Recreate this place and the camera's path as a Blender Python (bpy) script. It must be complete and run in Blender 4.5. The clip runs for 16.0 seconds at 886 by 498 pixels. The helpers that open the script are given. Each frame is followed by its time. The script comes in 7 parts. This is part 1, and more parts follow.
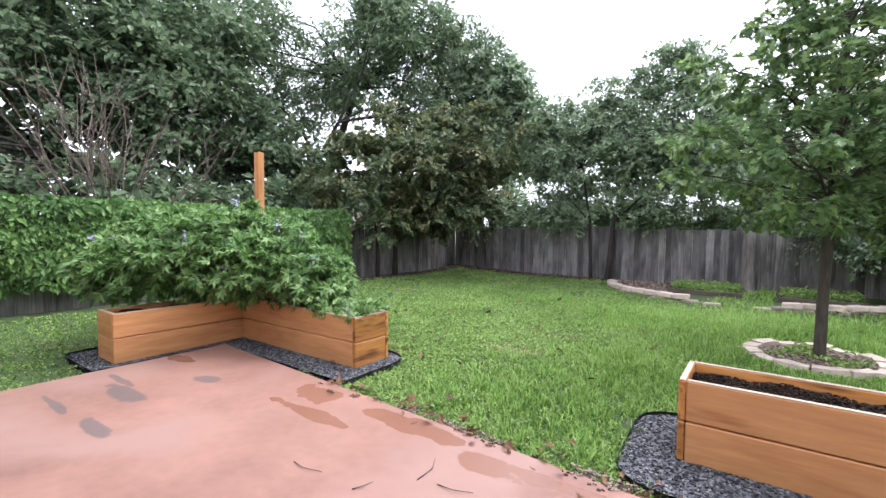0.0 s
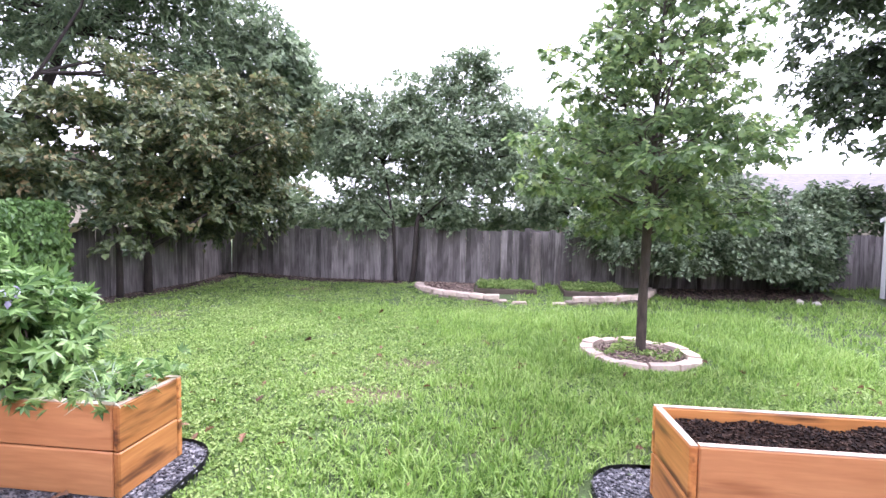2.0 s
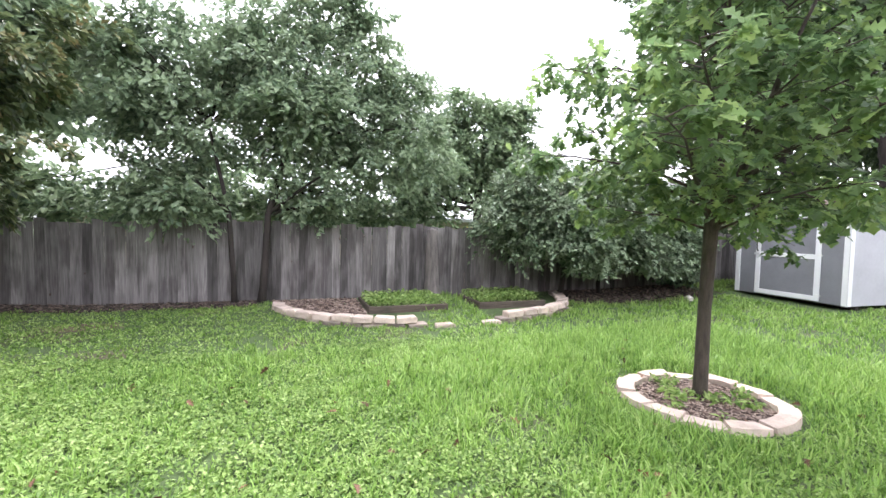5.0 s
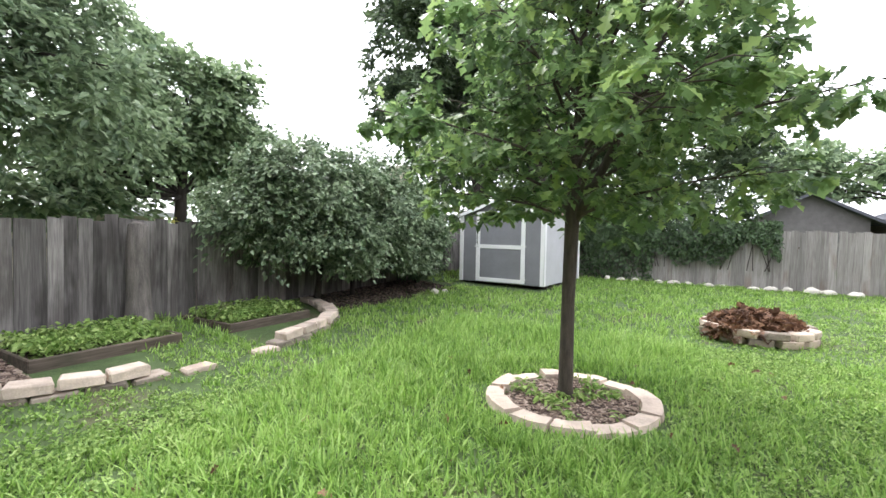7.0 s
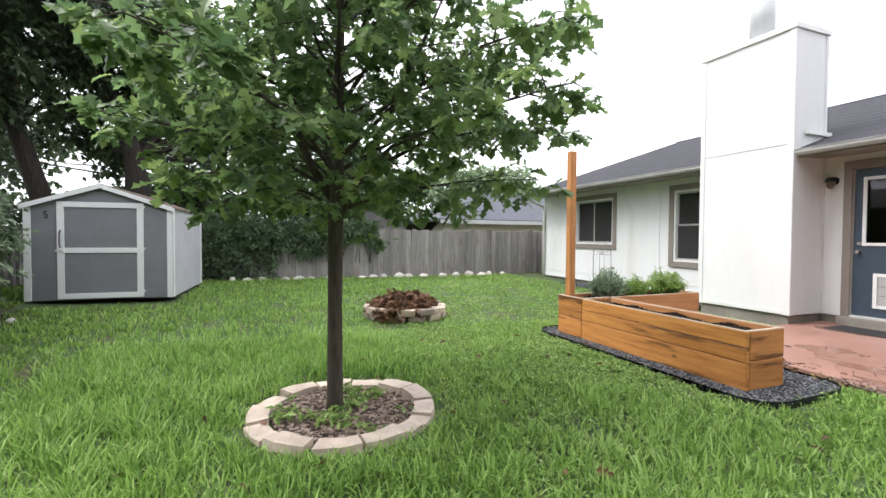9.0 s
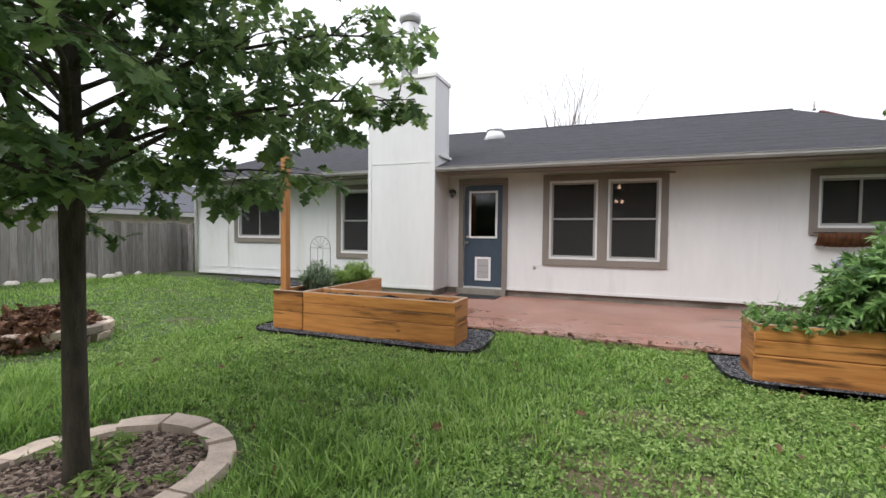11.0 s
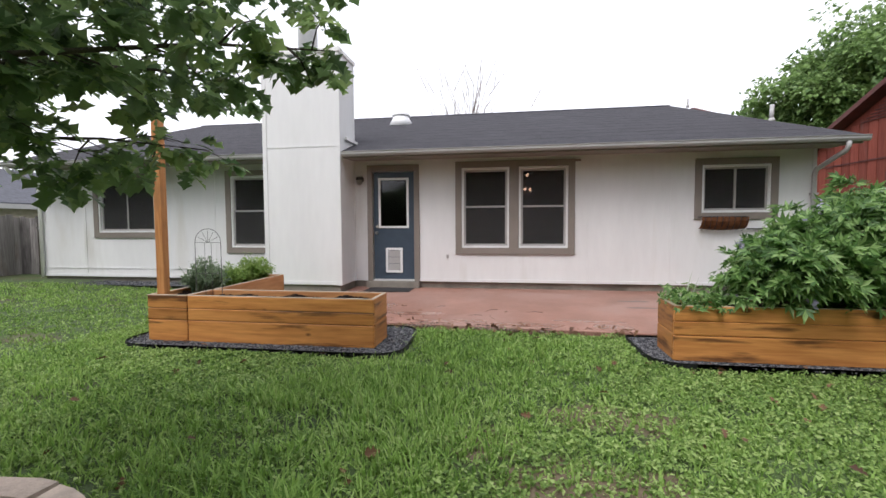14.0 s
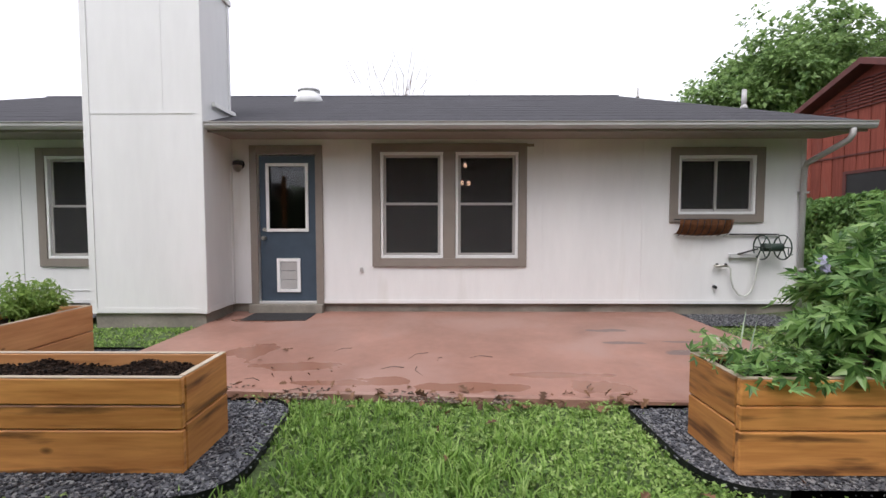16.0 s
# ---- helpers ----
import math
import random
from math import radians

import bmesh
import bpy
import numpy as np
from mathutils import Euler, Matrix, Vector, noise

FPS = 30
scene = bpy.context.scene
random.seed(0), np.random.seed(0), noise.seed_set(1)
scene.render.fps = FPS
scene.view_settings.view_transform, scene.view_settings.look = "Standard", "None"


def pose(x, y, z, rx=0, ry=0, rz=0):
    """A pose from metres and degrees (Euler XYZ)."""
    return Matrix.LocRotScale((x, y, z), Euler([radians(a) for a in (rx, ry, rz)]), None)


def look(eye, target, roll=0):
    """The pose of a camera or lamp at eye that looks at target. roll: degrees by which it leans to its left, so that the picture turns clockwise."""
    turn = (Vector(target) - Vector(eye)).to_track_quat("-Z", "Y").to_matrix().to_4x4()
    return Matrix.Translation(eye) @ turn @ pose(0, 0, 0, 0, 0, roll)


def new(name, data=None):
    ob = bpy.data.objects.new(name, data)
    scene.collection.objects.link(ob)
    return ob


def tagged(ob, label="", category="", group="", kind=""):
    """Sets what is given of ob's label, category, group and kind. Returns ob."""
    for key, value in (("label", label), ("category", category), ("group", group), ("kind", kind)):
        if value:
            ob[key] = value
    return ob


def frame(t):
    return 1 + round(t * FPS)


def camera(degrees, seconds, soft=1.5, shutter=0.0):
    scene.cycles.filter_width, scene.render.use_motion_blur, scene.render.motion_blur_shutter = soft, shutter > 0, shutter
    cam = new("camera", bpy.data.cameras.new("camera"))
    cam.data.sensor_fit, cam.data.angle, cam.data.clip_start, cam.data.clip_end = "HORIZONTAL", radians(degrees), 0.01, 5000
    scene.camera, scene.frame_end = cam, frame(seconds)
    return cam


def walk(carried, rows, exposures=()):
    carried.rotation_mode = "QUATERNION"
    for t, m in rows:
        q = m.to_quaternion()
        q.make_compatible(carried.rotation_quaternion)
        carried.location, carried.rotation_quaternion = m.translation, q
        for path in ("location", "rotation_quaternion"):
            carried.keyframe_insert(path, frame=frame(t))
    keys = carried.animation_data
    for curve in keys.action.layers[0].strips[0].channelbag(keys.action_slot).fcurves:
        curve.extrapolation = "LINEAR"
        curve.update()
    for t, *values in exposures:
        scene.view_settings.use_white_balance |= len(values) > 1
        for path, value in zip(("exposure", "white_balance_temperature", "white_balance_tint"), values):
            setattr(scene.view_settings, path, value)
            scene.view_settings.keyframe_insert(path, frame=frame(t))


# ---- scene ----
cam = camera(89.5, 16.0)
PATH = [
    (0, (0.292, 0.837, 1.656), (-0.874, 2.459, 1.553), 0.6),
    (0.5, (0.007, 1.007, 1.647), (-0.972, 2.748, 1.548), 0.6),
    (1, (-0.307, 1.181, 1.663), (-0.95, 3.073, 1.57), 0.9),
    (1.5, (-0.644, 1.423, 1.684), (-1.028, 3.383, 1.582), 0.9),
    (2, (-0.972, 1.751, 1.709), (-1.196, 3.736, 1.608), 0.9),
    (2.5, (-1.279, 2.181, 1.669), (-1.277, 4.178, 1.574), 1.2),
    (3, (-1.532, 2.73, 1.66), (-1.494, 4.727, 1.561), 1.1),
    (3.2, (-1.635, 2.895, 1.662), (-1.595, 4.892, 1.556), 0.8),
    (5.5, (-2.784, 5.021, 1.633), (-1.783, 6.75, 1.545), 1.5),
    (6, (-2.86, 5.498, 1.59), (-1.539, 6.997, 1.515), 1.3),
    (6.5, (-2.87, 5.981, 1.571), (-1.343, 7.269, 1.492), 0.9),
    (7, (-2.844, 6.458, 1.552), (-1.118, 7.465, 1.478), 1.1),
    (7.5, (-2.781, 6.899, 1.523), (-0.893, 7.554, 1.451), 0.8),
    (8, (-2.701, 7.308, 1.549), (-0.723, 7.591, 1.477), 0.6),
    (8.5, (-2.648, 7.658, 1.527), (-0.661, 7.432, 1.466), 0.5),
    (9, (-2.537, 7.883, 1.506), (-0.677, 7.149, 1.454), 0.4),
    (9.5, (-2.334, 8.158, 1.511), (-0.664, 7.06, 1.455), 0.5),
    (10, (-2.123, 8.417, 1.521), (-0.689, 7.024, 1.459), 0.5),
    (12.3, (-1.465, 9.189, 1.485), (-1.365, 7.193, 1.414), 0.2),
    (12.5, (-1.441, 9.209, 1.48), (-1.339, 7.213, 1.406), -0.0),
    (13, (-1.406, 9.146, 1.461), (-1.301, 7.15, 1.371), -0.1),
    (13.5, (-1.443, 8.859, 1.454), (-1.269, 6.869, 1.347), -0.4),
    (14, (-1.455, 8.466, 1.492), (-1.142, 6.494, 1.383), -0.3),
    (14.5, (-1.44, 8.022, 1.523), (-1.075, 6.058, 1.412), -0.4),
    (15, (-1.454, 7.505, 1.511), (-1.271, 5.517, 1.395), -0.3),
    (15.5, (-1.427, 6.983, 1.516), (-1.362, 4.987, 1.403), 0.0),
    (16, (-1.412, 6.439, 1.519), (-1.398, 4.442, 1.413), -0.0),
]
EXPOSURE = [(0.0, 1.30, 6100, 14), (1.0, 1.55, 6000, 18), (2.5, 2.02, 5950, 34), (3.0, 1.96, 6200, 34), (5.5, 1.80, 6400, 12), (6.0, 1.65, 6500, 10), (7.0, 1.58, 6500, 10), (8.0, 1.55, 6500, 10), (8.5, 1.42, 6500, 10), (9.0, 1.10, 6500, 10), (10.0, 0.65, 6500, 10), (12.5, 0.42, 6500, 11), (16.0, 0.48, 6500, 13)]
walk(cam, [(t, look(eye, target, roll)) for t, eye, target, roll in PATH], EXPOSURE)

# ---- world, sun ----
world = bpy.data.worlds.new("overcast_sky")
scene.world = world
world.use_nodes = True
wn, wl = world.node_tree.nodes, world.node_tree.links
wn.clear()
SUN_EL, SUN_AZ = 55.0, 25.0
sky = wn.new("ShaderNodeTexSky")
sky.sky_type, sky.sun_disc = "NISHITA", False
sky.sun_elevation, sky.sun_rotation = radians(SUN_EL), radians(SUN_AZ)
sky.air_density, sky.dust_density, sky.ozone_density = 1.0, 4.0, 1.0
grey = wn.new("ShaderNodeHueSaturation")
grey.inputs["Saturation"].default_value = 0.10
cloud = wn.new("ShaderNodeMix")
cloud.data_type = "RGBA"
cloud.inputs[0].default_value = 0.7
cloud.inputs[7].default_value = (8.3, 8.5, 9.3, 1)
bg = wn.new("ShaderNodeBackground")
bg.inputs["Strength"].default_value = 0.15
wo = wn.new("ShaderNodeOutputWorld")
wl.new(sky.outputs[0], grey.inputs["Color"])
wl.new(grey.outputs[0], cloud.inputs[6])
wl.new(cloud.outputs[2], bg.inputs["Color"])
wl.new(bg.outputs[0], wo.inputs[0])

sun_data = bpy.data.lights.new("sun", "SUN")
sun_data.energy, sun_data.angle, sun_data.color = 1.2, radians(30), (1.0, 0.985, 0.96)
sun = new("sun", sun_data)
az, el = radians(SUN_AZ), radians(SUN_EL)
sun_from = Vector((math.sin(az) * math.cos(el), math.cos(az) * math.cos(el), math.sin(el))) * 40
sun.matrix_world = look(sun_from, (0, 0, 0))


# ---- small tools ----
def rng(seed):
    return np.random.default_rng(seed)


def part(name, bm, material, parent=None, label=""):
    """One mesh object out of a bmesh, under a thing or a part."""
    me = bpy.data.meshes.new(name)
    bm.normal_update()
    bm.to_mesh(me)
    bm.free()
    if material:
        me.materials.append(material)
    ob = new(name, me)
    if parent:
        ob.parent = parent
    if label:
        ob["label"] = label
    return ob


def piece(name, me, parent, m):
    """A further object on shared mesh data."""
    ob = new(name, me)
    ob.parent = parent
    ob.matrix_local = m
    return ob


def thing(name, label, category, group="", kind="", at=(0, 0, 0), rz=0):
    ob = new(name)
    ob.empty_display_size = 0.1
    ob.matrix_world = pose(*at, 0, 0, rz)
    return tagged(ob, label, category, group, kind)


def add_box(bm, x0, x1, y0, y1, z0, z1, bevel=0.0):
    vs = [bm.verts.new((x, y, z)) for z in (z0, z1) for y in (y0, y1) for x in (x0, x1)]
    quads = ((0, 2, 3, 1), (4, 5, 7, 6), (0, 1, 5, 4), (2, 6, 7, 3), (0, 4, 6, 2), (1, 3, 7, 5))
    fs = [bm.faces.new([vs[i] for i in q]) for q in quads]
    if bevel:
        es = list({e for f in fs for e in f.edges})
        bmesh.ops.bevel(bm, geom=es, offset=bevel, segments=1, affect="EDGES")
    return vs


def box(x0, x1, y0, y1, z0, z1, bevel=0.0):
    bm = bmesh.new()
    add_box(bm, min(x0, x1), max(x0, x1), min(y0, y1), max(y0, y1), min(z0, z1), max(z0, z1), bevel)
    return bm


def add_tube(bm, pts, radii, sides=8, cap=True):
    pts = [Vector(p) for p in pts]
    rings = []
    for i, p in enumerate(pts):
        d = (pts[min(i + 1, len(pts) - 1)] - pts[max(i - 1, 0)]).normalized()
        u = d.orthogonal().normalized() if i == 0 else (u - d * u.dot(d)).normalized()
        v = d.cross(u)
        r = radii[i] if hasattr(radii, "__len__") else radii
        rings.append([bm.verts.new(p + (u * math.cos(a) + v * math.sin(a)) * r) for a in (2 * math.pi * k / sides for k in range(sides))])
    for a, b in zip(rings, rings[1:]):
        for k in range(sides):
            f = bm.faces.new((a[k], a[(k + 1) % sides], b[(k + 1) % sides], b[k]))
            f.smooth = True
    if cap:
        bm.faces.new(rings[0][::-1])
        bm.faces.new(rings[-1])
    return rings


def tube(pts, radii, sides=8):
    bm = bmesh.new()
    add_tube(bm, pts, radii, sides)
    return bm


def mesh_np(name, verts, faces, material, smooth=False):
    """A mesh from arrays of vertices and of equal-sided faces."""
    me = bpy.data.meshes.new(name)
    n, k = faces.shape
    me.vertices.add(len(verts))
    me.vertices.foreach_set("co", np.ascontiguousarray(verts, dtype=np.float32).ravel())
    me.loops.add(n * k)
    me.loops.foreach_set("vertex_index", np.ascontiguousarray(faces, dtype=np.int32).ravel())
    me.polygons.add(n)
    me.polygons.foreach_set("loop_start", np.arange(0, n * k, k, dtype=np.int32))
    me.polygons.foreach_set("use_smooth", np.full(n, smooth))
    me.update(calc_edges=True)
    me.materials.append(material)
    return me


def wobble(x, y, s=1.0, seed=0.0):
    """A cheap smooth field between about -1 and 1."""
    x, y = np.asarray(x) / s + seed * 7.31, np.asarray(y) / s - seed * 3.77
    return (np.sin(1.3 * x + 1.7 * np.sin(0.7 * y + seed)) + np.sin(1.9 * y + 1.3 * np.sin(1.1 * x)) + 0.7 * np.sin(2.7 * x - 2.1 * y + seed)) / 2.7


def ramp01(a, b, v):
    s = np.clip((np.asarray(v, dtype=float) - a) / (b - a), 0, 1)
    return s * s * (3 - 2 * s)


def lawn_z(x, y):
    """The height of the ground."""
    return 0.235 + 0.11 * ramp01(3, 8, x) + 0.17 * ramp01(-5.2, -7.6, x) * (1 - 0.4 * ramp01(6, 11, y)) + 0.09 * ramp01(10.8, 12.6, y) + 0.012 * wobble(x, y, 1.4) - 0.045 * np.exp(-((x - 0.8) ** 2 + (y - 7.35) ** 2) / 1.6)


# ---- materials ----
def links_of(m):
    return m.node_tree.nodes, m.node_tree.links


def plain(name, color, rough=0.6, metal=0.0, var=0.12, scale=6.0, bump=0.0, bump_scale=40.0, stretch=(1, 1, 1), fine=0.5, spec=0.5, rand=0.0, stain=None, stain_scale=0.8, stain_cut=0.58):
    """A surface with two scales of tone, fine relief and, where given, stains of another colour."""
    m = bpy.data.materials.new(name)
    m.use_nodes = True
    ns, ls = links_of(m)
    b = ns["Principled BSDF"]
    b.inputs["Roughness"].default_value, b.inputs["Metallic"].default_value = rough, metal
    b.inputs["Specular IOR Level"].default_value = spec
    co = ns.new("ShaderNodeTexCoord")
    mp = ns.new("ShaderNodeMapping")
    mp.inputs["Scale"].default_value = stretch
    ls.new(co.outputs["Object"], mp.inputs["Vector"])
    vec = mp.outputs[0]
    info = ns.new("ShaderNodeObjectInfo")
    if rand:
        sh = ns.new("ShaderNodeVectorMath")
        sh.operation = "MULTIPLY_ADD"
        ls.new(info.outputs["Random"], sh.inputs[0])
        sh.inputs[1].default_value = (37, 19, 53)
        ls.new(vec, sh.inputs[2])
        vec = sh.outputs[0]
    n1, n2 = ns.new("ShaderNodeTexNoise"), ns.new("ShaderNodeTexNoise")
    for n, s, d in ((n1, scale, 4), (n2, scale * 9, 3)):
        n.inputs["Scale"].default_value, n.inputs["Detail"].default_value = s, d
        ls.new(vec, n.inputs["Vector"])
    mixn = ns.new("ShaderNodeMix")
    mixn.inputs[0].default_value = fine * 0.6
    ls.new(n1.outputs[0], mixn.inputs[2])
    ls.new(n2.outputs[0], mixn.inputs[3])
    lo = tuple(c * (1 - 2.2 * var) for c in color)
    hi = tuple(min(1, c * (1 + 2.2 * var)) for c in color)
    cr = ns.new("ShaderNodeValToRGB")
    cr.color_ramp.elements[0].color, cr.color_ramp.elements[1].color = (*lo, 1), (*hi, 1)
    cr.color_ramp.elements[0].position, cr.color_ramp.elements[1].position = 0.25, 0.75
    ls.new(mixn.outputs[0], cr.inputs[0])
    out = cr.outputs[0]
    if stain:
        n3 = ns.new("ShaderNodeTexNoise")
        n3.inputs["Scale"].default_value, n3.inputs["Detail"].default_value, n3.inputs["Distortion"].default_value = stain_scale, 6, 0.4
        ls.new(vec, n3.inputs["Vector"])
        r3 = ns.new("ShaderNodeMapRange")
        r3.inputs[1].default_value, r3.inputs[2].default_value = stain_cut, stain_cut + 0.16
        ls.new(n3.outputs[0], r3.inputs[0])
        mx = ns.new("ShaderNodeMix")
        mx.data_type = "RGBA"
        ls.new(r3.outputs[0], mx.inputs[0])
        ls.new(out, mx.inputs[6])
        mx.inputs[7].default_value = (*stain, 1)
        out = mx.outputs[2]
    if rand:
        hs = ns.new("ShaderNodeHueSaturation")
        mr = ns.new("ShaderNodeMapRange")
        mr.inputs[3].default_value, mr.inputs[4].default_value = 1 - rand, 1 + rand
        ls.new(info.outputs["Random"], mr.inputs[0])
        ls.new(mr.outputs[0], hs.inputs["Value"])
        ls.new(out, hs.inputs["Color"])
        out = hs.outputs[0]
    ls.new(out, b.inputs["Base Color"])
    if bump:
        nb = ns.new("ShaderNodeTexNoise")
        nb.inputs["Scale"].default_value, nb.inputs["Detail"].default_value = bump_scale, 5
        ls.new(vec, nb.inputs["Vector"])
        bp = ns.new("ShaderNodeBump")
        bp.inputs["Strength"].default_value, bp.inputs["Distance"].default_value = bump, 0.01
        ls.new(nb.outputs[0], bp.inputs["Height"])
        ls.new(bp.outputs[0], b.inputs["Normal"])
    return m


def wood(name, dark, light, grain=(0.6, 9, 9), rough=0.6, rand=0.15, knots=True, stain=(0.05, 0.03, 0.02), knot_cut=0.075, stain_cut=0.62, edge=0.14, most=0.55, streak=None):
    """Sawn boards with the grain along their own x, knots and water marks."""
    m = bpy.data.materials.new(name)
    m.use_nodes = True
    ns, ls = links_of(m)
    b = ns["Principled BSDF"]
    b.inputs["Roughness"].default_value = rough
    b.inputs["Specular IOR Level"].default_value = 0.3
    co, info = ns.new("ShaderNodeTexCoord"), ns.new("ShaderNodeObjectInfo")
    sh = ns.new("ShaderNodeVectorMath")
    sh.operation = "MULTIPLY_ADD"
    ls.new(info.outputs["Random"], sh.inputs[0])
    sh.inputs[1].default_value = (31, 17, 43)
    ls.new(co.outputs["Object"], sh.inputs[2])
    mp = ns.new("ShaderNodeMapping")
    mp.inputs["Scale"].default_value = grain
    ls.new(sh.outputs[0], mp.inputs["Vector"])
    n1, n2, n3 = (ns.new("ShaderNodeTexNoise") for _ in range(3))
    for n, s, d, w in ((n1, 2.0, 5, 1.2), (n2, 9.0, 3, 0.3)):
        n.inputs["Scale"].default_value, n.inputs["Detail"].default_value, n.inputs["Distortion"].default_value = s, d, w
        ls.new(mp.outputs[0], n.inputs["Vector"])
    av = ns.new("ShaderNodeMix")
    av.inputs[0].default_value = 0.4
    ls.new(n1.outputs[0], av.inputs[2])
    ls.new(n2.outputs[0], av.inputs[3])
    cr = ns.new("ShaderNodeValToRGB")
    cr.color_ramp.elements[0].color, cr.color_ramp.elements[1].color = (*dark, 1), (*light, 1)
    cr.color_ramp.elements[0].position, cr.color_ramp.elements[1].position = 0.3, 0.66
    ls.new(av.outputs[0], cr.inputs[0])
    out = cr.outputs[0]
    n3.inputs["Scale"].default_value, n3.inputs["Detail"].default_value = 2.2, 5
    mp3 = ns.new("ShaderNodeMapping")
    mp3.inputs["Scale"].default_value = streak or tuple(0.6 if g < 2 else 1.6 for g in grain)
    ls.new(sh.outputs[0], mp3.inputs["Vector"])
    ls.new(mp3.outputs[0], n3.inputs["Vector"])
    fades = [(n3, stain_cut, stain_cut + edge, most, stain)]
    if knots:
        vo = ns.new("ShaderNodeTexVoronoi")
        vo.inputs["Scale"].default_value = 2.3
        mpk = ns.new("ShaderNodeMapping")
        mpk.inputs["Scale"].default_value = tuple(0.8 if g < 2 else 1.5 for g in grain)
        ls.new(sh.outputs[0], mpk.inputs["Vector"])
        ls.new(mpk.outputs[0], vo.inputs["Vector"])
        fades.append((vo, knot_cut, knot_cut * 0.55, 0.85, (0.06, 0.025, 0.012)))
    for node, a, z, most, c in fades:
        r = ns.new("ShaderNodeMapRange")
        r.inputs[1].default_value, r.inputs[2].default_value, r.inputs[4].default_value = a, z, most
        ls.new(node.outputs[0], r.inputs[0])
        mx = ns.new("ShaderNodeMix")
        mx.data_type = "RGBA"
        ls.new(r.outputs[0], mx.inputs[0])
        ls.new(out, mx.inputs[6])
        mx.inputs[7].default_value = (*c, 1)
        out = mx.outputs[2]
    hs, mr = ns.new("ShaderNodeHueSaturation"), ns.new("ShaderNodeMapRange")
    mr.inputs[3].default_value, mr.inputs[4].default_value = 1 - rand, 1 + rand
    ls.new(info.outputs["Random"], mr.inputs[0])
    ls.new(mr.outputs[0], hs.inputs["Value"])
    ls.new(out, hs.inputs["Color"])
    ls.new(hs.outputs[0], b.inputs["Base Color"])
    bp = ns.new("ShaderNodeBump")
    bp.inputs["Strength"].default_value, bp.inputs["Distance"].default_value = 0.35, 0.004
    ls.new(n2.outputs[0], bp.inputs["Height"])
    ls.new(bp.outputs[0], b.inputs["Normal"])
    return m


def leafy(name, dark, light, tip=None, glow=0.35, rough=0.45, patch=0.5):
    """Leaves or blades: each island its own tone, patches of tone over the whole, light through the blade."""
    m = bpy.data.materials.new(name)
    m.use_nodes = True
    ns, ls = links_of(m)
    b = ns["Principled BSDF"]
    b.inputs["Roughness"].default_value = rough
    b.inputs["Specular IOR Level"].default_value = 0.35
    geo, co = ns.new("ShaderNodeNewGeometry"), ns.new("ShaderNodeTexCoord")
    n1 = ns.new("ShaderNodeTexNoise")
    n1.inputs["Scale"].default_value, n1.inputs["Detail"].default_value = 1.1, 3
    ls.new(co.outputs["Object"], n1.inputs["Vector"])
    av = ns.new("ShaderNodeMix")
    av.inputs[0].default_value = patch
    ls.new(geo.outputs["Random Per Island"], av.inputs[2])
    ls.new(n1.outputs[0], av.inputs[3])
    cr = ns.new("ShaderNodeValToRGB")
    e = cr.color_ramp.elements
    e[0].color, e[1].color = (*dark, 1), (*light, 1)
    e[0].position, e[1].position = 0.24, 0.62
    if tip:
        t = e.new(0.76)
        t.color = (*tip, 1)
    ls.new(av.outputs[0], cr.inputs[0])
    ls.new(cr.outputs[0], b.inputs["Base Color"])
    tr, mix, out = ns.new("ShaderNodeBsdfTranslucent"), ns.new("ShaderNodeMixShader"), ns["Material Output"]
    ls.new(cr.outputs[0], tr.inputs["Color"])
    mix.inputs[0].default_value = glow
    ls.new(b.outputs[0], mix.inputs[1])
    ls.new(tr.outputs[0], mix.inputs[2])
    ls.new(mix.outputs[0], out.inputs[0])
    return m


def glass(name, tint, rough=0.0):
    m = bpy.data.materials.new(name)
    m.use_nodes = True
    b = m.node_tree.nodes["Principled BSDF"]
    b.inputs["Base Color"].default_value = (*tint, 1)
    b.inputs["Transmission Weight"].default_value, b.inputs["Roughness"].default_value, b.inputs["IOR"].default_value = 1.0, rough, 1.45
    return m


M_WALL = plain("white_painted_siding", (0.74, 0.735, 0.735), 0.65, var=0.035, scale=1.2, bump=0.12, bump_scale=60, stretch=(1, 1, 0.22), stain=(0.62, 0.60, 0.565), stain_scale=1.6, stain_cut=0.60)
# near-black: the dimness of the unlit rooms is put into the colour
M_WALL_IN = plain("dimmed_interior_paint", (0.085, 0.08, 0.078), 0.8, var=0.04)
M_TRIM = plain("taupe_painted_trim", (0.235, 0.20, 0.175), 0.55, var=0.05, scale=4, bump=0.08)
M_WHITE = plain("white_vinyl", (0.80, 0.80, 0.80), 0.4, var=0.02)
M_WHITE_TRIM = plain("white_trim_paint", (0.78, 0.77, 0.75), 0.55, var=0.04, scale=3, stain=(0.5, 0.46, 0.4), stain_cut=0.66)
M_SASH = plain("grey_sash", (0.38, 0.36, 0.35), 0.45, var=0.03)
M_DOOR = plain("slate_blue_door_paint", (0.046, 0.069, 0.098), 0.45, var=0.06, bump=0.04)
M_FOUND = plain("stained_concrete", (0.24, 0.215, 0.185), 0.9, var=0.15, scale=3, bump=0.3, stain=(0.10, 0.09, 0.07), stain_cut=0.55)
# the eave's shadow is put into this colour, darkening soffit and fascia
M_SOFFIT = plain("shadowed_soffit_paint", (0.27, 0.245, 0.215), 0.7, var=0.05, stain=(0.20, 0.175, 0.14), stain_cut=0.6)
M_GUTTER = plain("gutter_metal_paint", (0.42, 0.41, 0.405), 0.4, var=0.06, scale=2)
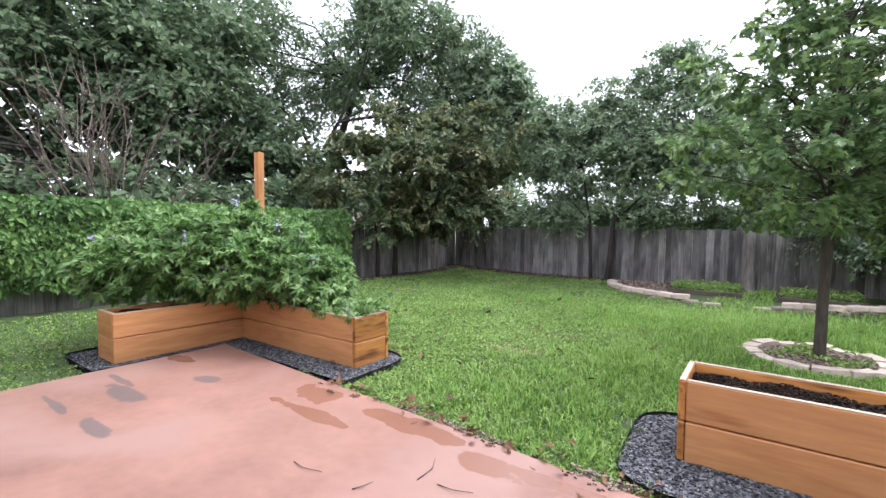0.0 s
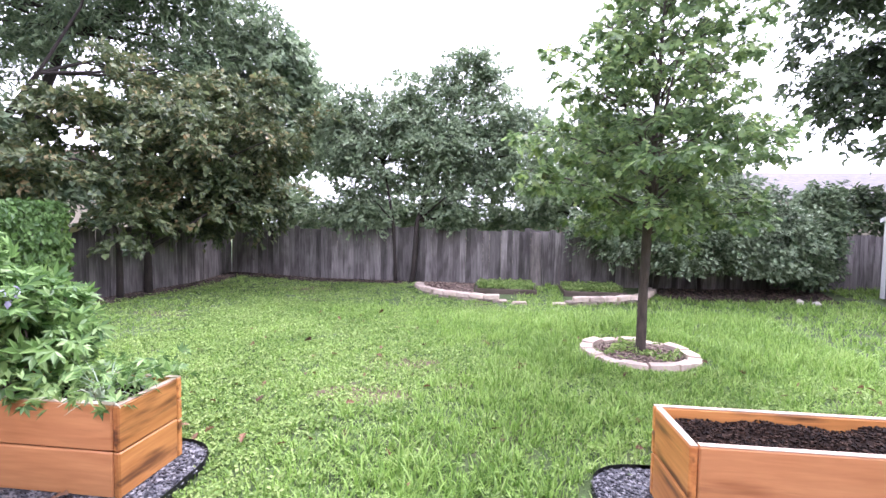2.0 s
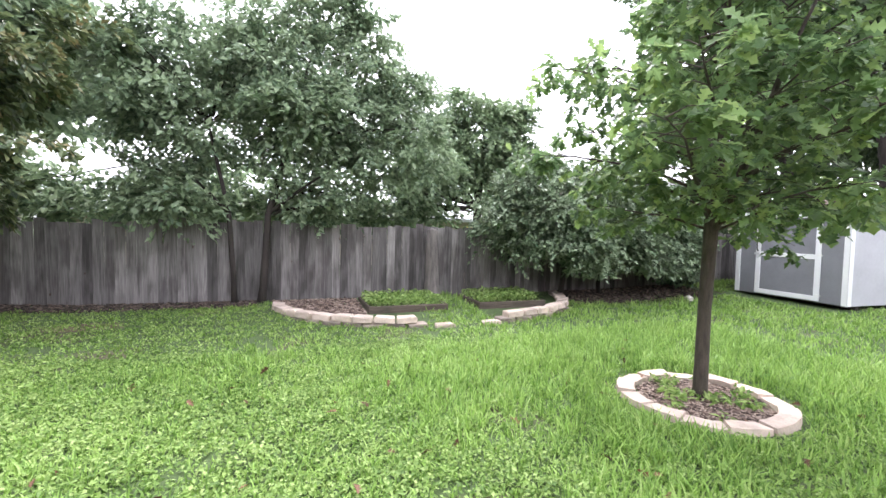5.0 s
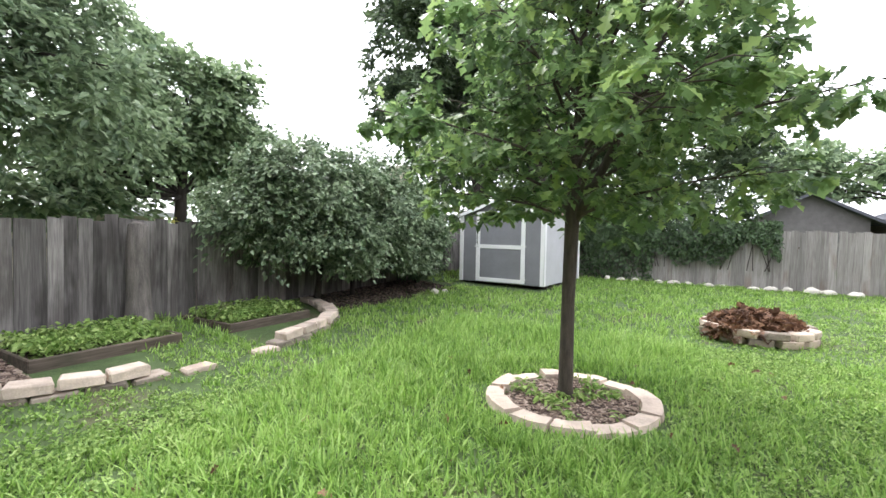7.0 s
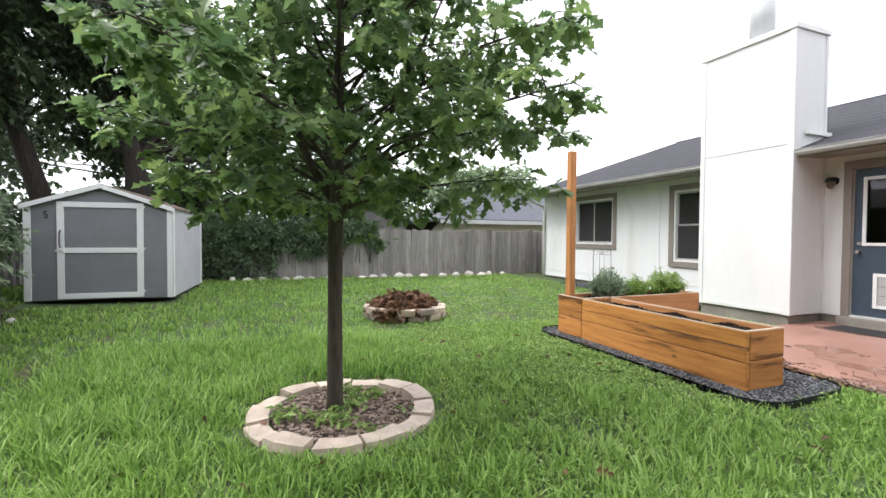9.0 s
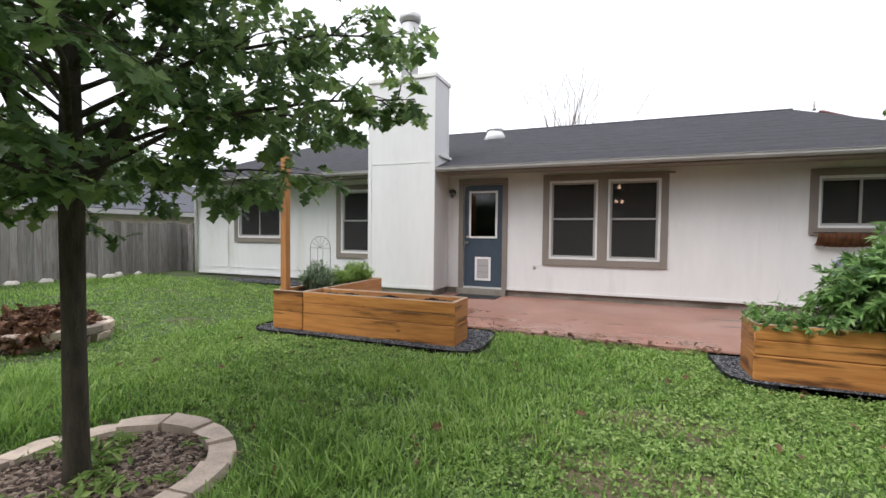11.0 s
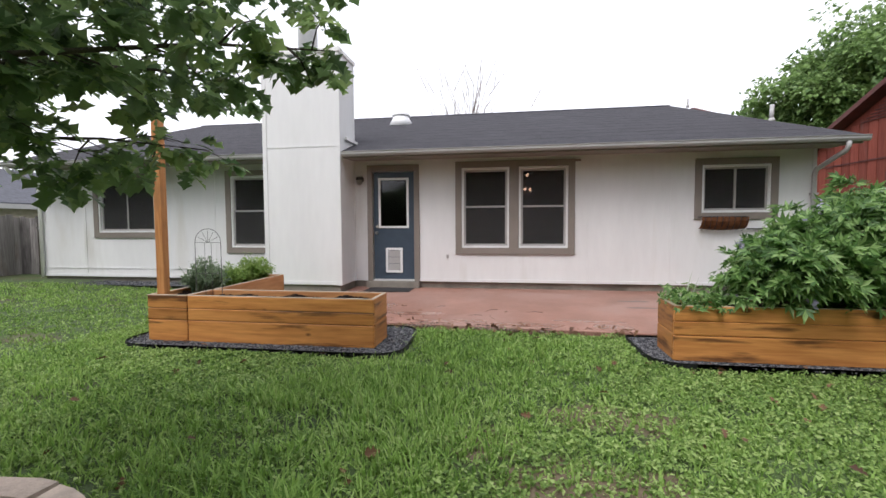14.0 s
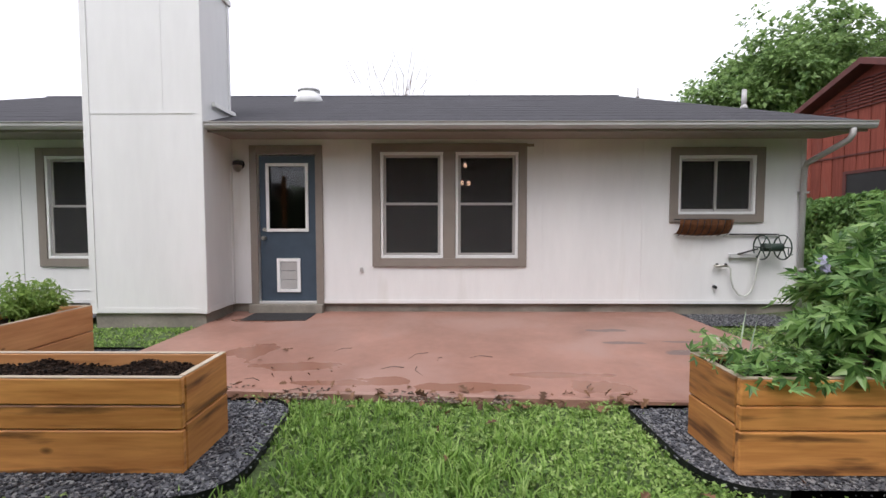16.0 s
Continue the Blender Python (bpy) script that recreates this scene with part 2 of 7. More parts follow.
M_SHINGLE = plain("asphalt_shingle", (0.047, 0.046, 0.053), 0.95, var=0.22, scale=3.5, bump=0.5, bump_scale=90, fine=1.0, stain=(0.064, 0.063, 0.072), stain_scale=0.6, spec=0.25)
M_METAL = plain("galvanised_metal", (0.60, 0.60, 0.60), 0.5, metal=0.25, var=0.05)
M_BLACK = plain("black_iron", (0.02, 0.02, 0.021), 0.5, var=0.1)
M_RUBBER = plain("black_rubber", (0.022, 0.022, 0.024), 0.8, var=0.2, bump=0.4)
M_PLASTIC = plain("black_edging_plastic", (0.018, 0.020, 0.022), 0.45, var=0.15)
M_HOSE = plain("pale_hose", (0.55, 0.56, 0.52), 0.5, var=0.05)
M_REEL = plain("dark_green_reel", (0.025, 0.045, 0.035), 0.5, var=0.1)
M_COCO = plain("coconut_liner", (0.24, 0.10, 0.045), 0.95, var=0.3, scale=14, bump=0.7)
M_BRASS = plain("worn_nickel", (0.55, 0.52, 0.47), 0.3, metal=0.9, var=0.05)
M_GLASS = glass("window_glass", (0.34, 0.35, 0.36))
def screen_cloth():
    """Dark woven insect screen: half of the light passes between the wires."""
    m = bpy.data.materials.new("insect_screen")
    m.use_nodes = True
    ns, ls = links_of(m)
    b, tp, mx = ns["Principled BSDF"], ns.new("ShaderNodeBsdfTransparent"), ns.new("ShaderNodeMixShader")
    b.inputs["Base Color"].default_value, b.inputs["Roughness"].default_value = (0.035, 0.034, 0.034, 1), 0.8
    mx.inputs[0].default_value = 0.62
    ls.new(tp.outputs[0], mx.inputs[1])
    ls.new(b.outputs[0], mx.inputs[2])
    ls.new(mx.outputs[0], ns["Material Output"].inputs[0])
    return m


M_SCREEN = screen_cloth()
M_LAMP_GLASS = glass("lamp_glass", (0.6, 0.55, 0.45), 0.3)
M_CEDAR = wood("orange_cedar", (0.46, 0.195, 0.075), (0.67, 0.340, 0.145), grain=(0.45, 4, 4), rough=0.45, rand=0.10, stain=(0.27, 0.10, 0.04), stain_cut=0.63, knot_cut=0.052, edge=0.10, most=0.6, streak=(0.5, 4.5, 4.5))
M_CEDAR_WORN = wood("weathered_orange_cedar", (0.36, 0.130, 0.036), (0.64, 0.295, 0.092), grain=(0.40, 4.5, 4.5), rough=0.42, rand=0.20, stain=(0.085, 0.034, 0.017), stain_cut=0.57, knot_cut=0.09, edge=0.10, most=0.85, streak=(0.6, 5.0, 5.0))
M_CEDAR_TOP = wood("pale_board_edge", (0.42, 0.33, 0.24), (0.62, 0.52, 0.41), knots=False)
M_POST = wood("cedar_post", (0.42, 0.17, 0.055), (0.60, 0.28, 0.11), grain=(9, 9, 0.6), rand=0.06)
M_FENCE = wood("weathered_fence", (0.075, 0.067, 0.065), (0.258, 0.240, 0.231), grain=(10, 10, 0.5), rough=0.85, rand=0.44, knot_cut=0.05, stain=(0.040, 0.034, 0.031), stain_cut=0.47)
M_FENCE_PALE = wood("pale_weathered_fence", (0.15, 0.135, 0.125), (0.34, 0.32, 0.305), grain=(10, 10, 0.5), rough=0.85, rand=0.25, knot_cut=0.05, stain=(0.16, 0.11, 0.085), stain_cut=0.56)
M_BED_WOOD = wood("rotting_bed_timber", (0.045, 0.035, 0.028), (0.150, 0.120, 0.095), grain=(0.6, 8, 8), rough=0.9, rand=0.2, knots=False, stain=(0.03, 0.035, 0.02), stain_cut=0.55)
M_RED = wood("red_stained_boards", (0.185, 0.040, 0.026), (0.32, 0.085, 0.058), grain=(8, 8, 0.5), rough=0.8, rand=0.18, knots=False, stain=(0.22, 0.12, 0.10))
M_RED_TRIM = plain("dark_red_trim", (0.11, 0.03, 0.025), 0.7, var=0.15)
M_SOIL = plain("dark_potting_soil", (0.020, 0.013, 0.010), 0.9, var=0.4, scale=30, bump=1.0, bump_scale=80)
M_MULCH = plain("brown_mulch", (0.115, 0.078, 0.058), 0.95, var=0.35, scale=12, bump=0.8, rand=0.1)
M_BARK = plain("grey_brown_bark", (0.064, 0.051, 0.041), 0.9, var=0.3, scale=8, bump=0.9, bump_scale=30, stretch=(3, 3, 0.7))
M_BARK_DARK = plain("dark_bark", (0.035, 0.028, 0.024), 0.95, var=0.3, scale=6, bump=0.9, bump_scale=20, stretch=(3, 3, 0.6))
M_TWIG = plain("bare_grey_twigs", (0.16, 0.12, 0.10), 0.9, var=0.2)
M_STONE = plain("tan_concrete_edger", (0.54, 0.44, 0.365), 0.9, var=0.16, scale=7, bump=0.5, bump_scale=70, rand=0.14, stain=(0.32, 0.25, 0.20), stain_cut=0.6, stain_scale=2.5)
M_BLOCK = plain("weathered_wall_block", (0.32, 0.265, 0.22), 0.95, var=0.22, scale=6, bump=0.8, bump_scale=45, rand=0.25, stain=(0.13, 0.105, 0.09), stain_cut=0.52, stain_scale=3)
M_ROCK = plain("white_limestone_rock", (0.58, 0.54, 0.48), 0.9, var=0.15, scale=5, bump=0.8, bump_scale=25, rand=0.15)
M_GRAVEL = plain("slate_grey_gravel", (0.115, 0.118, 0.132), 0.75, var=0.35, scale=9, bump=0.3)
M_DEADLEAF = leafy("dead_brown_leaves", (0.072, 0.034, 0.020), (0.220, 0.118, 0.066), glow=0.15, rough=0.7)
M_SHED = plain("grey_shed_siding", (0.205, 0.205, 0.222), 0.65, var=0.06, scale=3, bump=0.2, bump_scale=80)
M_SHED_SIDE = plain("shed_siding_pale_side", (0.46, 0.46, 0.485), 0.65, var=0.06, scale=2, bump=0.25, bump_scale=70)
M_SHED_ROOF = plain("brown_grey_shingle", (0.18, 0.135, 0.11), 0.92, var=0.25, bump=0.5, bump_scale=70, spec=0.2)
M_FARWALL = plain("far_beige_siding", (0.42, 0.37, 0.30), 0.8, var=0.06)
M_FARBRICK = plain("far_dark_wall", (0.14, 0.13, 0.13), 0.8, var=0.1)
M_FARROOF = plain("far_blue_grey_shingle", (0.085, 0.088, 0.105), 0.9, var=0.15, bump=0.4)
M_FARGREY = plain("far_pale_grey_shingle", (0.165, 0.158, 0.155), 0.92, var=0.12, bump=0.4, spec=0.2)
M_FARWHITE = plain("far_white_metal_roof", (0.55, 0.56, 0.57), 0.5, var=0.06)

L_GRASS = leafy("grass_blades", (0.122, 0.235, 0.044), (0.330, 0.515, 0.120), tip=(0.42, 0.56, 0.19), glow=0.45, rough=0.5, patch=0.45)
L_WEED = leafy("lawn_weed_leaves", (0.112, 0.205, 0.044), (0.300, 0.440, 0.122), tip=(0.42, 0.54, 0.20), glow=0.38, rough=0.5, patch=0.42)
L_OAK = leafy("young_oak_leaves", (0.088, 0.150, 0.066), (0.215, 0.325, 0.130), tip=(0.31, 0.42, 0.15), glow=0.55, rough=0.31, patch=0.45)
L_PHOT = leafy("bronze_tipped_leaves", (0.038, 0.066, 0.033), (0.175, 0.220, 0.098), tip=(0.34, 0.26, 0.125), glow=0.28, rough=0.38, patch=0.6)
L_ASH = leafy("bright_ash_leaves", (0.10, 0.18, 0.06), (0.27, 0.40, 0.14), glow=0.45, rough=0.42)
L_ELM = leafy("light_elm_leaves", (0.115, 0.175, 0.105), (0.300, 0.385, 0.230), glow=0.42, rough=0.45)
L_DARK = leafy("dark_live_oak_leaves", (0.032, 0.054, 0.032), (0.110, 0.155, 0.078), glow=0.42, rough=0.38)
L_MID = leafy("mid_green_leaves", (0.100, 0.160, 0.090), (0.285, 0.370, 0.205), glow=0.42, rough=0.42)
L_PECAN = leafy("dark_pecan_leaves", (0.060, 0.105, 0.056), (0.210, 0.285, 0.155), glow=0.40, rough=0.42)
L_BUSH = leafy("silvery_bush_leaves", (0.068, 0.118, 0.060), (0.285, 0.360, 0.225), glow=0.3, rough=0.33)
L_IVY = leafy("ivy_leaves", (0.050, 0.115, 0.034), (0.185, 0.330, 0.092), tip=(0.25, 0.36, 0.10), glow=0.30, rough=0.45, patch=0.68)
L_IVY_DARK = leafy("dark_ivy_leaves", (0.026, 0.050, 0.022), (0.085, 0.140, 0.060), glow=0.25, rough=0.4)
L_SHRUB = leafy("vitex_leaves", (0.065, 0.145, 0.040), (0.205, 0.355, 0.105), tip=(0.31, 0.46, 0.17), glow=0.40, rough=0.36, patch=0.35)
L_FERN = leafy("feathery_herb_leaves", (0.16, 0.28, 0.06), (0.32, 0.45, 0.12), glow=0.4, rough=0.5)
L_LAV = leafy("grey_green_lavender", (0.105, 0.165, 0.092), (0.27, 0.36, 0.21), glow=0.3, rough=0.55)
L_STRAP = leafy("pale_strap_leaves", (0.24, 0.32, 0.22), (0.46, 0.54, 0.40), glow=0.3)
L_FLOWER = leafy("lavender_petals", (0.42, 0.38, 0.62), (0.62, 0.58, 0.78), glow=0.4)
L_YELLOW = leafy("yellow_young_leaves", (0.30, 0.30, 0.06), (0.46, 0.42, 0.10), glow=0.4)


def patio_material():
    """Terracotta-stained concrete with damp patches at their places."""
    m = plain("terracotta_stained_concrete", (0.300, 0.160, 0.123), 0.46, var=0.14, scale=1.6, bump=0.12, bump_scale=120, stain=(0.345, 0.205, 0.168), stain_scale=0.9, stain_cut=0.5, spec=0.32)
    ns, ls = links_of(m)
    b = ns["Principled BSDF"]
    base = b.inputs["Base Color"].links[0].from_socket
    co = ns.new("ShaderNodeTexCoord")
    no = ns.new("ShaderNodeTexNoise")
    no.inputs["Scale"].default_value, no.inputs["Detail"].default_value = 4.2, 8
    ls.new(co.outputs["Object"], no.inputs["Vector"])
    wet, grime = None, None
    spots = ((-2.55, 3.12, 0.26, 0.15, 0), (-1.60, 3.12, 0.52, 0.10, 0), (-1.00, 3.00, 0.26, 0.12, 0), (-0.10, 2.62, 0.40, 0.14, 0), (0.48, 2.18, 0.20, 0.22, 0), (-0.55, 3.05, 0.4, 0.07, 0),
             (-2.3, 2.85, 0.4, 0.06, 0), (-3.30, 1.30, 0.20, 0.08, 1), (-3.28, 1.85, 0.20, 0.06, 1), (-3.62, 2.76, 0.13, 0.08, 1), (-3.78, 2.2, 0.28, 0.08, 1), (-4.42, 2.90, 0.17, 0.09, 0), (-4.2, 2.3, 0.28, 0.035, 1), (-3.9, 1.8, 0.3, 0.03, 1), (1.0, 0.75, 0.5, 0.12, 0))
    for x, y, rx, ry, dark in spots:
        mp = ns.new("ShaderNodeMapping")
        mp.vector_type = "TEXTURE"
        mp.inputs["Location"].default_value, mp.inputs["Scale"].default_value = (x, y, 0.3), (rx, ry, 1)
        ls.new(co.outputs["Object"], mp.inputs["Vector"])
        ln = ns.new("ShaderNodeVectorMath")
        ln.operation = "LENGTH"
        ls.new(mp.outputs[0], ln.inputs[0])
        ad = ns.new("ShaderNodeMath")
        ad.operation = "MULTIPLY_ADD"
        ls.new(no.outputs[0], ad.inputs[0])
        ad.inputs[1].default_value = -2.4
        ls.new(ln.outputs["Value"], ad.inputs[2])
        mr = ns.new("ShaderNodeMapRange")
        mr.inputs[1].default_value, mr.inputs[2].default_value = -0.12, -0.36
        ls.new(ad.outputs[0], mr.inputs[0])
        old = grime if dark else wet
        got = mr.outputs[0]
        if old:
            mx = ns.new("ShaderNodeMath")
            mx.operation = "MAXIMUM"
            ls.new(old, mx.inputs[0])
            ls.new(got, mx.inputs[1])
            got = mx.outputs[0]
        wet, grime = (wet, got) if dark else (got, grime)
    for mask, c, most in ((wet, (0.235, 0.105, 0.065), 0.68), (grime, (0.12, 0.10, 0.098), 0.75)):
        sc = ns.new("ShaderNodeMath")
        sc.operation = "MULTIPLY"
        sc.inputs[1].default_value = most
        ls.new(mask, sc.inputs[0])
        mx = ns.new("ShaderNodeMix")
        mx.data_type = "RGBA"
        ls.new(sc.outputs[0], mx.inputs[0])
        ls.new(base, mx.inputs[6])
        mx.inputs[7].default_value = (*c, 1)
        base = mx.outputs[2]
    ls.new(base, b.inputs["Base Color"])
    rr = ns.new("ShaderNodeMapRange")
    rr.inputs[3].default_value, rr.inputs[4].default_value = 0.46, 0.12
    ls.new(wet, rr.inputs[0])
    ls.new(rr.outputs[0], b.inputs["Roughness"])
    return m


def ground_material():
    """Turf over soil: green thatch, with bare earth where it is worn."""
    m = plain("turf_thatch", (0.062, 0.098, 0.030), 0.95, var=0.25, scale=2.5, bump=0.8, bump_scale=70, stain=(0.095, 0.080, 0.045), stain_scale=1.3, stain_cut=0.56)
    ns, ls = links_of(m)
    b = ns["Principled BSDF"]
    base = b.inputs["Base Color"].links[0].from_socket
    co, no = ns.new("ShaderNodeTexCoord"), ns.new("ShaderNodeTexNoise")
    no.inputs["Scale"].default_value, no.inputs["Detail"].default_value = 5.0, 5
    ls.new(co.outputs["Object"], no.inputs["Vector"])
    for x, y, rx, ry in ((-1.85, 6.35, 0.55, 0.32), (-2.1, 5.5, 0.5, 0.26), (-1.3, 5.95, 0.35, 0.2), (-5.0, 11.4, 0.5, 0.22)):
        mp, ln, ad, mr, mx = (ns.new("ShaderNode" + k) for k in ("Mapping", "VectorMath", "Math", "MapRange", "Mix"))
        mp.vector_type, ln.operation, ad.operation, mx.data_type = "TEXTURE", "LENGTH", "MULTIPLY_ADD", "RGBA"
        mp.inputs["Location"].default_value, mp.inputs["Scale"].default_value = (x, y, 0.24), (rx, ry, 1)
        ls.new(co.outputs["Object"], mp.inputs["Vector"])
        ls.new(mp.outputs[0], ln.inputs[0])
        ls.new(no.outputs[0], ad.inputs[0])
        ad.inputs[1].default_value = -1.4
        ls.new(ln.outputs["Value"], ad.inputs[2])
        mr.inputs[1].default_value, mr.inputs[2].default_value = 0.35, 0.05
        ls.new(ad.outputs[0], mr.inputs[0])
        ls.new(mr.outputs[0], mx.inputs[0])
        ls.new(base, mx.inputs[6])
        mx.inputs[7].default_value = (0.155, 0.115, 0.075, 1)
        base = mx.outputs[2]
    ls.new(base, b.inputs["Base Color"])
    return m


M_PATIO = patio_material()
M_GROUND = ground_material()

# ---- ground ----
def build_ground():
    def axis(lo, hi, step, far):
        mid = list(np.arange(lo, hi + 0.01, step))
        return np.array([-far, -far * 0.3, lo - 25, lo - 8] + mid + [hi + 8, hi + 25, far * 0.3, far])
    xs, ys = axis(-9, 12, 0.35, 900), axis(-2, 14, 0.35, 900)
    gx, gy = np.meshgrid(xs, ys)
    z = lawn_z(gx, gy)
    under = (gx > -6.2) & (gx < 8.6) & (gy < 0.1) & (gy > -10)
    z = np.where(under, 0.15, z)
    verts = np.stack([gx, gy, z], -1).reshape(-1, 3)
    w = len(xs)
    i = (np.arange(len(ys) - 1)[:, None] * w + np.arange(w - 1)[None]).ravel()
    me = mesh_np("ground", verts, np.stack([i, i + 1, i + 1 + w, i + w], 1), M_GROUND, True)
    tagged(new("ground", me), "green turf ground of the back garden", "lawn", kind="structure")


build_ground()

PX0, PX1, PY0, PY1, PZ = -4.62, 1.58, 0.16, 3.40, 0.30


def slab_edge(x):
    """Where the slab ends towards the lawn: its front runs a little askew."""
    return PY1 + 0.07 - 0.058 * (x - PX0)


bm = box(PX0, PX1, PY0, PY1, 0.10, PZ, 0.012)
for v in bm.verts:
    if v.co.y > 1:
        v.co.y += slab_edge(v.co.x) - PY1
tagged(part("patio", bm, M_PATIO), "terracotta-stained concrete patio slab with damp patches", "patio", kind="structure")

# ---- house ----
WY, WT = 0.21, 0.16
HX0, HX1, HZ0, HZ1 = -6.35, 8.72, 0.42, 2.80
HOLES = {  # x0, x1, z0, z1
    "double_a": (-1.37, -0.50, 1.06, 2.53), "double_b": (-2.41, -1.54, 1.06, 2.53), "small": (-5.68, -4.61, 1.67, 2.48),
    "mid": (3.33, 4.17, 1.05, 2.48), "far": (5.88, 7.25, 1.36, 2.48), "door": (0.40, 1.21, 0.42, 2.50)}


def wall_with_openings(x0, x1, z0, z1, y_out, y_in, holes):
    bm = bmesh.new()
    xs = sorted({x0, x1, *(h[0] for h in holes), *(h[1] for h in holes)})
    zs = sorted({z0, z1, *(h[2] for h in holes), *(h[3] for h in holes)})
    for y, flip in ((y_out, False), (y_in, True)):
        grid = {(a, b): bm.verts.new((a, y, b)) for a in xs for b in zs}
        for a0, a1 in zip(xs, xs[1:]):
            for b0, b1 in zip(zs, zs[1:]):
                cx, cz = (a0 + a1) / 2, (b0 + b1) / 2
                if any(h[0] < cx < h[1] and h[2] < cz < h[3] for h in holes):
                    continue
                q = [grid[a1, b0], grid[a0, b0], grid[a0, b1], grid[a1, b1]]
                bm.faces.new(q[::-1] if flip else q)
    for h in list(holes) + [(x0, x1, z0, z1)]:
        for (ax, az), (bx, bz) in (((h[0], h[2]), (h[1], h[2])), ((h[1], h[2]), (h[1], h[3])), ((h[1], h[3]), (h[0], h[3])), ((h[0], h[3]), (h[0], h[2]))):
            bm.faces.new([bm.verts.new(c) for c in ((ax, y_out, az), (bx, y_out, bz), (bx, y_in, bz), (ax, y_in, az))])
    return bm


wall = tagged(part("wall_north", wall_with_openings(HX0, HX1, HZ0, HZ1, WY, WY - WT, list(HOLES.values())), M_WALL), "white painted wood panel siding of the house, weathered", "wall", kind="structure")
for i, x in enumerate((-6.32, -5.05 + 0.9, -2.78, 2.95, 4.55, 7.6, 8.69)):
    part("batten", box(x - 0.03, x + 0.03, WY + 0.002, WY + 0.012, HZ0, HZ1 - 0.05), M_WALL, wall)
part("drip_board", box(HX0, 0.30, WY + 0.002, WY + 0.016, 0.425, 0.475), M_WALL, wall)
part("drip_board", box(3.02, HX1, WY + 0.002, WY + 0.016, 0.425, 0.475), M_WALL, wall)
part("drip_board", box(3.02, HX1, WY + 0.002, WY + 0.012, 0.60, 0.615), M_WALL, wall)
BACK = -9.8
for nm, b in (("wall_east", (HX1 - WT, HX1, BACK, WY - WT, HZ0, HZ1)), ("wall_west", (HX0, HX0 + WT, BACK, WY - WT, HZ0, HZ1)), ("wall_south", (HX0, HX1, BACK - WT, BACK, HZ0, HZ1))):
    tagged(part(nm, box(*b), M_WALL), "white painted panel siding of the house", "wall", kind="structure")
tagged(part("foundation", box(HX0 + 0.03, HX1 - 0.03, BACK, WY - 0.045, 0.0, HZ0), M_FOUND), "stained grey concrete foundation of the house", "foundation", kind="structure")
tagged(part("floor", box(HX0 + WT, HX1 - WT, BACK + 0.02, WY - WT - 0.01, HZ0, HZ0 + 0.02), M_WALL_IN), "indoor floor behind the windows, dimmed in its colour", "floor", kind="structure")
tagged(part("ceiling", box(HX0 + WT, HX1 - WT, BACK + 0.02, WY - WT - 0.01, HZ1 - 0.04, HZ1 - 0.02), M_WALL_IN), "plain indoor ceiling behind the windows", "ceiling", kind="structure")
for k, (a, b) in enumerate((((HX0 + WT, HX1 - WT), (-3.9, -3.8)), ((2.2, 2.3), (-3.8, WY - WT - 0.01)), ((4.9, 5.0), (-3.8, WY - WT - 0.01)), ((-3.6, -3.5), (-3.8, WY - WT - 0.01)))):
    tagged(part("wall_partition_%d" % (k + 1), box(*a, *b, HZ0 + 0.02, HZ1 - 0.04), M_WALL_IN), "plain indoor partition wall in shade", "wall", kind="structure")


def casing(x0, x1, z0, z1, w, parent, sill=True):
    """Taupe casing boards round an opening, the sill a little prouder."""
    y = WY + 0.002
    part("casing", box(x0 - w, x0, y, y + 0.028, z0 - w, z1 + w, 0.003), M_TRIM, parent)
    part("casing", box(x1, x1 + w, y, y + 0.028, z0 - w, z1 + w, 0.003), M_TRIM, parent)
    part("casing", box(x0, x1, y, y + 0.026, z1, z1 + w, 0.003), M_TRIM, parent)
    part("window_sill", box(x0, x1, y, y + (0.034 if sill else 0.026), z0 - w, z0, 0.003), M_TRIM, parent)


def ring_box(x0, x1, z0, z1, y0, y1, w, bevel=0.002):
    bm = bmesh.new()
    add_box(bm, x0, x0 + w, y0, y1, z0, z1, bevel)
    add_box(bm, x1 - w, x1, y0, y1, z0, z1, bevel)
    add_box(bm, x0 + w, x1 - w, y0 + 0.001, y1 - 0.001, z0, z0 + w, bevel)
    add_box(bm, x0 + w, x1 - w, y0 + 0.001, y1 - 0.001, z1 - w, z1, bevel)
    return bm


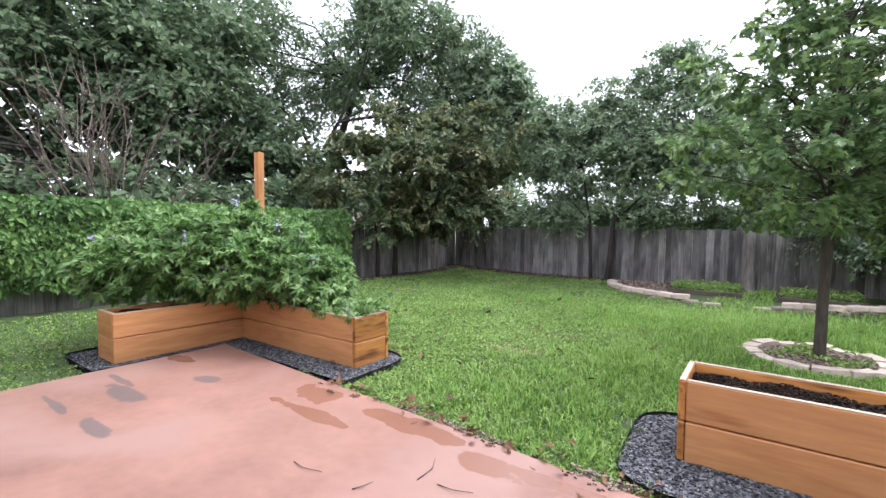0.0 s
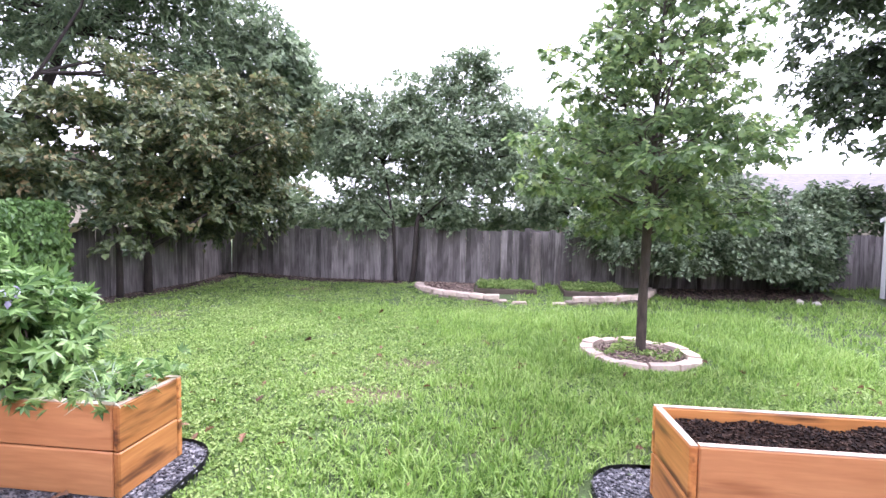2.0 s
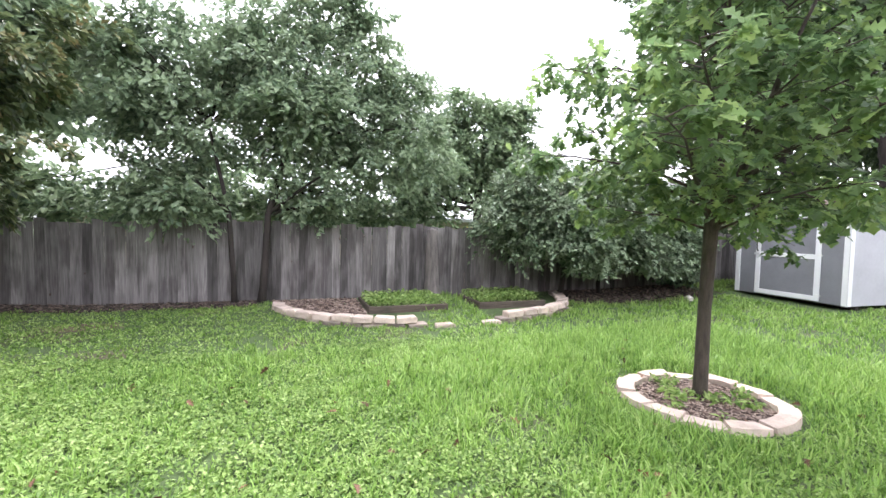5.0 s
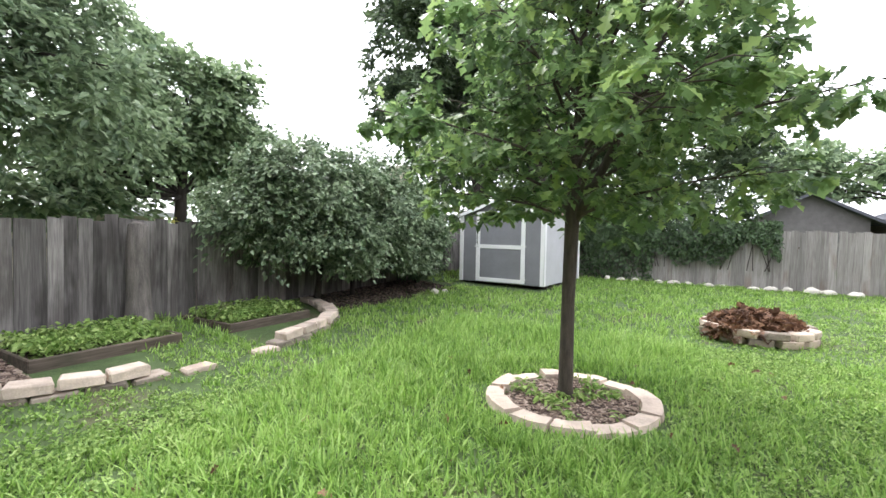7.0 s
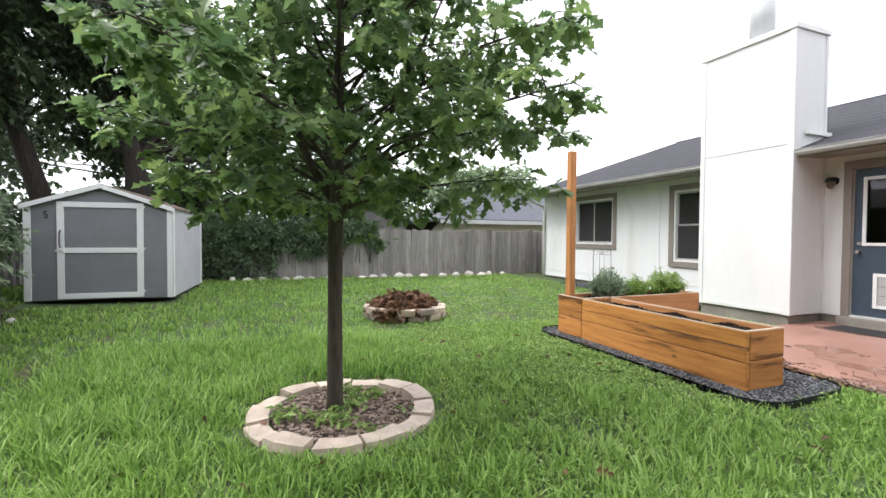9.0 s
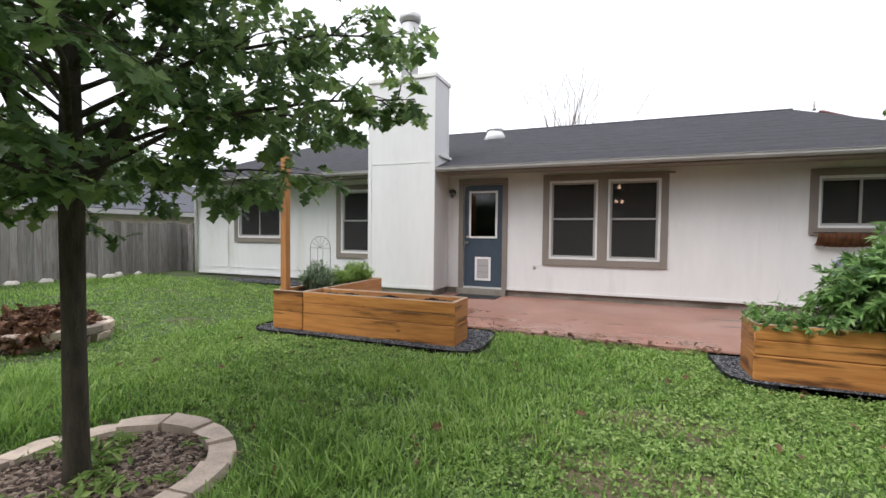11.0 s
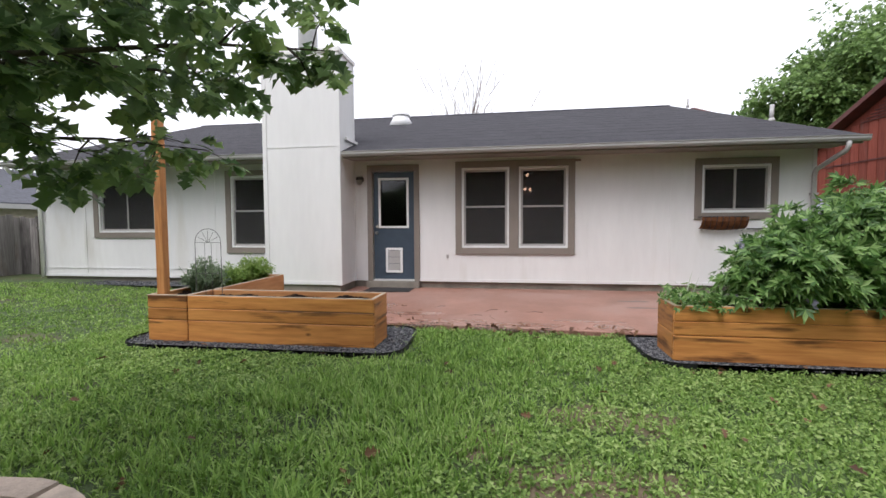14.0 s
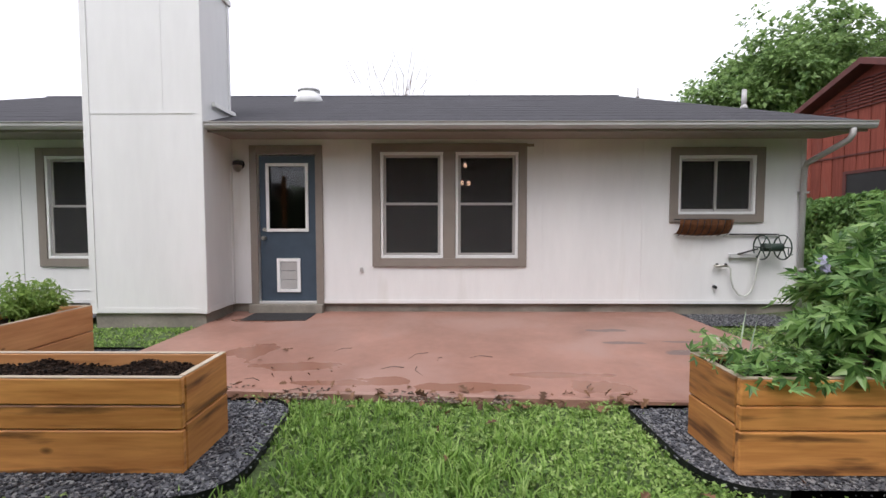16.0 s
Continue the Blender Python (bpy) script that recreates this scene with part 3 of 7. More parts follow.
def sash_window(name, hole, style, label, casing_w=0.0, right_w=None):
    x0, x1, z0, z1 = hole
    t = thing(name, label, "window", kind="structure")
    g = 0.003
    part("window_frame", ring_box(x0 + g, x1 - g, z0 + g, z1 - g, WY - 0.10, WY + 0.012, 0.035), M_WHITE, t)
    a0, a1, b0, b1 = x0 + 0.04, x1 - 0.04, z0 + 0.04, z1 - 0.04
    if style == "hung":
        m = (b0 + b1) / 2 + 0.02
        subs = ((a0, a1, m - 0.018, b1, -0.065, -0.045), (a0, a1, b0, m + 0.018, -0.040, -0.018))
    else:
        m = (a0 + a1) / 2
        subs = ((a0, m + 0.02, b0, b1, -0.040, -0.018), (m - 0.02, a1, b0, b1, -0.065, -0.045))
    for c0, c1, d0, d1, y0, y1 in subs:
        s = part("sash", ring_box(c0, c1, d0, d1, WY + y0, WY + y1, 0.034), M_SASH, t)
        pane = part("pane", box(c0 + 0.03, c1 - 0.03, WY + y0 + 0.007, WY + y0 + 0.012, d0 + 0.03, d1 - 0.03), M_GLASS, s)
        pane.visible_shadow = False
        part("insect_screen", box(c0 + 0.032, c1 - 0.032, WY + y1 - 0.005, WY + y1 - 0.003, d0 + 0.032, d1 - 0.032), M_SCREEN, s, "dark insect screen")
    if casing_w:
        casing(x0, x1, z0, z1, casing_w, t)
    return t


sash_window("window_1", HOLES["double_a"], "hung", "single-hung window with dark panes, grey sashes and white frame")
sash_window("window_2", HOLES["double_b"], "hung", "single-hung window with dark panes in taupe casing")
pair = thing("window_casing", "taupe painted wood casing round a pair of windows", "trim", kind="structure")
casing(-2.41, -0.50, 1.06, 2.53, 0.115, pair)
part("mullion", box(-1.54, -1.37, WY + 0.002, WY + 0.028, 1.06, 2.53, 0.003), M_TRIM, pair)
part("curtain_bracket", box(-2.62, -2.52, WY + 0.002, WY + 0.03, 2.60, 2.635, 0.004), M_TRIM, pair)
sash_window("window_3", HOLES["small"], "slide", "small sliding window with dark panes and taupe casing", 0.11)
sash_window("window_4", HOLES["mid"], "hung", "tall single-hung window beside the chimney, taupe casing", 0.11)
sash_window("window_5", HOLES["far"], "slide", "sliding window with dark panes and taupe casing", 0.11)

# back door with its glazed upper half and pet flap
door = thing("door_1", "slate-blue closed back door with glazed top and white pet flap", "door", kind="structure")
part("casing", box(1.21, 1.31, WY + 0.002, WY + 0.030, 0.42, 2.62, 0.003), M_TRIM, door)
part("casing", box(0.30, 0.40, WY + 0.002, WY + 0.030, 0.42, 2.62, 0.003), M_TRIM, door)
part("casing", box(0.40, 1.21, WY + 0.002, WY + 0.028, 2.50, 2.62, 0.003), M_TRIM, door)
bm = bmesh.new()
DX0, DX1, DZ0, DZ1, GX0, GX1, GZ0, GZ1 = 0.415, 1.195, 0.455, 2.485, 0.545, 1.065, 1.465, 2.345
for b in ((DX0, GX0, DZ0, DZ1), (GX1, DX1, DZ0, DZ1), (GX0, GX1, DZ0, GZ0), (GX0, GX1, GZ1, DZ1)):
    add_box(bm, b[0], b[1], WY - 0.075, WY - 0.03, b[2], b[3])
slab = part("slab", bm, M_DOOR, door)
part("glazing_frame", ring_box(0.51, 1.10, 1.43, 2.38, WY - 0.029, WY - 0.008, 0.042), M_WHITE, slab, "white moulded frame of the door glass")
gp = part("pane", box(GX0, GX1, WY - 0.055, WY - 0.05, GZ0, GZ1), M_GLASS, slab)
gp.visible_shadow = False
part("pet_flap_frame", ring_box(0.635, 0.965, 0.58, 1.055, WY - 0.029, WY - 0.006, 0.045), M_WHITE, slab, "white plastic pet flap frame")
for k in range(3):
    part("flap_slat", box(0.683, 0.917, WY - 0.028 + 0.002 * k, WY - 0.016, 0.628 + k * 0.127, 0.75 + k * 0.127, 0.004), M_GUTTER, slab)
bm = tube([(1.135, WY - 0.03, 1.34), (1.135, WY + 0.01, 1.34), (1.135, WY + 0.02, 1.34), (1.135, WY + 0.045, 1.34)], [0.028, 0.014, 0.03, 0.024], 14)
part("door_knob", bm, M_BRASS, slab, "round nickel knob")
part("deadbolt", tube([(1.135, WY - 0.03, 1.46), (1.135, WY - 0.005, 1.46)], [0.026, 0.022], 14), M_BRASS, slab, "nickel deadbolt")
tagged(part("door_step", box(0.30, 1.33, WY - 0.12, WY + 0.10, 0.28, 0.42, 0.01), M_FOUND), "low grey concrete step under the back door", "step", kind="structure")
tagged(part("threshold", box(0.40, 1.21, WY - 0.10, WY + 0.02, 0.42, 0.452, 0.004), M_METAL), "metal door threshold", "threshold", kind="structure")


def wall_lamp():
    t = thing("wall_lamp", "small dark bronze wall lamp beside the back door", "lamp", at=(1.435, WY, 2.36))
    part("back_plate", tube([(0, 0.004, 0), (0, 0.02, 0)], [0.06, 0.055], 16), M_BLACK, t)
    part("arm", tube([(0, 0.02, 0.02), (0, 0.07, 0.05), (0, 0.10, 0.03)], 0.009, 8), M_BLACK, t)
    part("shade", tube([(0, 0.10, 0.045), (0, 0.10, 0.03), (0, 0.10, -0.02)], [0.02, 0.06, 0.068], 16), M_BLACK, t)
    part("globe", tube([(0, 0.10, -0.022), (0, 0.10, -0.06), (0, 0.10, -0.10), (0, 0.10, -0.115)], [0.058, 0.055, 0.035, 0.01], 14), M_LAMP_GLASS, t)


wall_lamp()

# chimney chase
ch = thing("chimney", "white panelled chimney chase with a metal flue", "chimney", kind="structure")
CX0, CX1, CY0, CY1, CZ0, CZ1 = 1.56, 3.00, WY + 0.002, 0.947, 0.42, 4.55
part("chase", box(CX0, CX1, CY0, CY1, CZ0, CZ1, 0.004), M_WALL, ch)
for x0, x1 in ((CX0 - 0.008, CX0 + 0.07), (CX1 - 0.07, CX1 + 0.008), (2.03, 2.045)):
    z0 = CZ0 if x1 - x0 > 0.05 else 2.93
    part("batten", box(x0, x1, CY1 + 0.001, CY1 + (0.012 if x1 - x0 > 0.05 else 0.004), z0, CZ1 - 0.05), M_WALL, ch)
for y0, y1 in ((CY1 - 0.06, CY1 + 0.001), (CY0 + 0.002, CY0 + 0.06)):
    part("batten", box(CX0 - 0.011, CX0 - 0.001, y0, y1, CZ0, CZ1 - 0.05), M_WALL, ch)
part("seam_trim", box(CX0 + 0.07, CX1 - 0.07, CY1 + 0.001, CY1 + 0.007, 2.875, 2.90), M_WALL, ch)
part("base_board", box(CX0 + 0.07, CX1 - 0.07, CY1 + 0.001, CY1 + 0.010, 0.43, 0.49), M_WALL, ch)
part("base_board", box(CX0 - 0.010, CX0 - 0.001, CY0 + 0.07, CY1 - 0.07, 0.43, 0.49), M_WALL, ch)
part("cap", box(CX0 - 0.03, CX1 + 0.03, CY0 - 0.03, CY1 + 0.03, CZ1 - 0.06, CZ1 + 0.015, 0.006), M_WHITE_TRIM, ch)
part("cap_sheet", box(CX0 - 0.015, CX1 + 0.015, CY0 - 0.015, CY1 + 0.015, CZ1 + 0.016, CZ1 + 0.026), M_METAL, ch)
part("chimney_foot", box(CX0 + 0.03, CX1 - 0.03, CY0, CY1 - 0.03, 0.05, CZ0), M_FOUND, ch)
part("cricket_flashing", box(CX0 - 0.05, CX0 - 0.013, 0.16, 0.72, 3.02, 3.075), M_WHITE_TRIM, ch)
FX, FY = 2.29, 0.56
flue = part("flue_pipe", tube([(FX, FY, CZ1), (FX, FY, 5.72)], 0.175, 28), M_METAL, ch, "round galvanised flue pipe")
part("flue_cap", tube([(FX, FY, 5.74), (FX, FY, 5.79), (FX, FY, 5.80), (FX, FY, 5.90), (FX, FY, 5.92)], [0.19, 0.20, 0.22, 0.22, 0.12], 28), M_METAL, flue)
part("flue_collar", tube([(FX, FY, CZ1 + 0.026), (FX, FY, CZ1 + 0.06)], [0.26, 0.18], 28), M_METAL, flue)

# roof: two slopes, soffit, gutter
RE, RY, RZ0, RZ1 = 0.86, -4.9, 2.80, 4.73
RX0, RX1 = -6.60, 8.80


def slope(y0, z0, y1, z1, x0, x1, x0t, x1t, th=0.05):
    bm = bmesh.new()
    lo = [bm.verts.new(c) for c in ((x0, y0, z0 - th), (x1, y0, z0 - th), (x1t, y1, z1 - th), (x0t, y1, z1 - th))]
    hi = [bm.verts.new((v.co.x, v.co.y, v.co.z + th)) for v in lo]
    bm.faces.new(hi)
    bm.faces.new(lo[::-1])
    for k in range(4):
        bm.faces.new((lo[k], lo[(k + 1) % 4], hi[(k + 1) % 4], hi[k]))
    bmesh.ops.recalc_face_normals(bm, faces=bm.faces)
    return bm


roof = thing("roof", "dark grey asphalt shingle roof with low slope", "roof", kind="structure")
part("slope", slope(RE, RZ0, RY, RZ1, RX0, RX1, RX0 + 0.90, RX1 - 0.2), M_SHINGLE, roof)
part("slope", slope(-10.6, RZ0, RY - 0.001, RZ1, RX0, RX1, RX0 + 0.90, RX1 - 0.2), M_SHINGLE, roof)
part("ridge_cap", tube([(RX0 + 0.90, RY, RZ1 - 0.02), (RX1 - 0.2, RY, RZ1 - 0.02)], 0.05, 8), M_SHINGLE, roof)
for y in np.arange(0.6, -4.8, -0.42):  # courses of shingles stand a few millimetres proud
    zt = RZ0 + (RE - y) / (RE - RY) * (RZ1 - RZ0)
    f = (RE - y) / (RE - RY)
    bm = slope(y, zt + 0.002, y - 0.20, zt + 0.20 * 0.335 + 0.001, RX0 + 0.90 * f, RX1 - 0.2 * f, RX0 + 0.90 * f + 0.04, RX1 - 0.2 * f - 0.01, 0.006)
    part("shingle_course", bm, M_SHINGLE, roof)
part("soffit", slope(RE - 0.03, 2.70, WY + 0.003, 2.72, RX0 + 0.05, RX1 - 0.05, RX0 + 0.05, RX1 - 0.05, 0.015), M_SOFFIT, roof)
part("fascia", box(RX0 + 0.02, CX0 - 0.02, RE - 0.028, RE - 0.006, 2.67, 2.745), M_SOFFIT, roof)
part("fascia", box(CX1 + 0.02, RX1 - 0.02, RE - 0.028, RE - 0.006, 2.67, 2.745), M_SOFFIT, roof)
for nm, x in (("gable_end", HX0 + 0.02), ("gable_end", HX1 - 0.10)):
    bm = bmesh.new()
    tri = [(RE - 0.2, 2.74), (-10.4, 2.74), (RY, RZ1 - 0.07)]
    a, b = [[bm.verts.new((xx, y, z)) for y, z in tri] for xx in (x, x + 0.08)]
    bm.faces.new(a[::-1])
    bm.faces.new(b)
    for k in range(3):
        bm.faces.new((a[k], a[(k + 1) % 3], b[(k + 1) % 3], b[k]))
    part(nm, bm, M_RED_TRIM if x < 0 else M_WALL, roof)


def gutter(x0, x1):
    prof = [(0, 0.075), (0.0, 0.0), (0.06, 0.0), (0.085, 0.035), (0.085, 0.07), (0.098, 0.075), (0.098, 0.082), (0.08, 0.082), (0.079, 0.037), (0.057, 0.006), (0.006, 0.006), (0.006, 0.075)]
    bm = bmesh.new()
    a, b = [[bm.verts.new((x, RE + p, 2.70 + q)) for p, q in prof] for x in (x0, x1)]
    for k in range(len(prof)):
        j = (k + 1) % len(prof)
        bm.faces.new((a[k], b[k], b[j], a[j]))
    bm.faces.new(a)
    bm.faces.new(b[::-1])
    bmesh.ops.recalc_face_normals(bm, faces=bm.faces)
    return bm


for x0, x1 in ((RX0 - 0.03, CX0 - 0.015), (CX1 + 0.015, RX1 + 0.03)):
    tagged(part("gutter", gutter(x0, x1), M_GUTTER), "long pale metal rain gutter along the eave", "gutter", kind="structure")


def downspout():
    t = thing("downspout", "pale metal downspout elbowing from gutter to wall corner", "downspout", kind="structure")
    bm = bmesh.new()
    add_tube(bm, [(-6.36, RE + 0.04, 2.70), (-6.36, RE + 0.04, 2.63), (-6.355, RE, 2.57), (-6.30, WY + 0.09, 2.36), (-6.295, WY + 0.055, 2.28), (-6.295, WY + 0.055, 0.40)], 0.036, 8)
    part("pipe", bm, M_GUTTER, t)
    for z in (1.95, 0.9):
        part("strap", box(-6.345, -6.245, WY + 0.012, WY + 0.096, z, z + 0.03), M_GUTTER, t)
    t2 = thing("downspout", "white metal downspout at the house corner", "downspout", kind="structure")
    part("pipe", tube([(8.66, RE + 0.03, 2.70), (8.66, RE - 0.05, 2.6), (8.66, WY + 0.08, 2.42), (8.66, WY + 0.055, 2.3), (8.66, WY + 0.055, 0.40)], 0.036, 8), M_WHITE_TRIM, t2)


downspout()


def roof_at(y):
    return RZ0 + (RE - y) / (RE - RY) * (RZ1 - RZ0)


dome = thing("roof_vent", "white domed metal roof vent", "vent", at=(1.50, -3.2, roof_at(-3.2)))
part("flashing", tube([(0, 0, -0.10), (0, 0, 0.10), (0, 0, 0.20)], [0.34, 0.24, 0.19], 24), M_WHITE, dome)
part("dome", tube([(0, 0, 0.19), (0, 0, 0.22), (0, 0, 0.29), (0, 0, 0.33), (0, 0, 0.345)], [0.235, 0.235, 0.18, 0.10, 0.03], 24), M_WHITE, dome)
for px, py, h, r in ((-6.30, -1.05, 0.30, 0.036), (-6.05, -4.6, 0.20, 0.022)):
    t = thing("vent_pipe", "pale plumbing vent pipe standing on the roof", "pipe", at=(px, py, roof_at(py)), group="roof vent pipes")
    part("pipe", tube([(0, 0, -0.03), (0, 0, h)], r, 14), M_GUTTER, t)
    part("flashing", tube([(0, 0, -0.03), (0, 0, 0.05)], [r * 2.0, r * 1.1], 14), M_GUTTER, t)

# indoor pendant lamp seen through the window
pend = thing("pendant_lamp", "indoor pendant lamp with two glowing warm bulbs", "lamp", at=(-1.72, -0.9, 2.76))
M_BULB = bpy.data.materials.new("warm_bulb")
M_BULB.use_nodes = True
pb = M_BULB.node_tree.nodes["Principled BSDF"]
pb.inputs["Emission Color"].default_value, pb.inputs["Emission Strength"].default_value = (1.0, 0.62, 0.42, 1), 9.0
part("stem", tube([(0, 0, 0), (0, 0, -0.55)], 0.008, 8), M_BLACK, pend)
for k, (dx, dz) in enumerate(((0.0, -0.26), (0.05, -0.54), (-0.06, -0.55))):
    part("arm", tube([(0, 0, dz), (dx * 1.2, 0.03, dz - 0.01)], 0.006, 6), M_BLACK, pend)
    part("bulb", tube([(dx, 0.03, dz - 0.045), (dx, 0.03, dz - 0.02), (dx, 0.03, dz + 0.012), (dx, 0.03, dz + 0.03)], [0.012, 0.032, 0.026, 0.01], 12), M_BULB, pend)

# ---- things on the house wall ----
def window_basket():
    t = thing("window_basket", "black wire half-basket with brown coconut liner, empty", "planter", at=(-4.93, WY + 0.012, 1.60))
    bm = bmesh.new()
    n, w = 9, 0.36
    rows = []
    for i in range(n + 1):
        x = -w + 2 * w * i / n
        s = math.sqrt(max(0.0, 1 - (x / w) ** 2 * 0.22))
        rows.append([bm.verts.new((x, 0.18 * s * math.sin(a), -0.225 * s * math.cos(a))) for a in (0.0, 0.4, 0.8, 1.2, 1.57)])
    for a, b in zip(rows, rows[1:]):
        for k in range(4):
            bm.faces.new((a[k], a[k + 1], b[k + 1], b[k]))
    bmesh.ops.solidify(bm, geom=bm.faces[:], thickness=0.015)
    part("liner", bm, M_COCO, t, "brown coconut fibre liner")
    part("rim", tube([(-0.37, 0.0, 0), (-0.37, 0.10, 0), (-0.30, 0.17, 0), (0.30, 0.17, 0), (0.37, 0.10, 0), (0.37, 0.0, 0)], 0.008, 6), M_BLACK, t)
    for i in range(8):
        x = -0.32 + 0.64 * i / 7
        part("wire", tube([(x, 0.19 * math.sin(a), -0.23 * math.cos(a)) for a in (0, 0.5, 1.0, 1.57)], 0.005, 5), M_BLACK, t)


window_basket()


def hose_reel():
    t = thing("hose_reel", "dark green wall-mounted hose reel with spoked wheels", "hose reel", at=(-5.80, WY + 0.012, 1.22))
    for x in (-0.16, 0.12):
        bm = bmesh.new()
        add_tube(bm, [(x, 0.15 + 0.165 * math.cos(a), 0.165 * math.sin(a)) for a in (2 * math.pi * k / 20 for k in range(21))], 0.010, 6, False)
        wheel = part("wheel", bm, M_REEL, t)
        for k in range(6):
            a = 2 * math.pi * k / 6
            part("spoke", tube([(x, 0.15, 0), (x, 0.15 + 0.16 * math.cos(a), 0.16 * math.sin(a))], 0.008, 5), M_REEL, wheel)
    part("drum", tube([(-0.15, 0.15, 0), (0.11, 0.15, 0)], 0.055, 14), M_REEL, t)
    part("bracket_arm", box(-0.20, 0.48, 0.01, 0.03, 0.165, 0.185), M_BLACK, t)
    part("bracket", box(0.10, 0.48, 0.01, 0.05, -0.15, -0.09, 0.004), M_METAL, t)
    part("bracket_arm", tube([(0.40, 0.03, -0.11), (0.16, 0.14, -0.02)], 0.012, 6), M_BLACK, t)
    part("crank", tube([(-0.16, 0.15, 0), (-0.24, 0.15, 0), (-0.24, 0.15, -0.10), (-0.30, 0.15, -0.10)], 0.008, 6), M_REEL, t)
    h = thing("garden_hose", "pale garden hose hanging from reel to tap", "hose", at=(0, 0, 0))
    pts = [(-5.66, 0.36, 1.10), (-5.655, 0.33, 0.95), (-5.66, 0.29, 0.75), (-5.63, 0.27, 0.60), (-5.55, 0.26, 0.535), (-5.46, 0.26, 0.56), (-5.38, 0.27, 0.66), (-5.34, 0.27, 0.80), (-5.33, 0.28, 0.92), (-5.30, 0.28, 0.95)]
    part("hose", tube(pts, 0.011, 8), M_HOSE, h)
    tap = thing("garden_tap", "chrome hose splitter tap on the house wall", "tap", at=(-5.20, WY + 0.012, 0.96))
    part("pipe", tube([(0, 0, 0), (0, 0.06, 0)], 0.014, 10), M_BRASS, tap)
    part("body", tube([(-0.09, 0.06, 0), (0.09, 0.06, 0)], 0.018, 10), M_BRASS, tap)
    for x in (-0.06, 0.06):
        part("handle", tube([(x, 0.06, 0.018), (x, 0.06, 0.035)], [0.02, 0.016], 8), M_BLACK, tap)
    t3 = thing("drain_stub", "dark stub of a drain pipe in the wall", "pipe", at=(-5.14, WY + 0.012, 0.67))
    part("stub", tube([(0, 0, 0), (0, 0.05, -0.01)], 0.022, 10), M_BLACK, t3)
    t4 = thing("cable_box", "small pale cable box on the wall", "box", at=(-0.23, WY + 0.001, 0.90))
    part("cover", box(-0.022, 0.022, 0, 0.03, -0.03, 0.03, 0.005), M_GUTTER, t4)


hose_reel()
mat = thing("door_mat", "worn black rubber doormat on the patio", "doormat", at=(0.80, 0.56, PZ))
part("mat", box(-0.42, 0.42, -0.22, 0.24, 0.001, 0.012, 0.004), M_RUBBER, mat)

# ---- planters ----
def board(x0, x1, z0, z1, th, parent, m, name="board"):
    """A plank along local x, from x0 to x1, its outer face at local y = 0."""
    ob = part(name, box(x0, x1, -th, 0, z0, z1, 0.004), M_CEDAR, parent)
    ob.matrix_local = m
    return ob


def l_planter(at, flip, soil, label):
    """An L-shaped raised bed of two courses of planks; local x runs along the long arm from its free end, local y from lawn to house."""
    s = -1 if flip else 1
    t = thing("raised_planter", label, "planter", group="L-shaped raised planters", at=at)
    H1, H2, W, th = 0.245, 0.49, 0.47, 0.038
    L1, L2 = (1.955, 2.375) if flip else (2.05, 2.52)
    A2 = 2.03 if not flip else 1.81

    def wall_run(p, q, inward, courses=((0.0, H1 - 0.003), (H1 + 0.004, H2)), timber=M_CEDAR):
        """Planks in two courses from p to q, their thickness on the inward side."""
        p, q = (s * p[0], p[1]), (s * q[0], q[1])
        d = Vector((q[0] - p[0], q[1] - p[1]))
        left = -d.y * s * inward[0] + d.x * inward[1] > 0
        m = pose(p[0], p[1], 0, 0, 0, math.degrees(math.atan2(d.y, d.x)))
        y0, y1 = (0, th) if left else (-th, 0)
        for z0, z1 in courses:
            part("plank", box(0, d.length, y0, y1, z0, z1, 0.007), timber, t).matrix_local = m
        part("top_edge", box(0.003, d.length - 0.003, y0 + 0.003, y1 - 0.003, H2 + 0.001, H2 + 0.005), M_CEDAR_TOP, t).matrix_local = m

    g = th + 0.004
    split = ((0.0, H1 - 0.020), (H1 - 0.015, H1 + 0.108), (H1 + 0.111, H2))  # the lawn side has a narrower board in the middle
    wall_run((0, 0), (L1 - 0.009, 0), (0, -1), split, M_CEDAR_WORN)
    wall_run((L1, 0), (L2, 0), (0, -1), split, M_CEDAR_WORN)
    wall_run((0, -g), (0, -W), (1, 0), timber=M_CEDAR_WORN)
    wall_run((g, -W), (L1 + th, -W), (0, 1))
    wall_run((L1, -W - 0.001), (L1, -A2), (1, 0))
    wall_run((L1, -g), (L1, -W + g), (1, 0))
    wall_run((L2, -g), (L2, -A2), (-1, 0))
    wall_run((L1 + g, -A2), (L2 - g, -A2), (0, 1))
    return t


pl_left = l_planter((-0.09, 4.262, 0.265), False, True, "L-shaped orange cedar raised planter with dark soil and herbs")
pl_right = l_planter((-2.865, 4.268, 0.27), True, True, "L-shaped orange cedar raised planter under a leafy shrub")


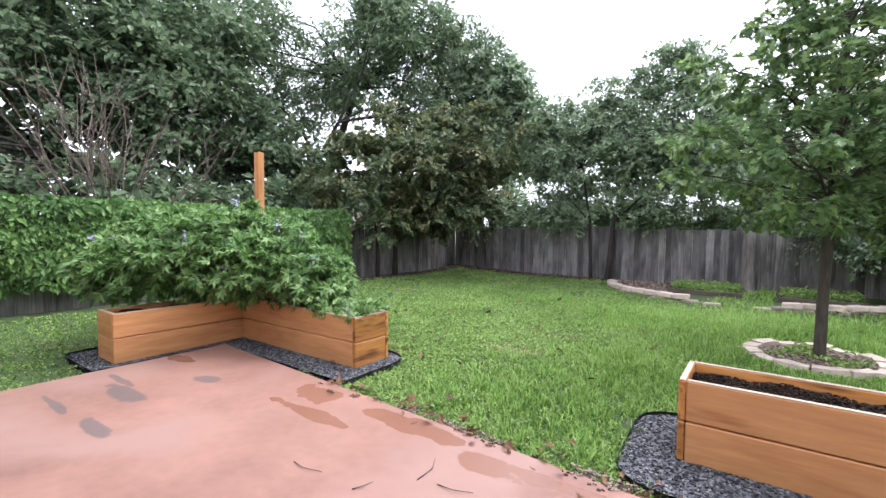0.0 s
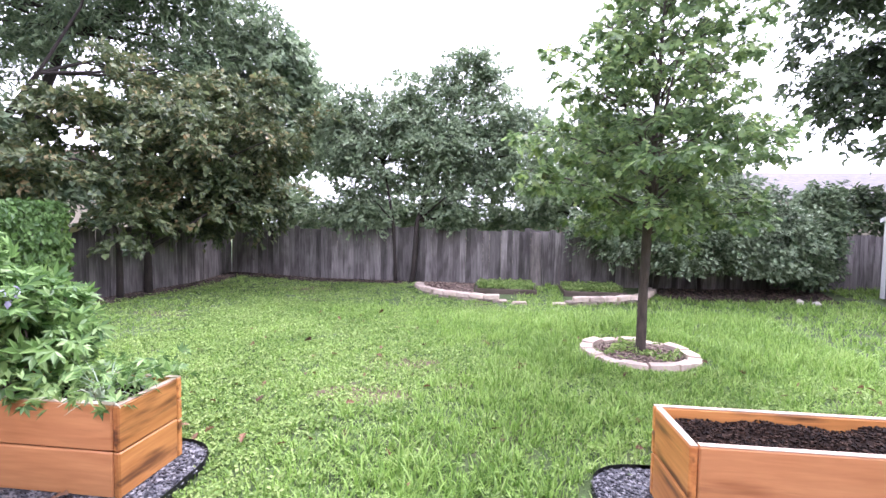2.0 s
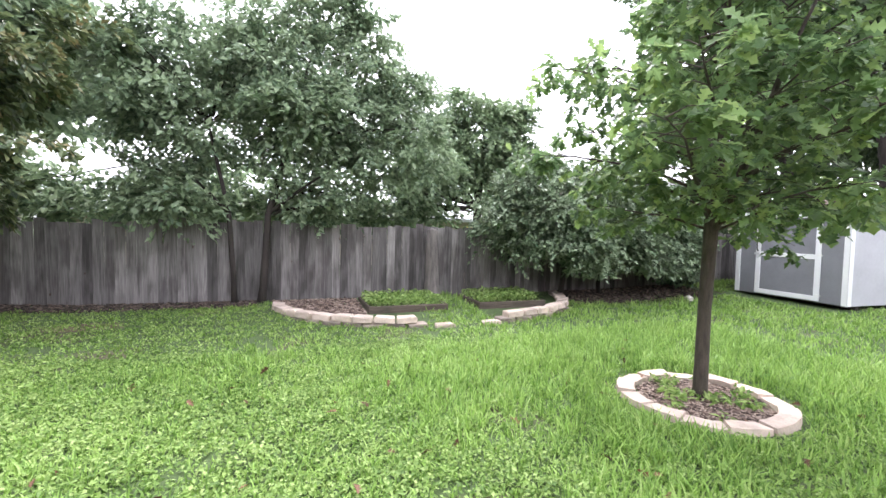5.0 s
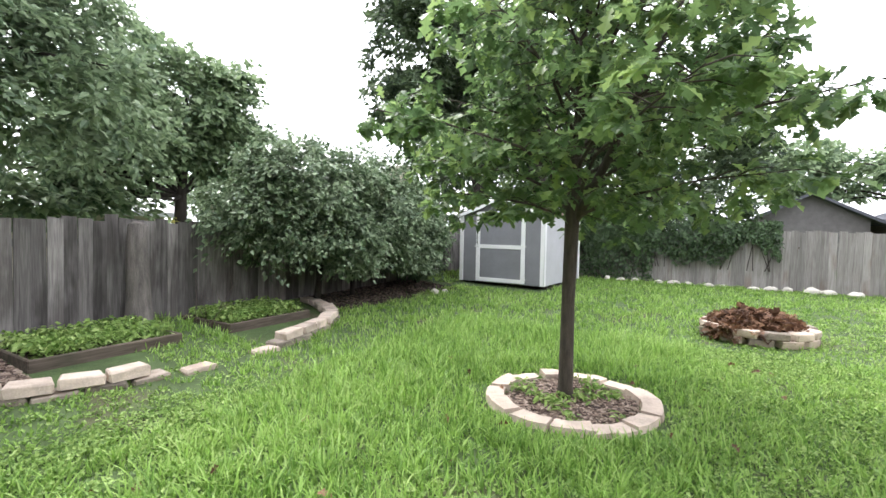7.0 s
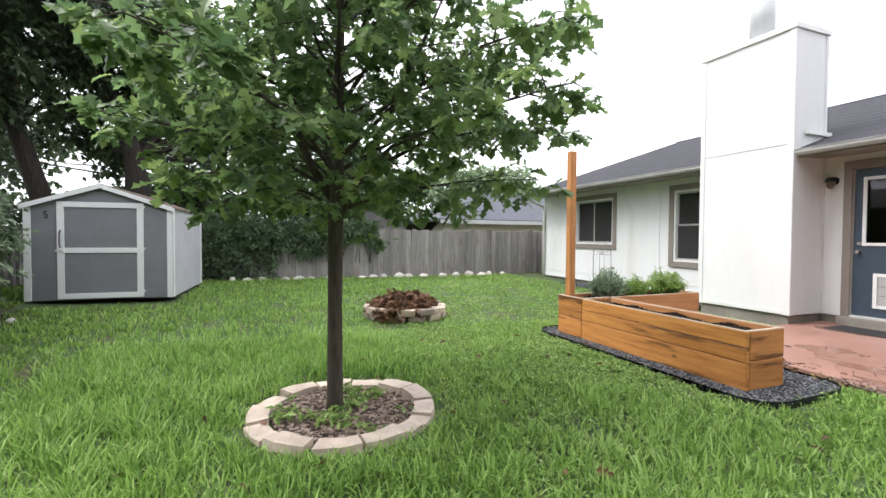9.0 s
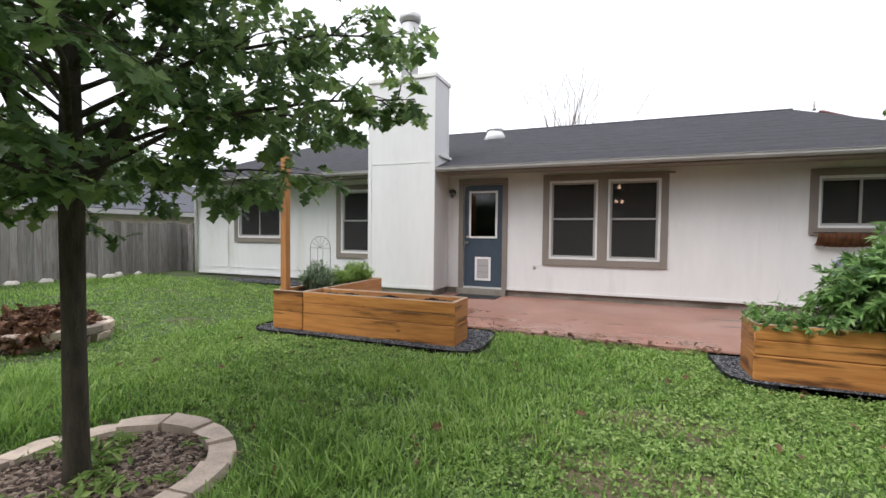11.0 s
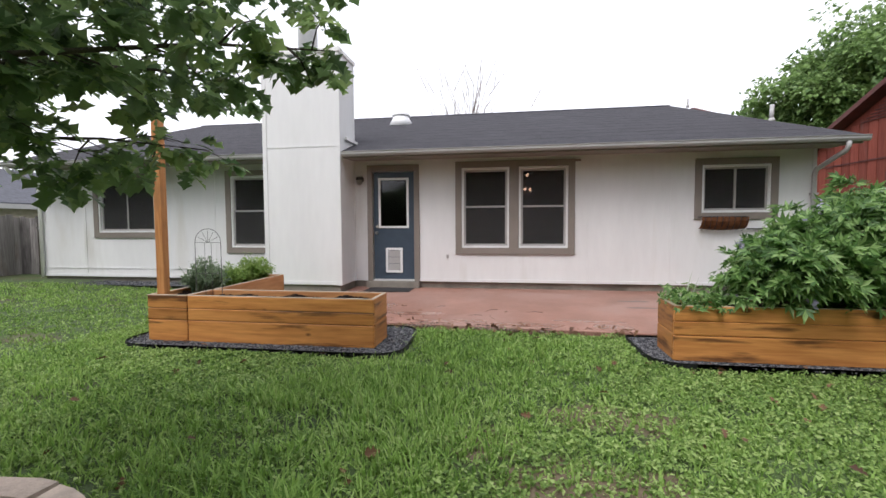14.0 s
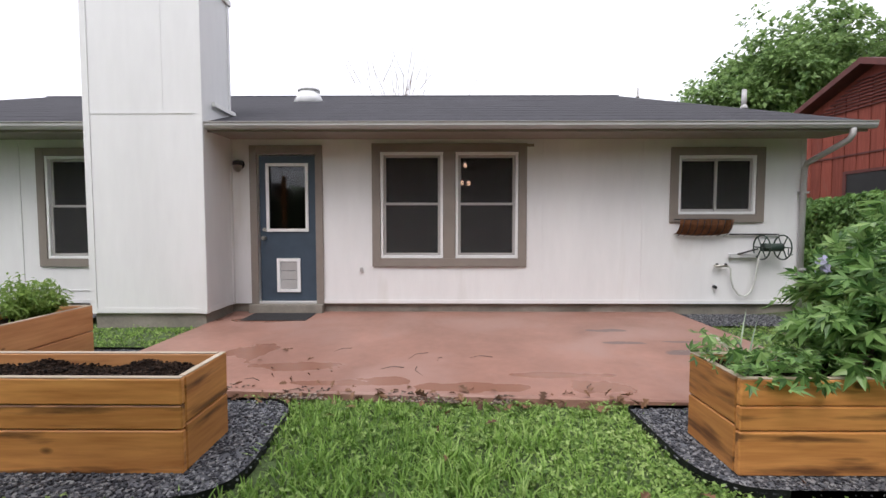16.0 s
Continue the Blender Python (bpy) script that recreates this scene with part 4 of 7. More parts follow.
def soil_bed(name, x0, x1, y0, y1, z, seed, label):
    nx, ny = max(4, int((x1 - x0) / 0.018)), max(4, int((y1 - y0) / 0.018))
    gx, gy = np.meshgrid(np.linspace(x0, x1, nx), np.linspace(y0, y1, ny))
    r = rng(seed)
    gz = z + 0.028 * wobble(gx, gy, 0.12, seed) + r.uniform(-0.008, 0.008, gx.shape)
    i = (np.arange(ny - 1)[:, None] * nx + np.arange(nx - 1)[None]).ravel()
    me = mesh_np(name, np.stack([gx, gy, gz], -1).reshape(-1, 3), np.stack([i, i + 1, i + 1 + nx, i + nx], 1), M_SOIL)
    tagged(new(name, me), label, "soil", kind="stuff")
    m = int(4200 * (x1 - x0) * (y1 - y0))
    q = np.stack([r.uniform(x0, x1, m), r.uniform(y0, y1, m)], -1)
    CLODS.append((q, z + 0.010 + 0.028 * wobble(q[:, 0], q[:, 1], 0.12, seed)))


CLODS = []
soil_bed("potting_soil", -0.045, 1.92, 3.835, 4.22, 0.695, 1, "dark crumbly potting soil in the planter")
soil_bed("potting_soil", 2.00, 2.565 - 0.14, 2.28, 4.22, 0.69, 2, "dark potting soil under the herbs")
soil_bed("potting_soil", -4.78, -2.91, 3.84, 4.225, 0.70, 3, "dark potting soil under the shrub")
soil_bed("potting_soil", -5.20, -4.86, 2.50, 4.225, 0.70, 4, "dark potting soil under the shrub")


def post(x, y, top, label):
    t = thing("post", label, "post", group="planter posts", at=(x, y, 0.30))
    bm = box(-0.044, 0.044, -0.044, 0.044, 0, top - 0.30, 0.004)
    part("timber", bm, M_POST, t)


post(2.31, 4.165, 2.637, "tall square orange cedar post in the planter corner")
post(-5.06, 4.18, 2.58, "tall square cedar post rising out of the shrub")


# ---- gravel beds with black edging ----
def inside(px, py, poly):
    c = np.zeros(px.shape, bool)
    n = len(poly)
    for i in range(n):
        (x0, y0), (x1, y1) = poly[i], poly[(i + 1) % n]
        hit = ((y0 > py) != (y1 > py)) & (px < (x1 - x0) * (py - y0) / (y1 - y0 + 1e-12) + x0)
        c ^= hit
    return c


def rounded(poly, radii, n=6):
    """A polygon with its corners rounded."""
    out = []
    for k, r in enumerate(radii):
        p, a, b = Vector(poly[k]), Vector(poly[k - 1]), Vector(poly[(k + 1) % len(poly)])
        if r <= 0:
            out.append((p.x, p.y))
            continue
        u, v = (a - p).normalized() * r, (b - p).normalized() * r
        for i in range(n + 1):
            s = i / n
            q = (p + u) * (1 - s) ** 2 + p * 2 * s * (1 - s) + (p + v) * s * s
            out.append((q.x, q.y))
    return out


GRAVEL_L = rounded([(-0.36, 3.32), (1.60, 3.32), (1.60, 2.02), (2.66, 2.02), (2.66, 4.50), (-0.42, 4.50)], (0.30, 0.05, 0.05, 0.2, 0.35, 0.35))
GRAVEL_R = rounded([(-2.64, 3.44), (-4.66, 3.44), (-4.66, 2.24), (-5.60, 2.24), (-5.60, 4.42), (-2.66, 4.42)], (0.05, 0.05, 0.05, 0.2, 0.35, 0.35))
GRAVEL_W = [(-6.2, 0.26), (-6.2, 0.95), (-4.65, 0.95), (-4.65, 0.26)]
GRAVEL_E = [(3.1, 0.26), (3.1, 0.80), (9.6, 0.85), (9.6, 0.26)]


def scatter_boxes(name, pts, zs, size, material, seed, label, category, flat=0.5):
    """Many small skewed chips as one mesh."""
    r = rng(seed)
    n = len(pts)
    base = np.array([(x, y, z) for z in (-1, 1) for y in (-1, 1) for x in (-1, 1)], float)
    v = base[None] * r.uniform(0.55, 1.0, (n, 8, 3)) * (size * r.uniform(0.5, 1.15, n))[:, None, None] * np.array([1, 0.75, flat])
    ang, tilt = r.uniform(0, 6.28, n), r.normal(0, 0.35, n)
    c, s, ct, st = np.cos(ang), np.sin(ang), np.cos(tilt), np.sin(tilt)
    y, z = v[..., 1] * ct[:, None] - v[..., 2] * st[:, None], v[..., 1] * st[:, None] + v[..., 2] * ct[:, None]
    x = v[..., 0]
    v = np.stack([x * c[:, None] - y * s[:, None], x * s[:, None] + y * c[:, None], z], -1)
    v += np.stack([pts[:, 0], pts[:, 1], zs], -1)[:, None]
    quads = np.array(((0, 2, 3, 1), (4, 5, 7, 6), (0, 1, 5, 4), (2, 6, 7, 3), (0, 4, 6, 2), (1, 3, 7, 5)))
    f = (np.arange(n)[:, None, None] * 8 + quads[None]).reshape(-1, 4)
    return tagged(new(name, mesh_np(name, v.reshape(-1, 3), f, material)), label, category, kind="stuff")


def in_poly(poly, n, seed):
    r = rng(seed)
    a = np.array(poly)
    p = r.uniform(a.min(0), a.max(0), (n, 2))
    return p[inside(p[:, 0], p[:, 1], poly)]


M_CLOD = leafy("soil_clod_tones", (0.008, 0.0055, 0.0045), (0.028, 0.017, 0.012), tip=(0.048, 0.030, 0.021), glow=0.0, rough=0.7, patch=0.1)
for m in (M_CLOD, M_SOIL):
    m.node_tree.nodes["Principled BSDF"].inputs["Specular IOR Level"].default_value = 0.08
for k, (q, z) in enumerate(CLODS):
    scatter_boxes("soil_clods", q, z, 0.0085, M_CLOD, 300 + k, "loose dark clods of potting soil", "soil", 0.7)
M_CHIPS = leafy("slate_chip_tones", (0.026, 0.027, 0.033), (0.092, 0.095, 0.108), tip=(0.23, 0.23, 0.235), glow=0.0, rough=0.7, patch=0.15)
for k, (poly, n, edge) in enumerate(((GRAVEL_L, 30000, True), (GRAVEL_R, 28000, True), (GRAVEL_W, 3600, False), (GRAVEL_E, 5000, False))):
    bm = bmesh.new()
    top = [bm.verts.new((x, y, 0.264 if k < 2 else 0.275 + 0.06 * (k == 3))) for x, y in poly]
    bm.faces.new(top)
    bmesh.ops.recalc_face_normals(bm, faces=bm.faces)
    if bm.faces[:][0].normal.z < 0:
        bmesh.ops.reverse_faces(bm, faces=bm.faces[:])
    tagged(part("gravel_bed", bm, M_GRAVEL), "bed of dark slate-grey gravel", "gravel", kind="structure")
    p = in_poly(poly, n, 20 + k)
    scatter_boxes("gravel", p, np.full(len(p), 0.270 if k < 2 else 0.283 + 0.06 * (k == 3)), 0.0110, M_CHIPS, 30 + k, "loose slate-grey gravel chips", "gravel", 0.45)
    if edge:
        bm = bmesh.new()
        pts = poly + [poly[0]]
        prev = None
        for (x, y) in pts:
            cur = [bm.verts.new((x, y, z)) for z in (0.20, 0.292)]
            if prev:
                bm.faces.new((prev[0], cur[0], cur[1], prev[1]))
            prev = cur
        bmesh.ops.solidify(bm, geom=bm.faces[:], thickness=0.012)
        tagged(part("edging_strip", bm, M_PLASTIC), "black plastic landscape edging round the gravel", "edging", kind="structure")


# ---- foliage ----
OVAL = (np.array([(0, 0), (0.32, 0.45), (0, 1), (-0.32, 0.45)]), np.array([(0, 1, 2), (0, 2, 3)]))
LANCE = (np.array([(0, 0), (0.17, 0.4), (0, 1), (-0.17, 0.4)]), np.array([(0, 1, 2), (0, 2, 3)]))
half = [(0.17, 0.20), (0.08, 0.30), (0.33, 0.46), (0.11, 0.56), (0.33, 0.74), (0.13, 0.86)]
OAK_V, OAK_F = [(0, 0)], []
for x, y in half:  # each rib has its lobe points on both sides of the midrib
    k = len(OAK_V)
    OAK_V += [(0, y), (x, y), (-x, y)]
    OAK_F += [(0, k + 1, k), (0, k, k + 2)] if k == 1 else [(k - 3, k - 2, k + 1), (k - 3, k + 1, k), (k - 3, k, k + 2), (k - 3, k + 2, k - 1)]
OAK_V.append((0, 1))
k = len(OAK_V) - 1
OAK_F += [(k - 3, k - 2, k), (k - 3, k, k - 1)]
OAK = (np.array(OAK_V), np.array(OAK_F))
PALM_V, PALM_F = [], []
for ang, ln in ((-1.25, 0.62), (-0.6, 0.88), (0.0, 1.0), (0.6, 0.88), (1.25, 0.62)):
    ca, sa, k = math.cos(ang), math.sin(ang), len(PALM_V)
    for x, y in ((0, 0), (0.15 * ln, 0.48 * ln), (0, ln), (-0.15 * ln, 0.48 * ln)):
        PALM_V.append((x * ca + y * sa, -x * sa + y * ca))
    PALM_F += [(k, k + 1, k + 2), (k, k + 2, k + 3)]
PALM = (np.array(PALM_V), np.array(PALM_F))


def unit(v):
    return v / np.maximum(np.linalg.norm(v, axis=-1, keepdims=True), 1e-9)


def leaves(name, pos, up, sizes, shape, material, seed, parent=None, fold=0.25, droop=0.25, along=None, loose=0.55):
    """Leaves of one shape at the given places, their faces turned about along up and, where given, their tips along the twig."""
    r = rng(seed)
    n = len(pos)
    tv, tf = shape
    nrm = unit(up + r.normal(0, loose, (n, 3)))
    d = unit(np.cross(nrm, unit(r.normal(0, 1, (n, 3)))))
    if along is not None:
        d = unit(d + along * 1.1)
    d = unit(d - np.array([0, 0, droop]))
    nrm = unit(nrm - d * (nrm * d).sum(-1, keepdims=True))
    side = np.cross(d, nrm)
    x, y = tv[:, 0], tv[:, 1]
    lift = np.abs(x) * fold - 0.22 * (y ** 2)
    v = pos[:, None] + sizes[:, None, None] * (x[None, :, None] * side[:, None] + y[None, :, None] * d[:, None] + lift[None, :, None] * nrm[:, None])
    f = (np.arange(n)[:, None, None] * len(tv) + tf[None]).reshape(-1, 3)
    ob = new(name, mesh_np(name, v.reshape(-1, 3), f, material))
    ob.parent = parent
    return ob


def clump_points(blobs, n_clumps, per, spread, seed, hollow=0.55, floor_z=None, twigs=7):
    """Places of leaves in sprays: each spray fans a few drooping twigs out from the outer part of a blob, so that the outline is uneven and gaps stay open."""
    r = rng(seed)
    vol = np.array([b[1][0] * b[1][1] * b[1][2] for b in blobs]) ** 0.75
    which = r.choice(len(blobs), n_clumps, p=vol / vol.sum())
    c0 = np.array([b[0] for b in blobs], float)[which]
    rad = np.array([b[1] for b in blobs], float)[which]
    d = unit(r.normal(0, 1, (n_clumps, 3)))
    rr = (hollow + (1 - hollow) * r.uniform(0, 1, n_clumps)) * r.uniform(0.82, 1.12, n_clumps)
    cc = c0 + d * rad * rr[:, None]
    size = spread * r.uniform(1.3, 2.9, n_clumps)
    flat = unit(d * np.array([1, 1, 0.35]))
    tw = unit(flat[:, None] * 0.75 + r.normal(0, 0.62, (n_clumps, twigs, 3)) * np.array([1, 1, 0.55]) + np.array([0, 0, 0.18]))
    k = np.maximum(4, (per * r.uniform(0.5, 1.5, n_clumps)).astype(int))
    idx = np.repeat(np.arange(n_clumps), k)
    t = tw[idx, r.integers(0, twigs, len(idx))]
    u = r.uniform(0, 1, len(idx)) ** 0.7
    reach = (size[idx] * u)[:, None]
    pos = cc[idx] - flat[idx] * size[idx][:, None] * 0.45 + t * reach + r.normal(0, 1, (len(idx), 3)) * spread * 0.16
    pos[:, 2] -= 0.38 * reach[:, 0] * u
    out = unit(t * 0.35 + d[idx] * 0.30 + np.array([0, 0, 0.95]))
    if floor_z is not None:
        keep = pos[:, 2] > floor_z
        pos, out, t = pos[keep], out[keep], t[keep]
    return pos, out, cc, t


def puffs(blobs, seed, n=10):
    """Each round mass broken into smaller flattened tiers of foliage, with shade between them."""
    r, out = rng(seed), [(c, tuple(0.94 * q for q in rad)) for c, rad in blobs]
    for c, rad in blobs:
        d = unit(r.normal(0, 1, (n, 3)) + np.array((0, 0, 0.15)))
        for q in d:
            k = r.uniform(0.32, 0.52)
            out.append((tuple(np.array(c) + q * np.array(rad) * r.uniform(0.55, 0.80)), (rad[0] * k, rad[1] * k, rad[2] * k * 0.72)))
    return out


def tree(name, label, category, trunks, blobs, clumps, per, leaf, shape, material, bark, seed, spread=0.3, limbs=14, limb_r=0.03, floor_z=None, hollow=0.55, group=""):
    base = trunks[0][0][0]
    t = thing(name, label, category, group=group, at=base)
    inv = Vector(base)
    bm = bmesh.new()
    for pts, radii in trunks:
        add_tube(bm, [Vector(p) - inv for p in pts], radii, 10)
    pos, out, cc, way = clump_points(blobs, clumps, per, spread, seed, hollow, floor_z)
    r = rng(seed + 500)
    ends = cc[r.choice(len(cc), min(limbs, len(cc)), replace=False)]
    for e in ends:
        e = Vector(e)
        joints = [(k, j) for k, (pts, _) in enumerate(trunks) for j in range(1, len(pts))]
        k, j = min(joints, key=lambda q: (Vector(trunks[q[0]][0][q[1]]) - e).length + 1.2 * max(0, trunks[q[0]][0][q[1]][2] - e.z))
        pts, radii = trunks[k]
        a = Vector(pts[j])
        m1 = a.lerp(e, 0.4) + Vector(r.normal(0, 0.10, 3)) * (e - a).length * 0.5 + Vector((0, 0, 0.08 * (e - a).length))
        m2 = a.lerp(e, 0.75) + Vector(r.normal(0, 0.06, 3)) * (e - a).length * 0.5 + Vector((0, 0, 0.05 * (e - a).length))
        r0 = min(limb_r, radii[j] * 0.8)
        add_tube(bm, [p - inv for p in (a, m1, m2, e)], [r0, r0 * 0.7, r0 * 0.45, r0 * 0.15], 6, False)
    part("trunk", bm, bark, t)
    sizes = leaf * rng(seed + 9).uniform(0.65, 1.25, len(pos))
    leaves("crown", pos - np.array(base), out, sizes, shape, material, seed + 3, t, along=way, loose=0.42)
    return t


# young oak in the stone ring
OX, OY = 0.844, 7.41


def young_oak():
    """A straight leader with tiers of rising boughs; boughs fork into shoots that end in rosettes of lobed leaves."""
    t = thing("young_oak_tree", "young oak with slender trunk and lobed green leaves", "tree", at=(OX, OY, 0.18))
    org = Vector((OX, OY, 0.18))
    r = rng(11)
    bm = bmesh.new()
    leader = [(0, 0, -0.06), (0.005, 0, 0.12), (0.01, 0, 0.82), (0.03, -0.01, 1.55), (0.06, -0.03, 2.2), (0.07, -0.05, 3.1), (0.10, -0.06, 3.9), (0.12, -0.08, 4.55)]
    add_tube(bm, leader, [0.078, 0.060, 0.053, 0.058, 0.043, 0.029, 0.018, 0.006], 12)
    add_tube(bm, [(0.03, -0.03, 1.50), (0.02, -0.16, 1.72), (0.0, -0.36, 2.15), (-0.05, -0.62, 2.75), (-0.02, -0.85, 3.25)], [0.042, 0.038, 0.030, 0.018, 0.006], 8)
    add_tube(bm, [(0.03, 0.0, 1.58), (0.08, 0.16, 1.84), (0.10, 0.34, 2.3), (0.16, 0.50, 2.9)], [0.036, 0.032, 0.022, 0.007], 8)
    # how far boughs that leave the stem at a height reach, and how steeply they rise
    heights, reaches, rises = (1.45, 1.75, 2.2, 2.8, 3.4, 4.0, 4.5), (1.25, 1.50, 1.42, 1.00, 0.76, 0.56, 0.36), (0.30, 0.42, 0.60, 0.70, 0.8, 0.85, 0.9)
    rosettes, ways = [], []

    def stem_at(z):
        k = max(i for i in range(len(leader) - 1) if leader[i][2] <= z)
        a, b = Vector(leader[k]), Vector(leader[k + 1])
        return a.lerp(b, (z - a.z) / (b.z - a.z))

    n = 58
    for i in range(n):
        z = 1.47 + 3.0 * (i / (n - 1)) ** 1.25
        az = i * 2.39996 + r.uniform(-0.3, 0.3)
        reach = np.interp(z, heights, reaches) * r.uniform(0.72, 1.12)
        # the crown is fuller towards the house, its top leaning east
        high = min(1.0, max(0.0, (z - 2.0) / 0.9))
        reach *= 1 - (0.10 + 0.18 * high) * math.sin(az) + (-0.12 + 0.24 * high) * math.cos(az)
        rise = np.interp(z, heights, rises) * r.uniform(0.75, 1.25)
        d = Vector((math.cos(az), math.sin(az), 0))
        side = Vector((-d.y, d.x, 0)) * r.uniform(-0.2, 0.2)
        a = stem_at(z)
        p1 = a + d * reach * 0.35 + side * 0.3 * reach + Vector((0, 0, rise * reach * 0.5))
        p2 = a + d * reach * 0.7 + side * reach + Vector((0, 0, rise * reach * 0.72))
        e = a + d * reach + side * 1.4 * reach + Vector((0, 0, rise * reach * 0.78))
        r0 = 0.006 + 0.007 * reach
        add_tube(bm, [a, p1, p2, e], [r0, r0 * 0.7, r0 * 0.42, r0 * 0.15], 6, False)
        joints = (a, p1, p2, e)
        m = int(5 + 6.5 * reach)
        for q in range(m):
            u = 0.14 + 0.86 * (q + r.uniform(0, 1)) / m
            k = min(2, int(u * 3))
            b = joints[k].lerp(joints[k + 1], u * 3 - k)
            sd = (d * r.uniform(0.1, 0.9) + Vector((-d.y, d.x, 0)) * (1 if q % 2 else -1) * r.uniform(0.5, 1.1) + Vector((0, 0, r.uniform(-0.50, 0.40)))).normalized()
            ln = r.uniform(0.20, 0.46) * (1.15 - 0.5 * u)
            c = b + sd * ln
            add_tube(bm, [b, b.lerp(c, 0.5) + Vector((0, 0, 0.03)), c], [0.0055, 0.004, 0.002], 4, False)
            for w in range(4 if z < 2.3 else 3):
                v = (sd + Vector(r.normal(0, 0.55, 3))).normalized()
                g = b.lerp(c, r.uniform(0.35, 1.0))
                tip = g + v * r.uniform(0.05, 0.20) - Vector((0, 0, 0.03))
                rosettes.append(tip)
                ways.append(v)
    part("trunk", bm, M_BARK, t)
    tips, v = np.array([tuple(q) for q in rosettes]), np.array([tuple(q) for q in ways])
    per = 7
    idx = np.repeat(np.arange(len(tips)), per)
    a = r.uniform(0, 6.283, len(idx))
    ring_ = np.stack([np.cos(a), np.sin(a), r.uniform(-0.35, 0.25, len(idx))], -1)
    way = unit(v[idx] * 0.6 + ring_ * 0.85)
    pos = tips[idx] - v[idx] * (r.uniform(0, 0.10, len(idx)))[:, None] + way * 0.012
    up = unit(np.array([0, 0, 1.0]) + ring_ * 0.30)
    leaves("crown", pos, up, 0.106 * r.uniform(0.6, 1.25, len(idx)), OAK, L_OAK, 14, t, 0.22, 0.22, way, 0.30)


young_oak()
lf = rng(5)
leaves("shoot_leaves", np.array([(OX - 0.02, OY - 0.1, 1.5)]) + lf.normal(0, 0.05, (16, 3)), np.tile((0.0, 0, 1.0), (16, 1)), lf.uniform(0.06, 0.10, 16), OAK, L_YELLOW, 6, bpy.data.objects["young_oak_tree"])

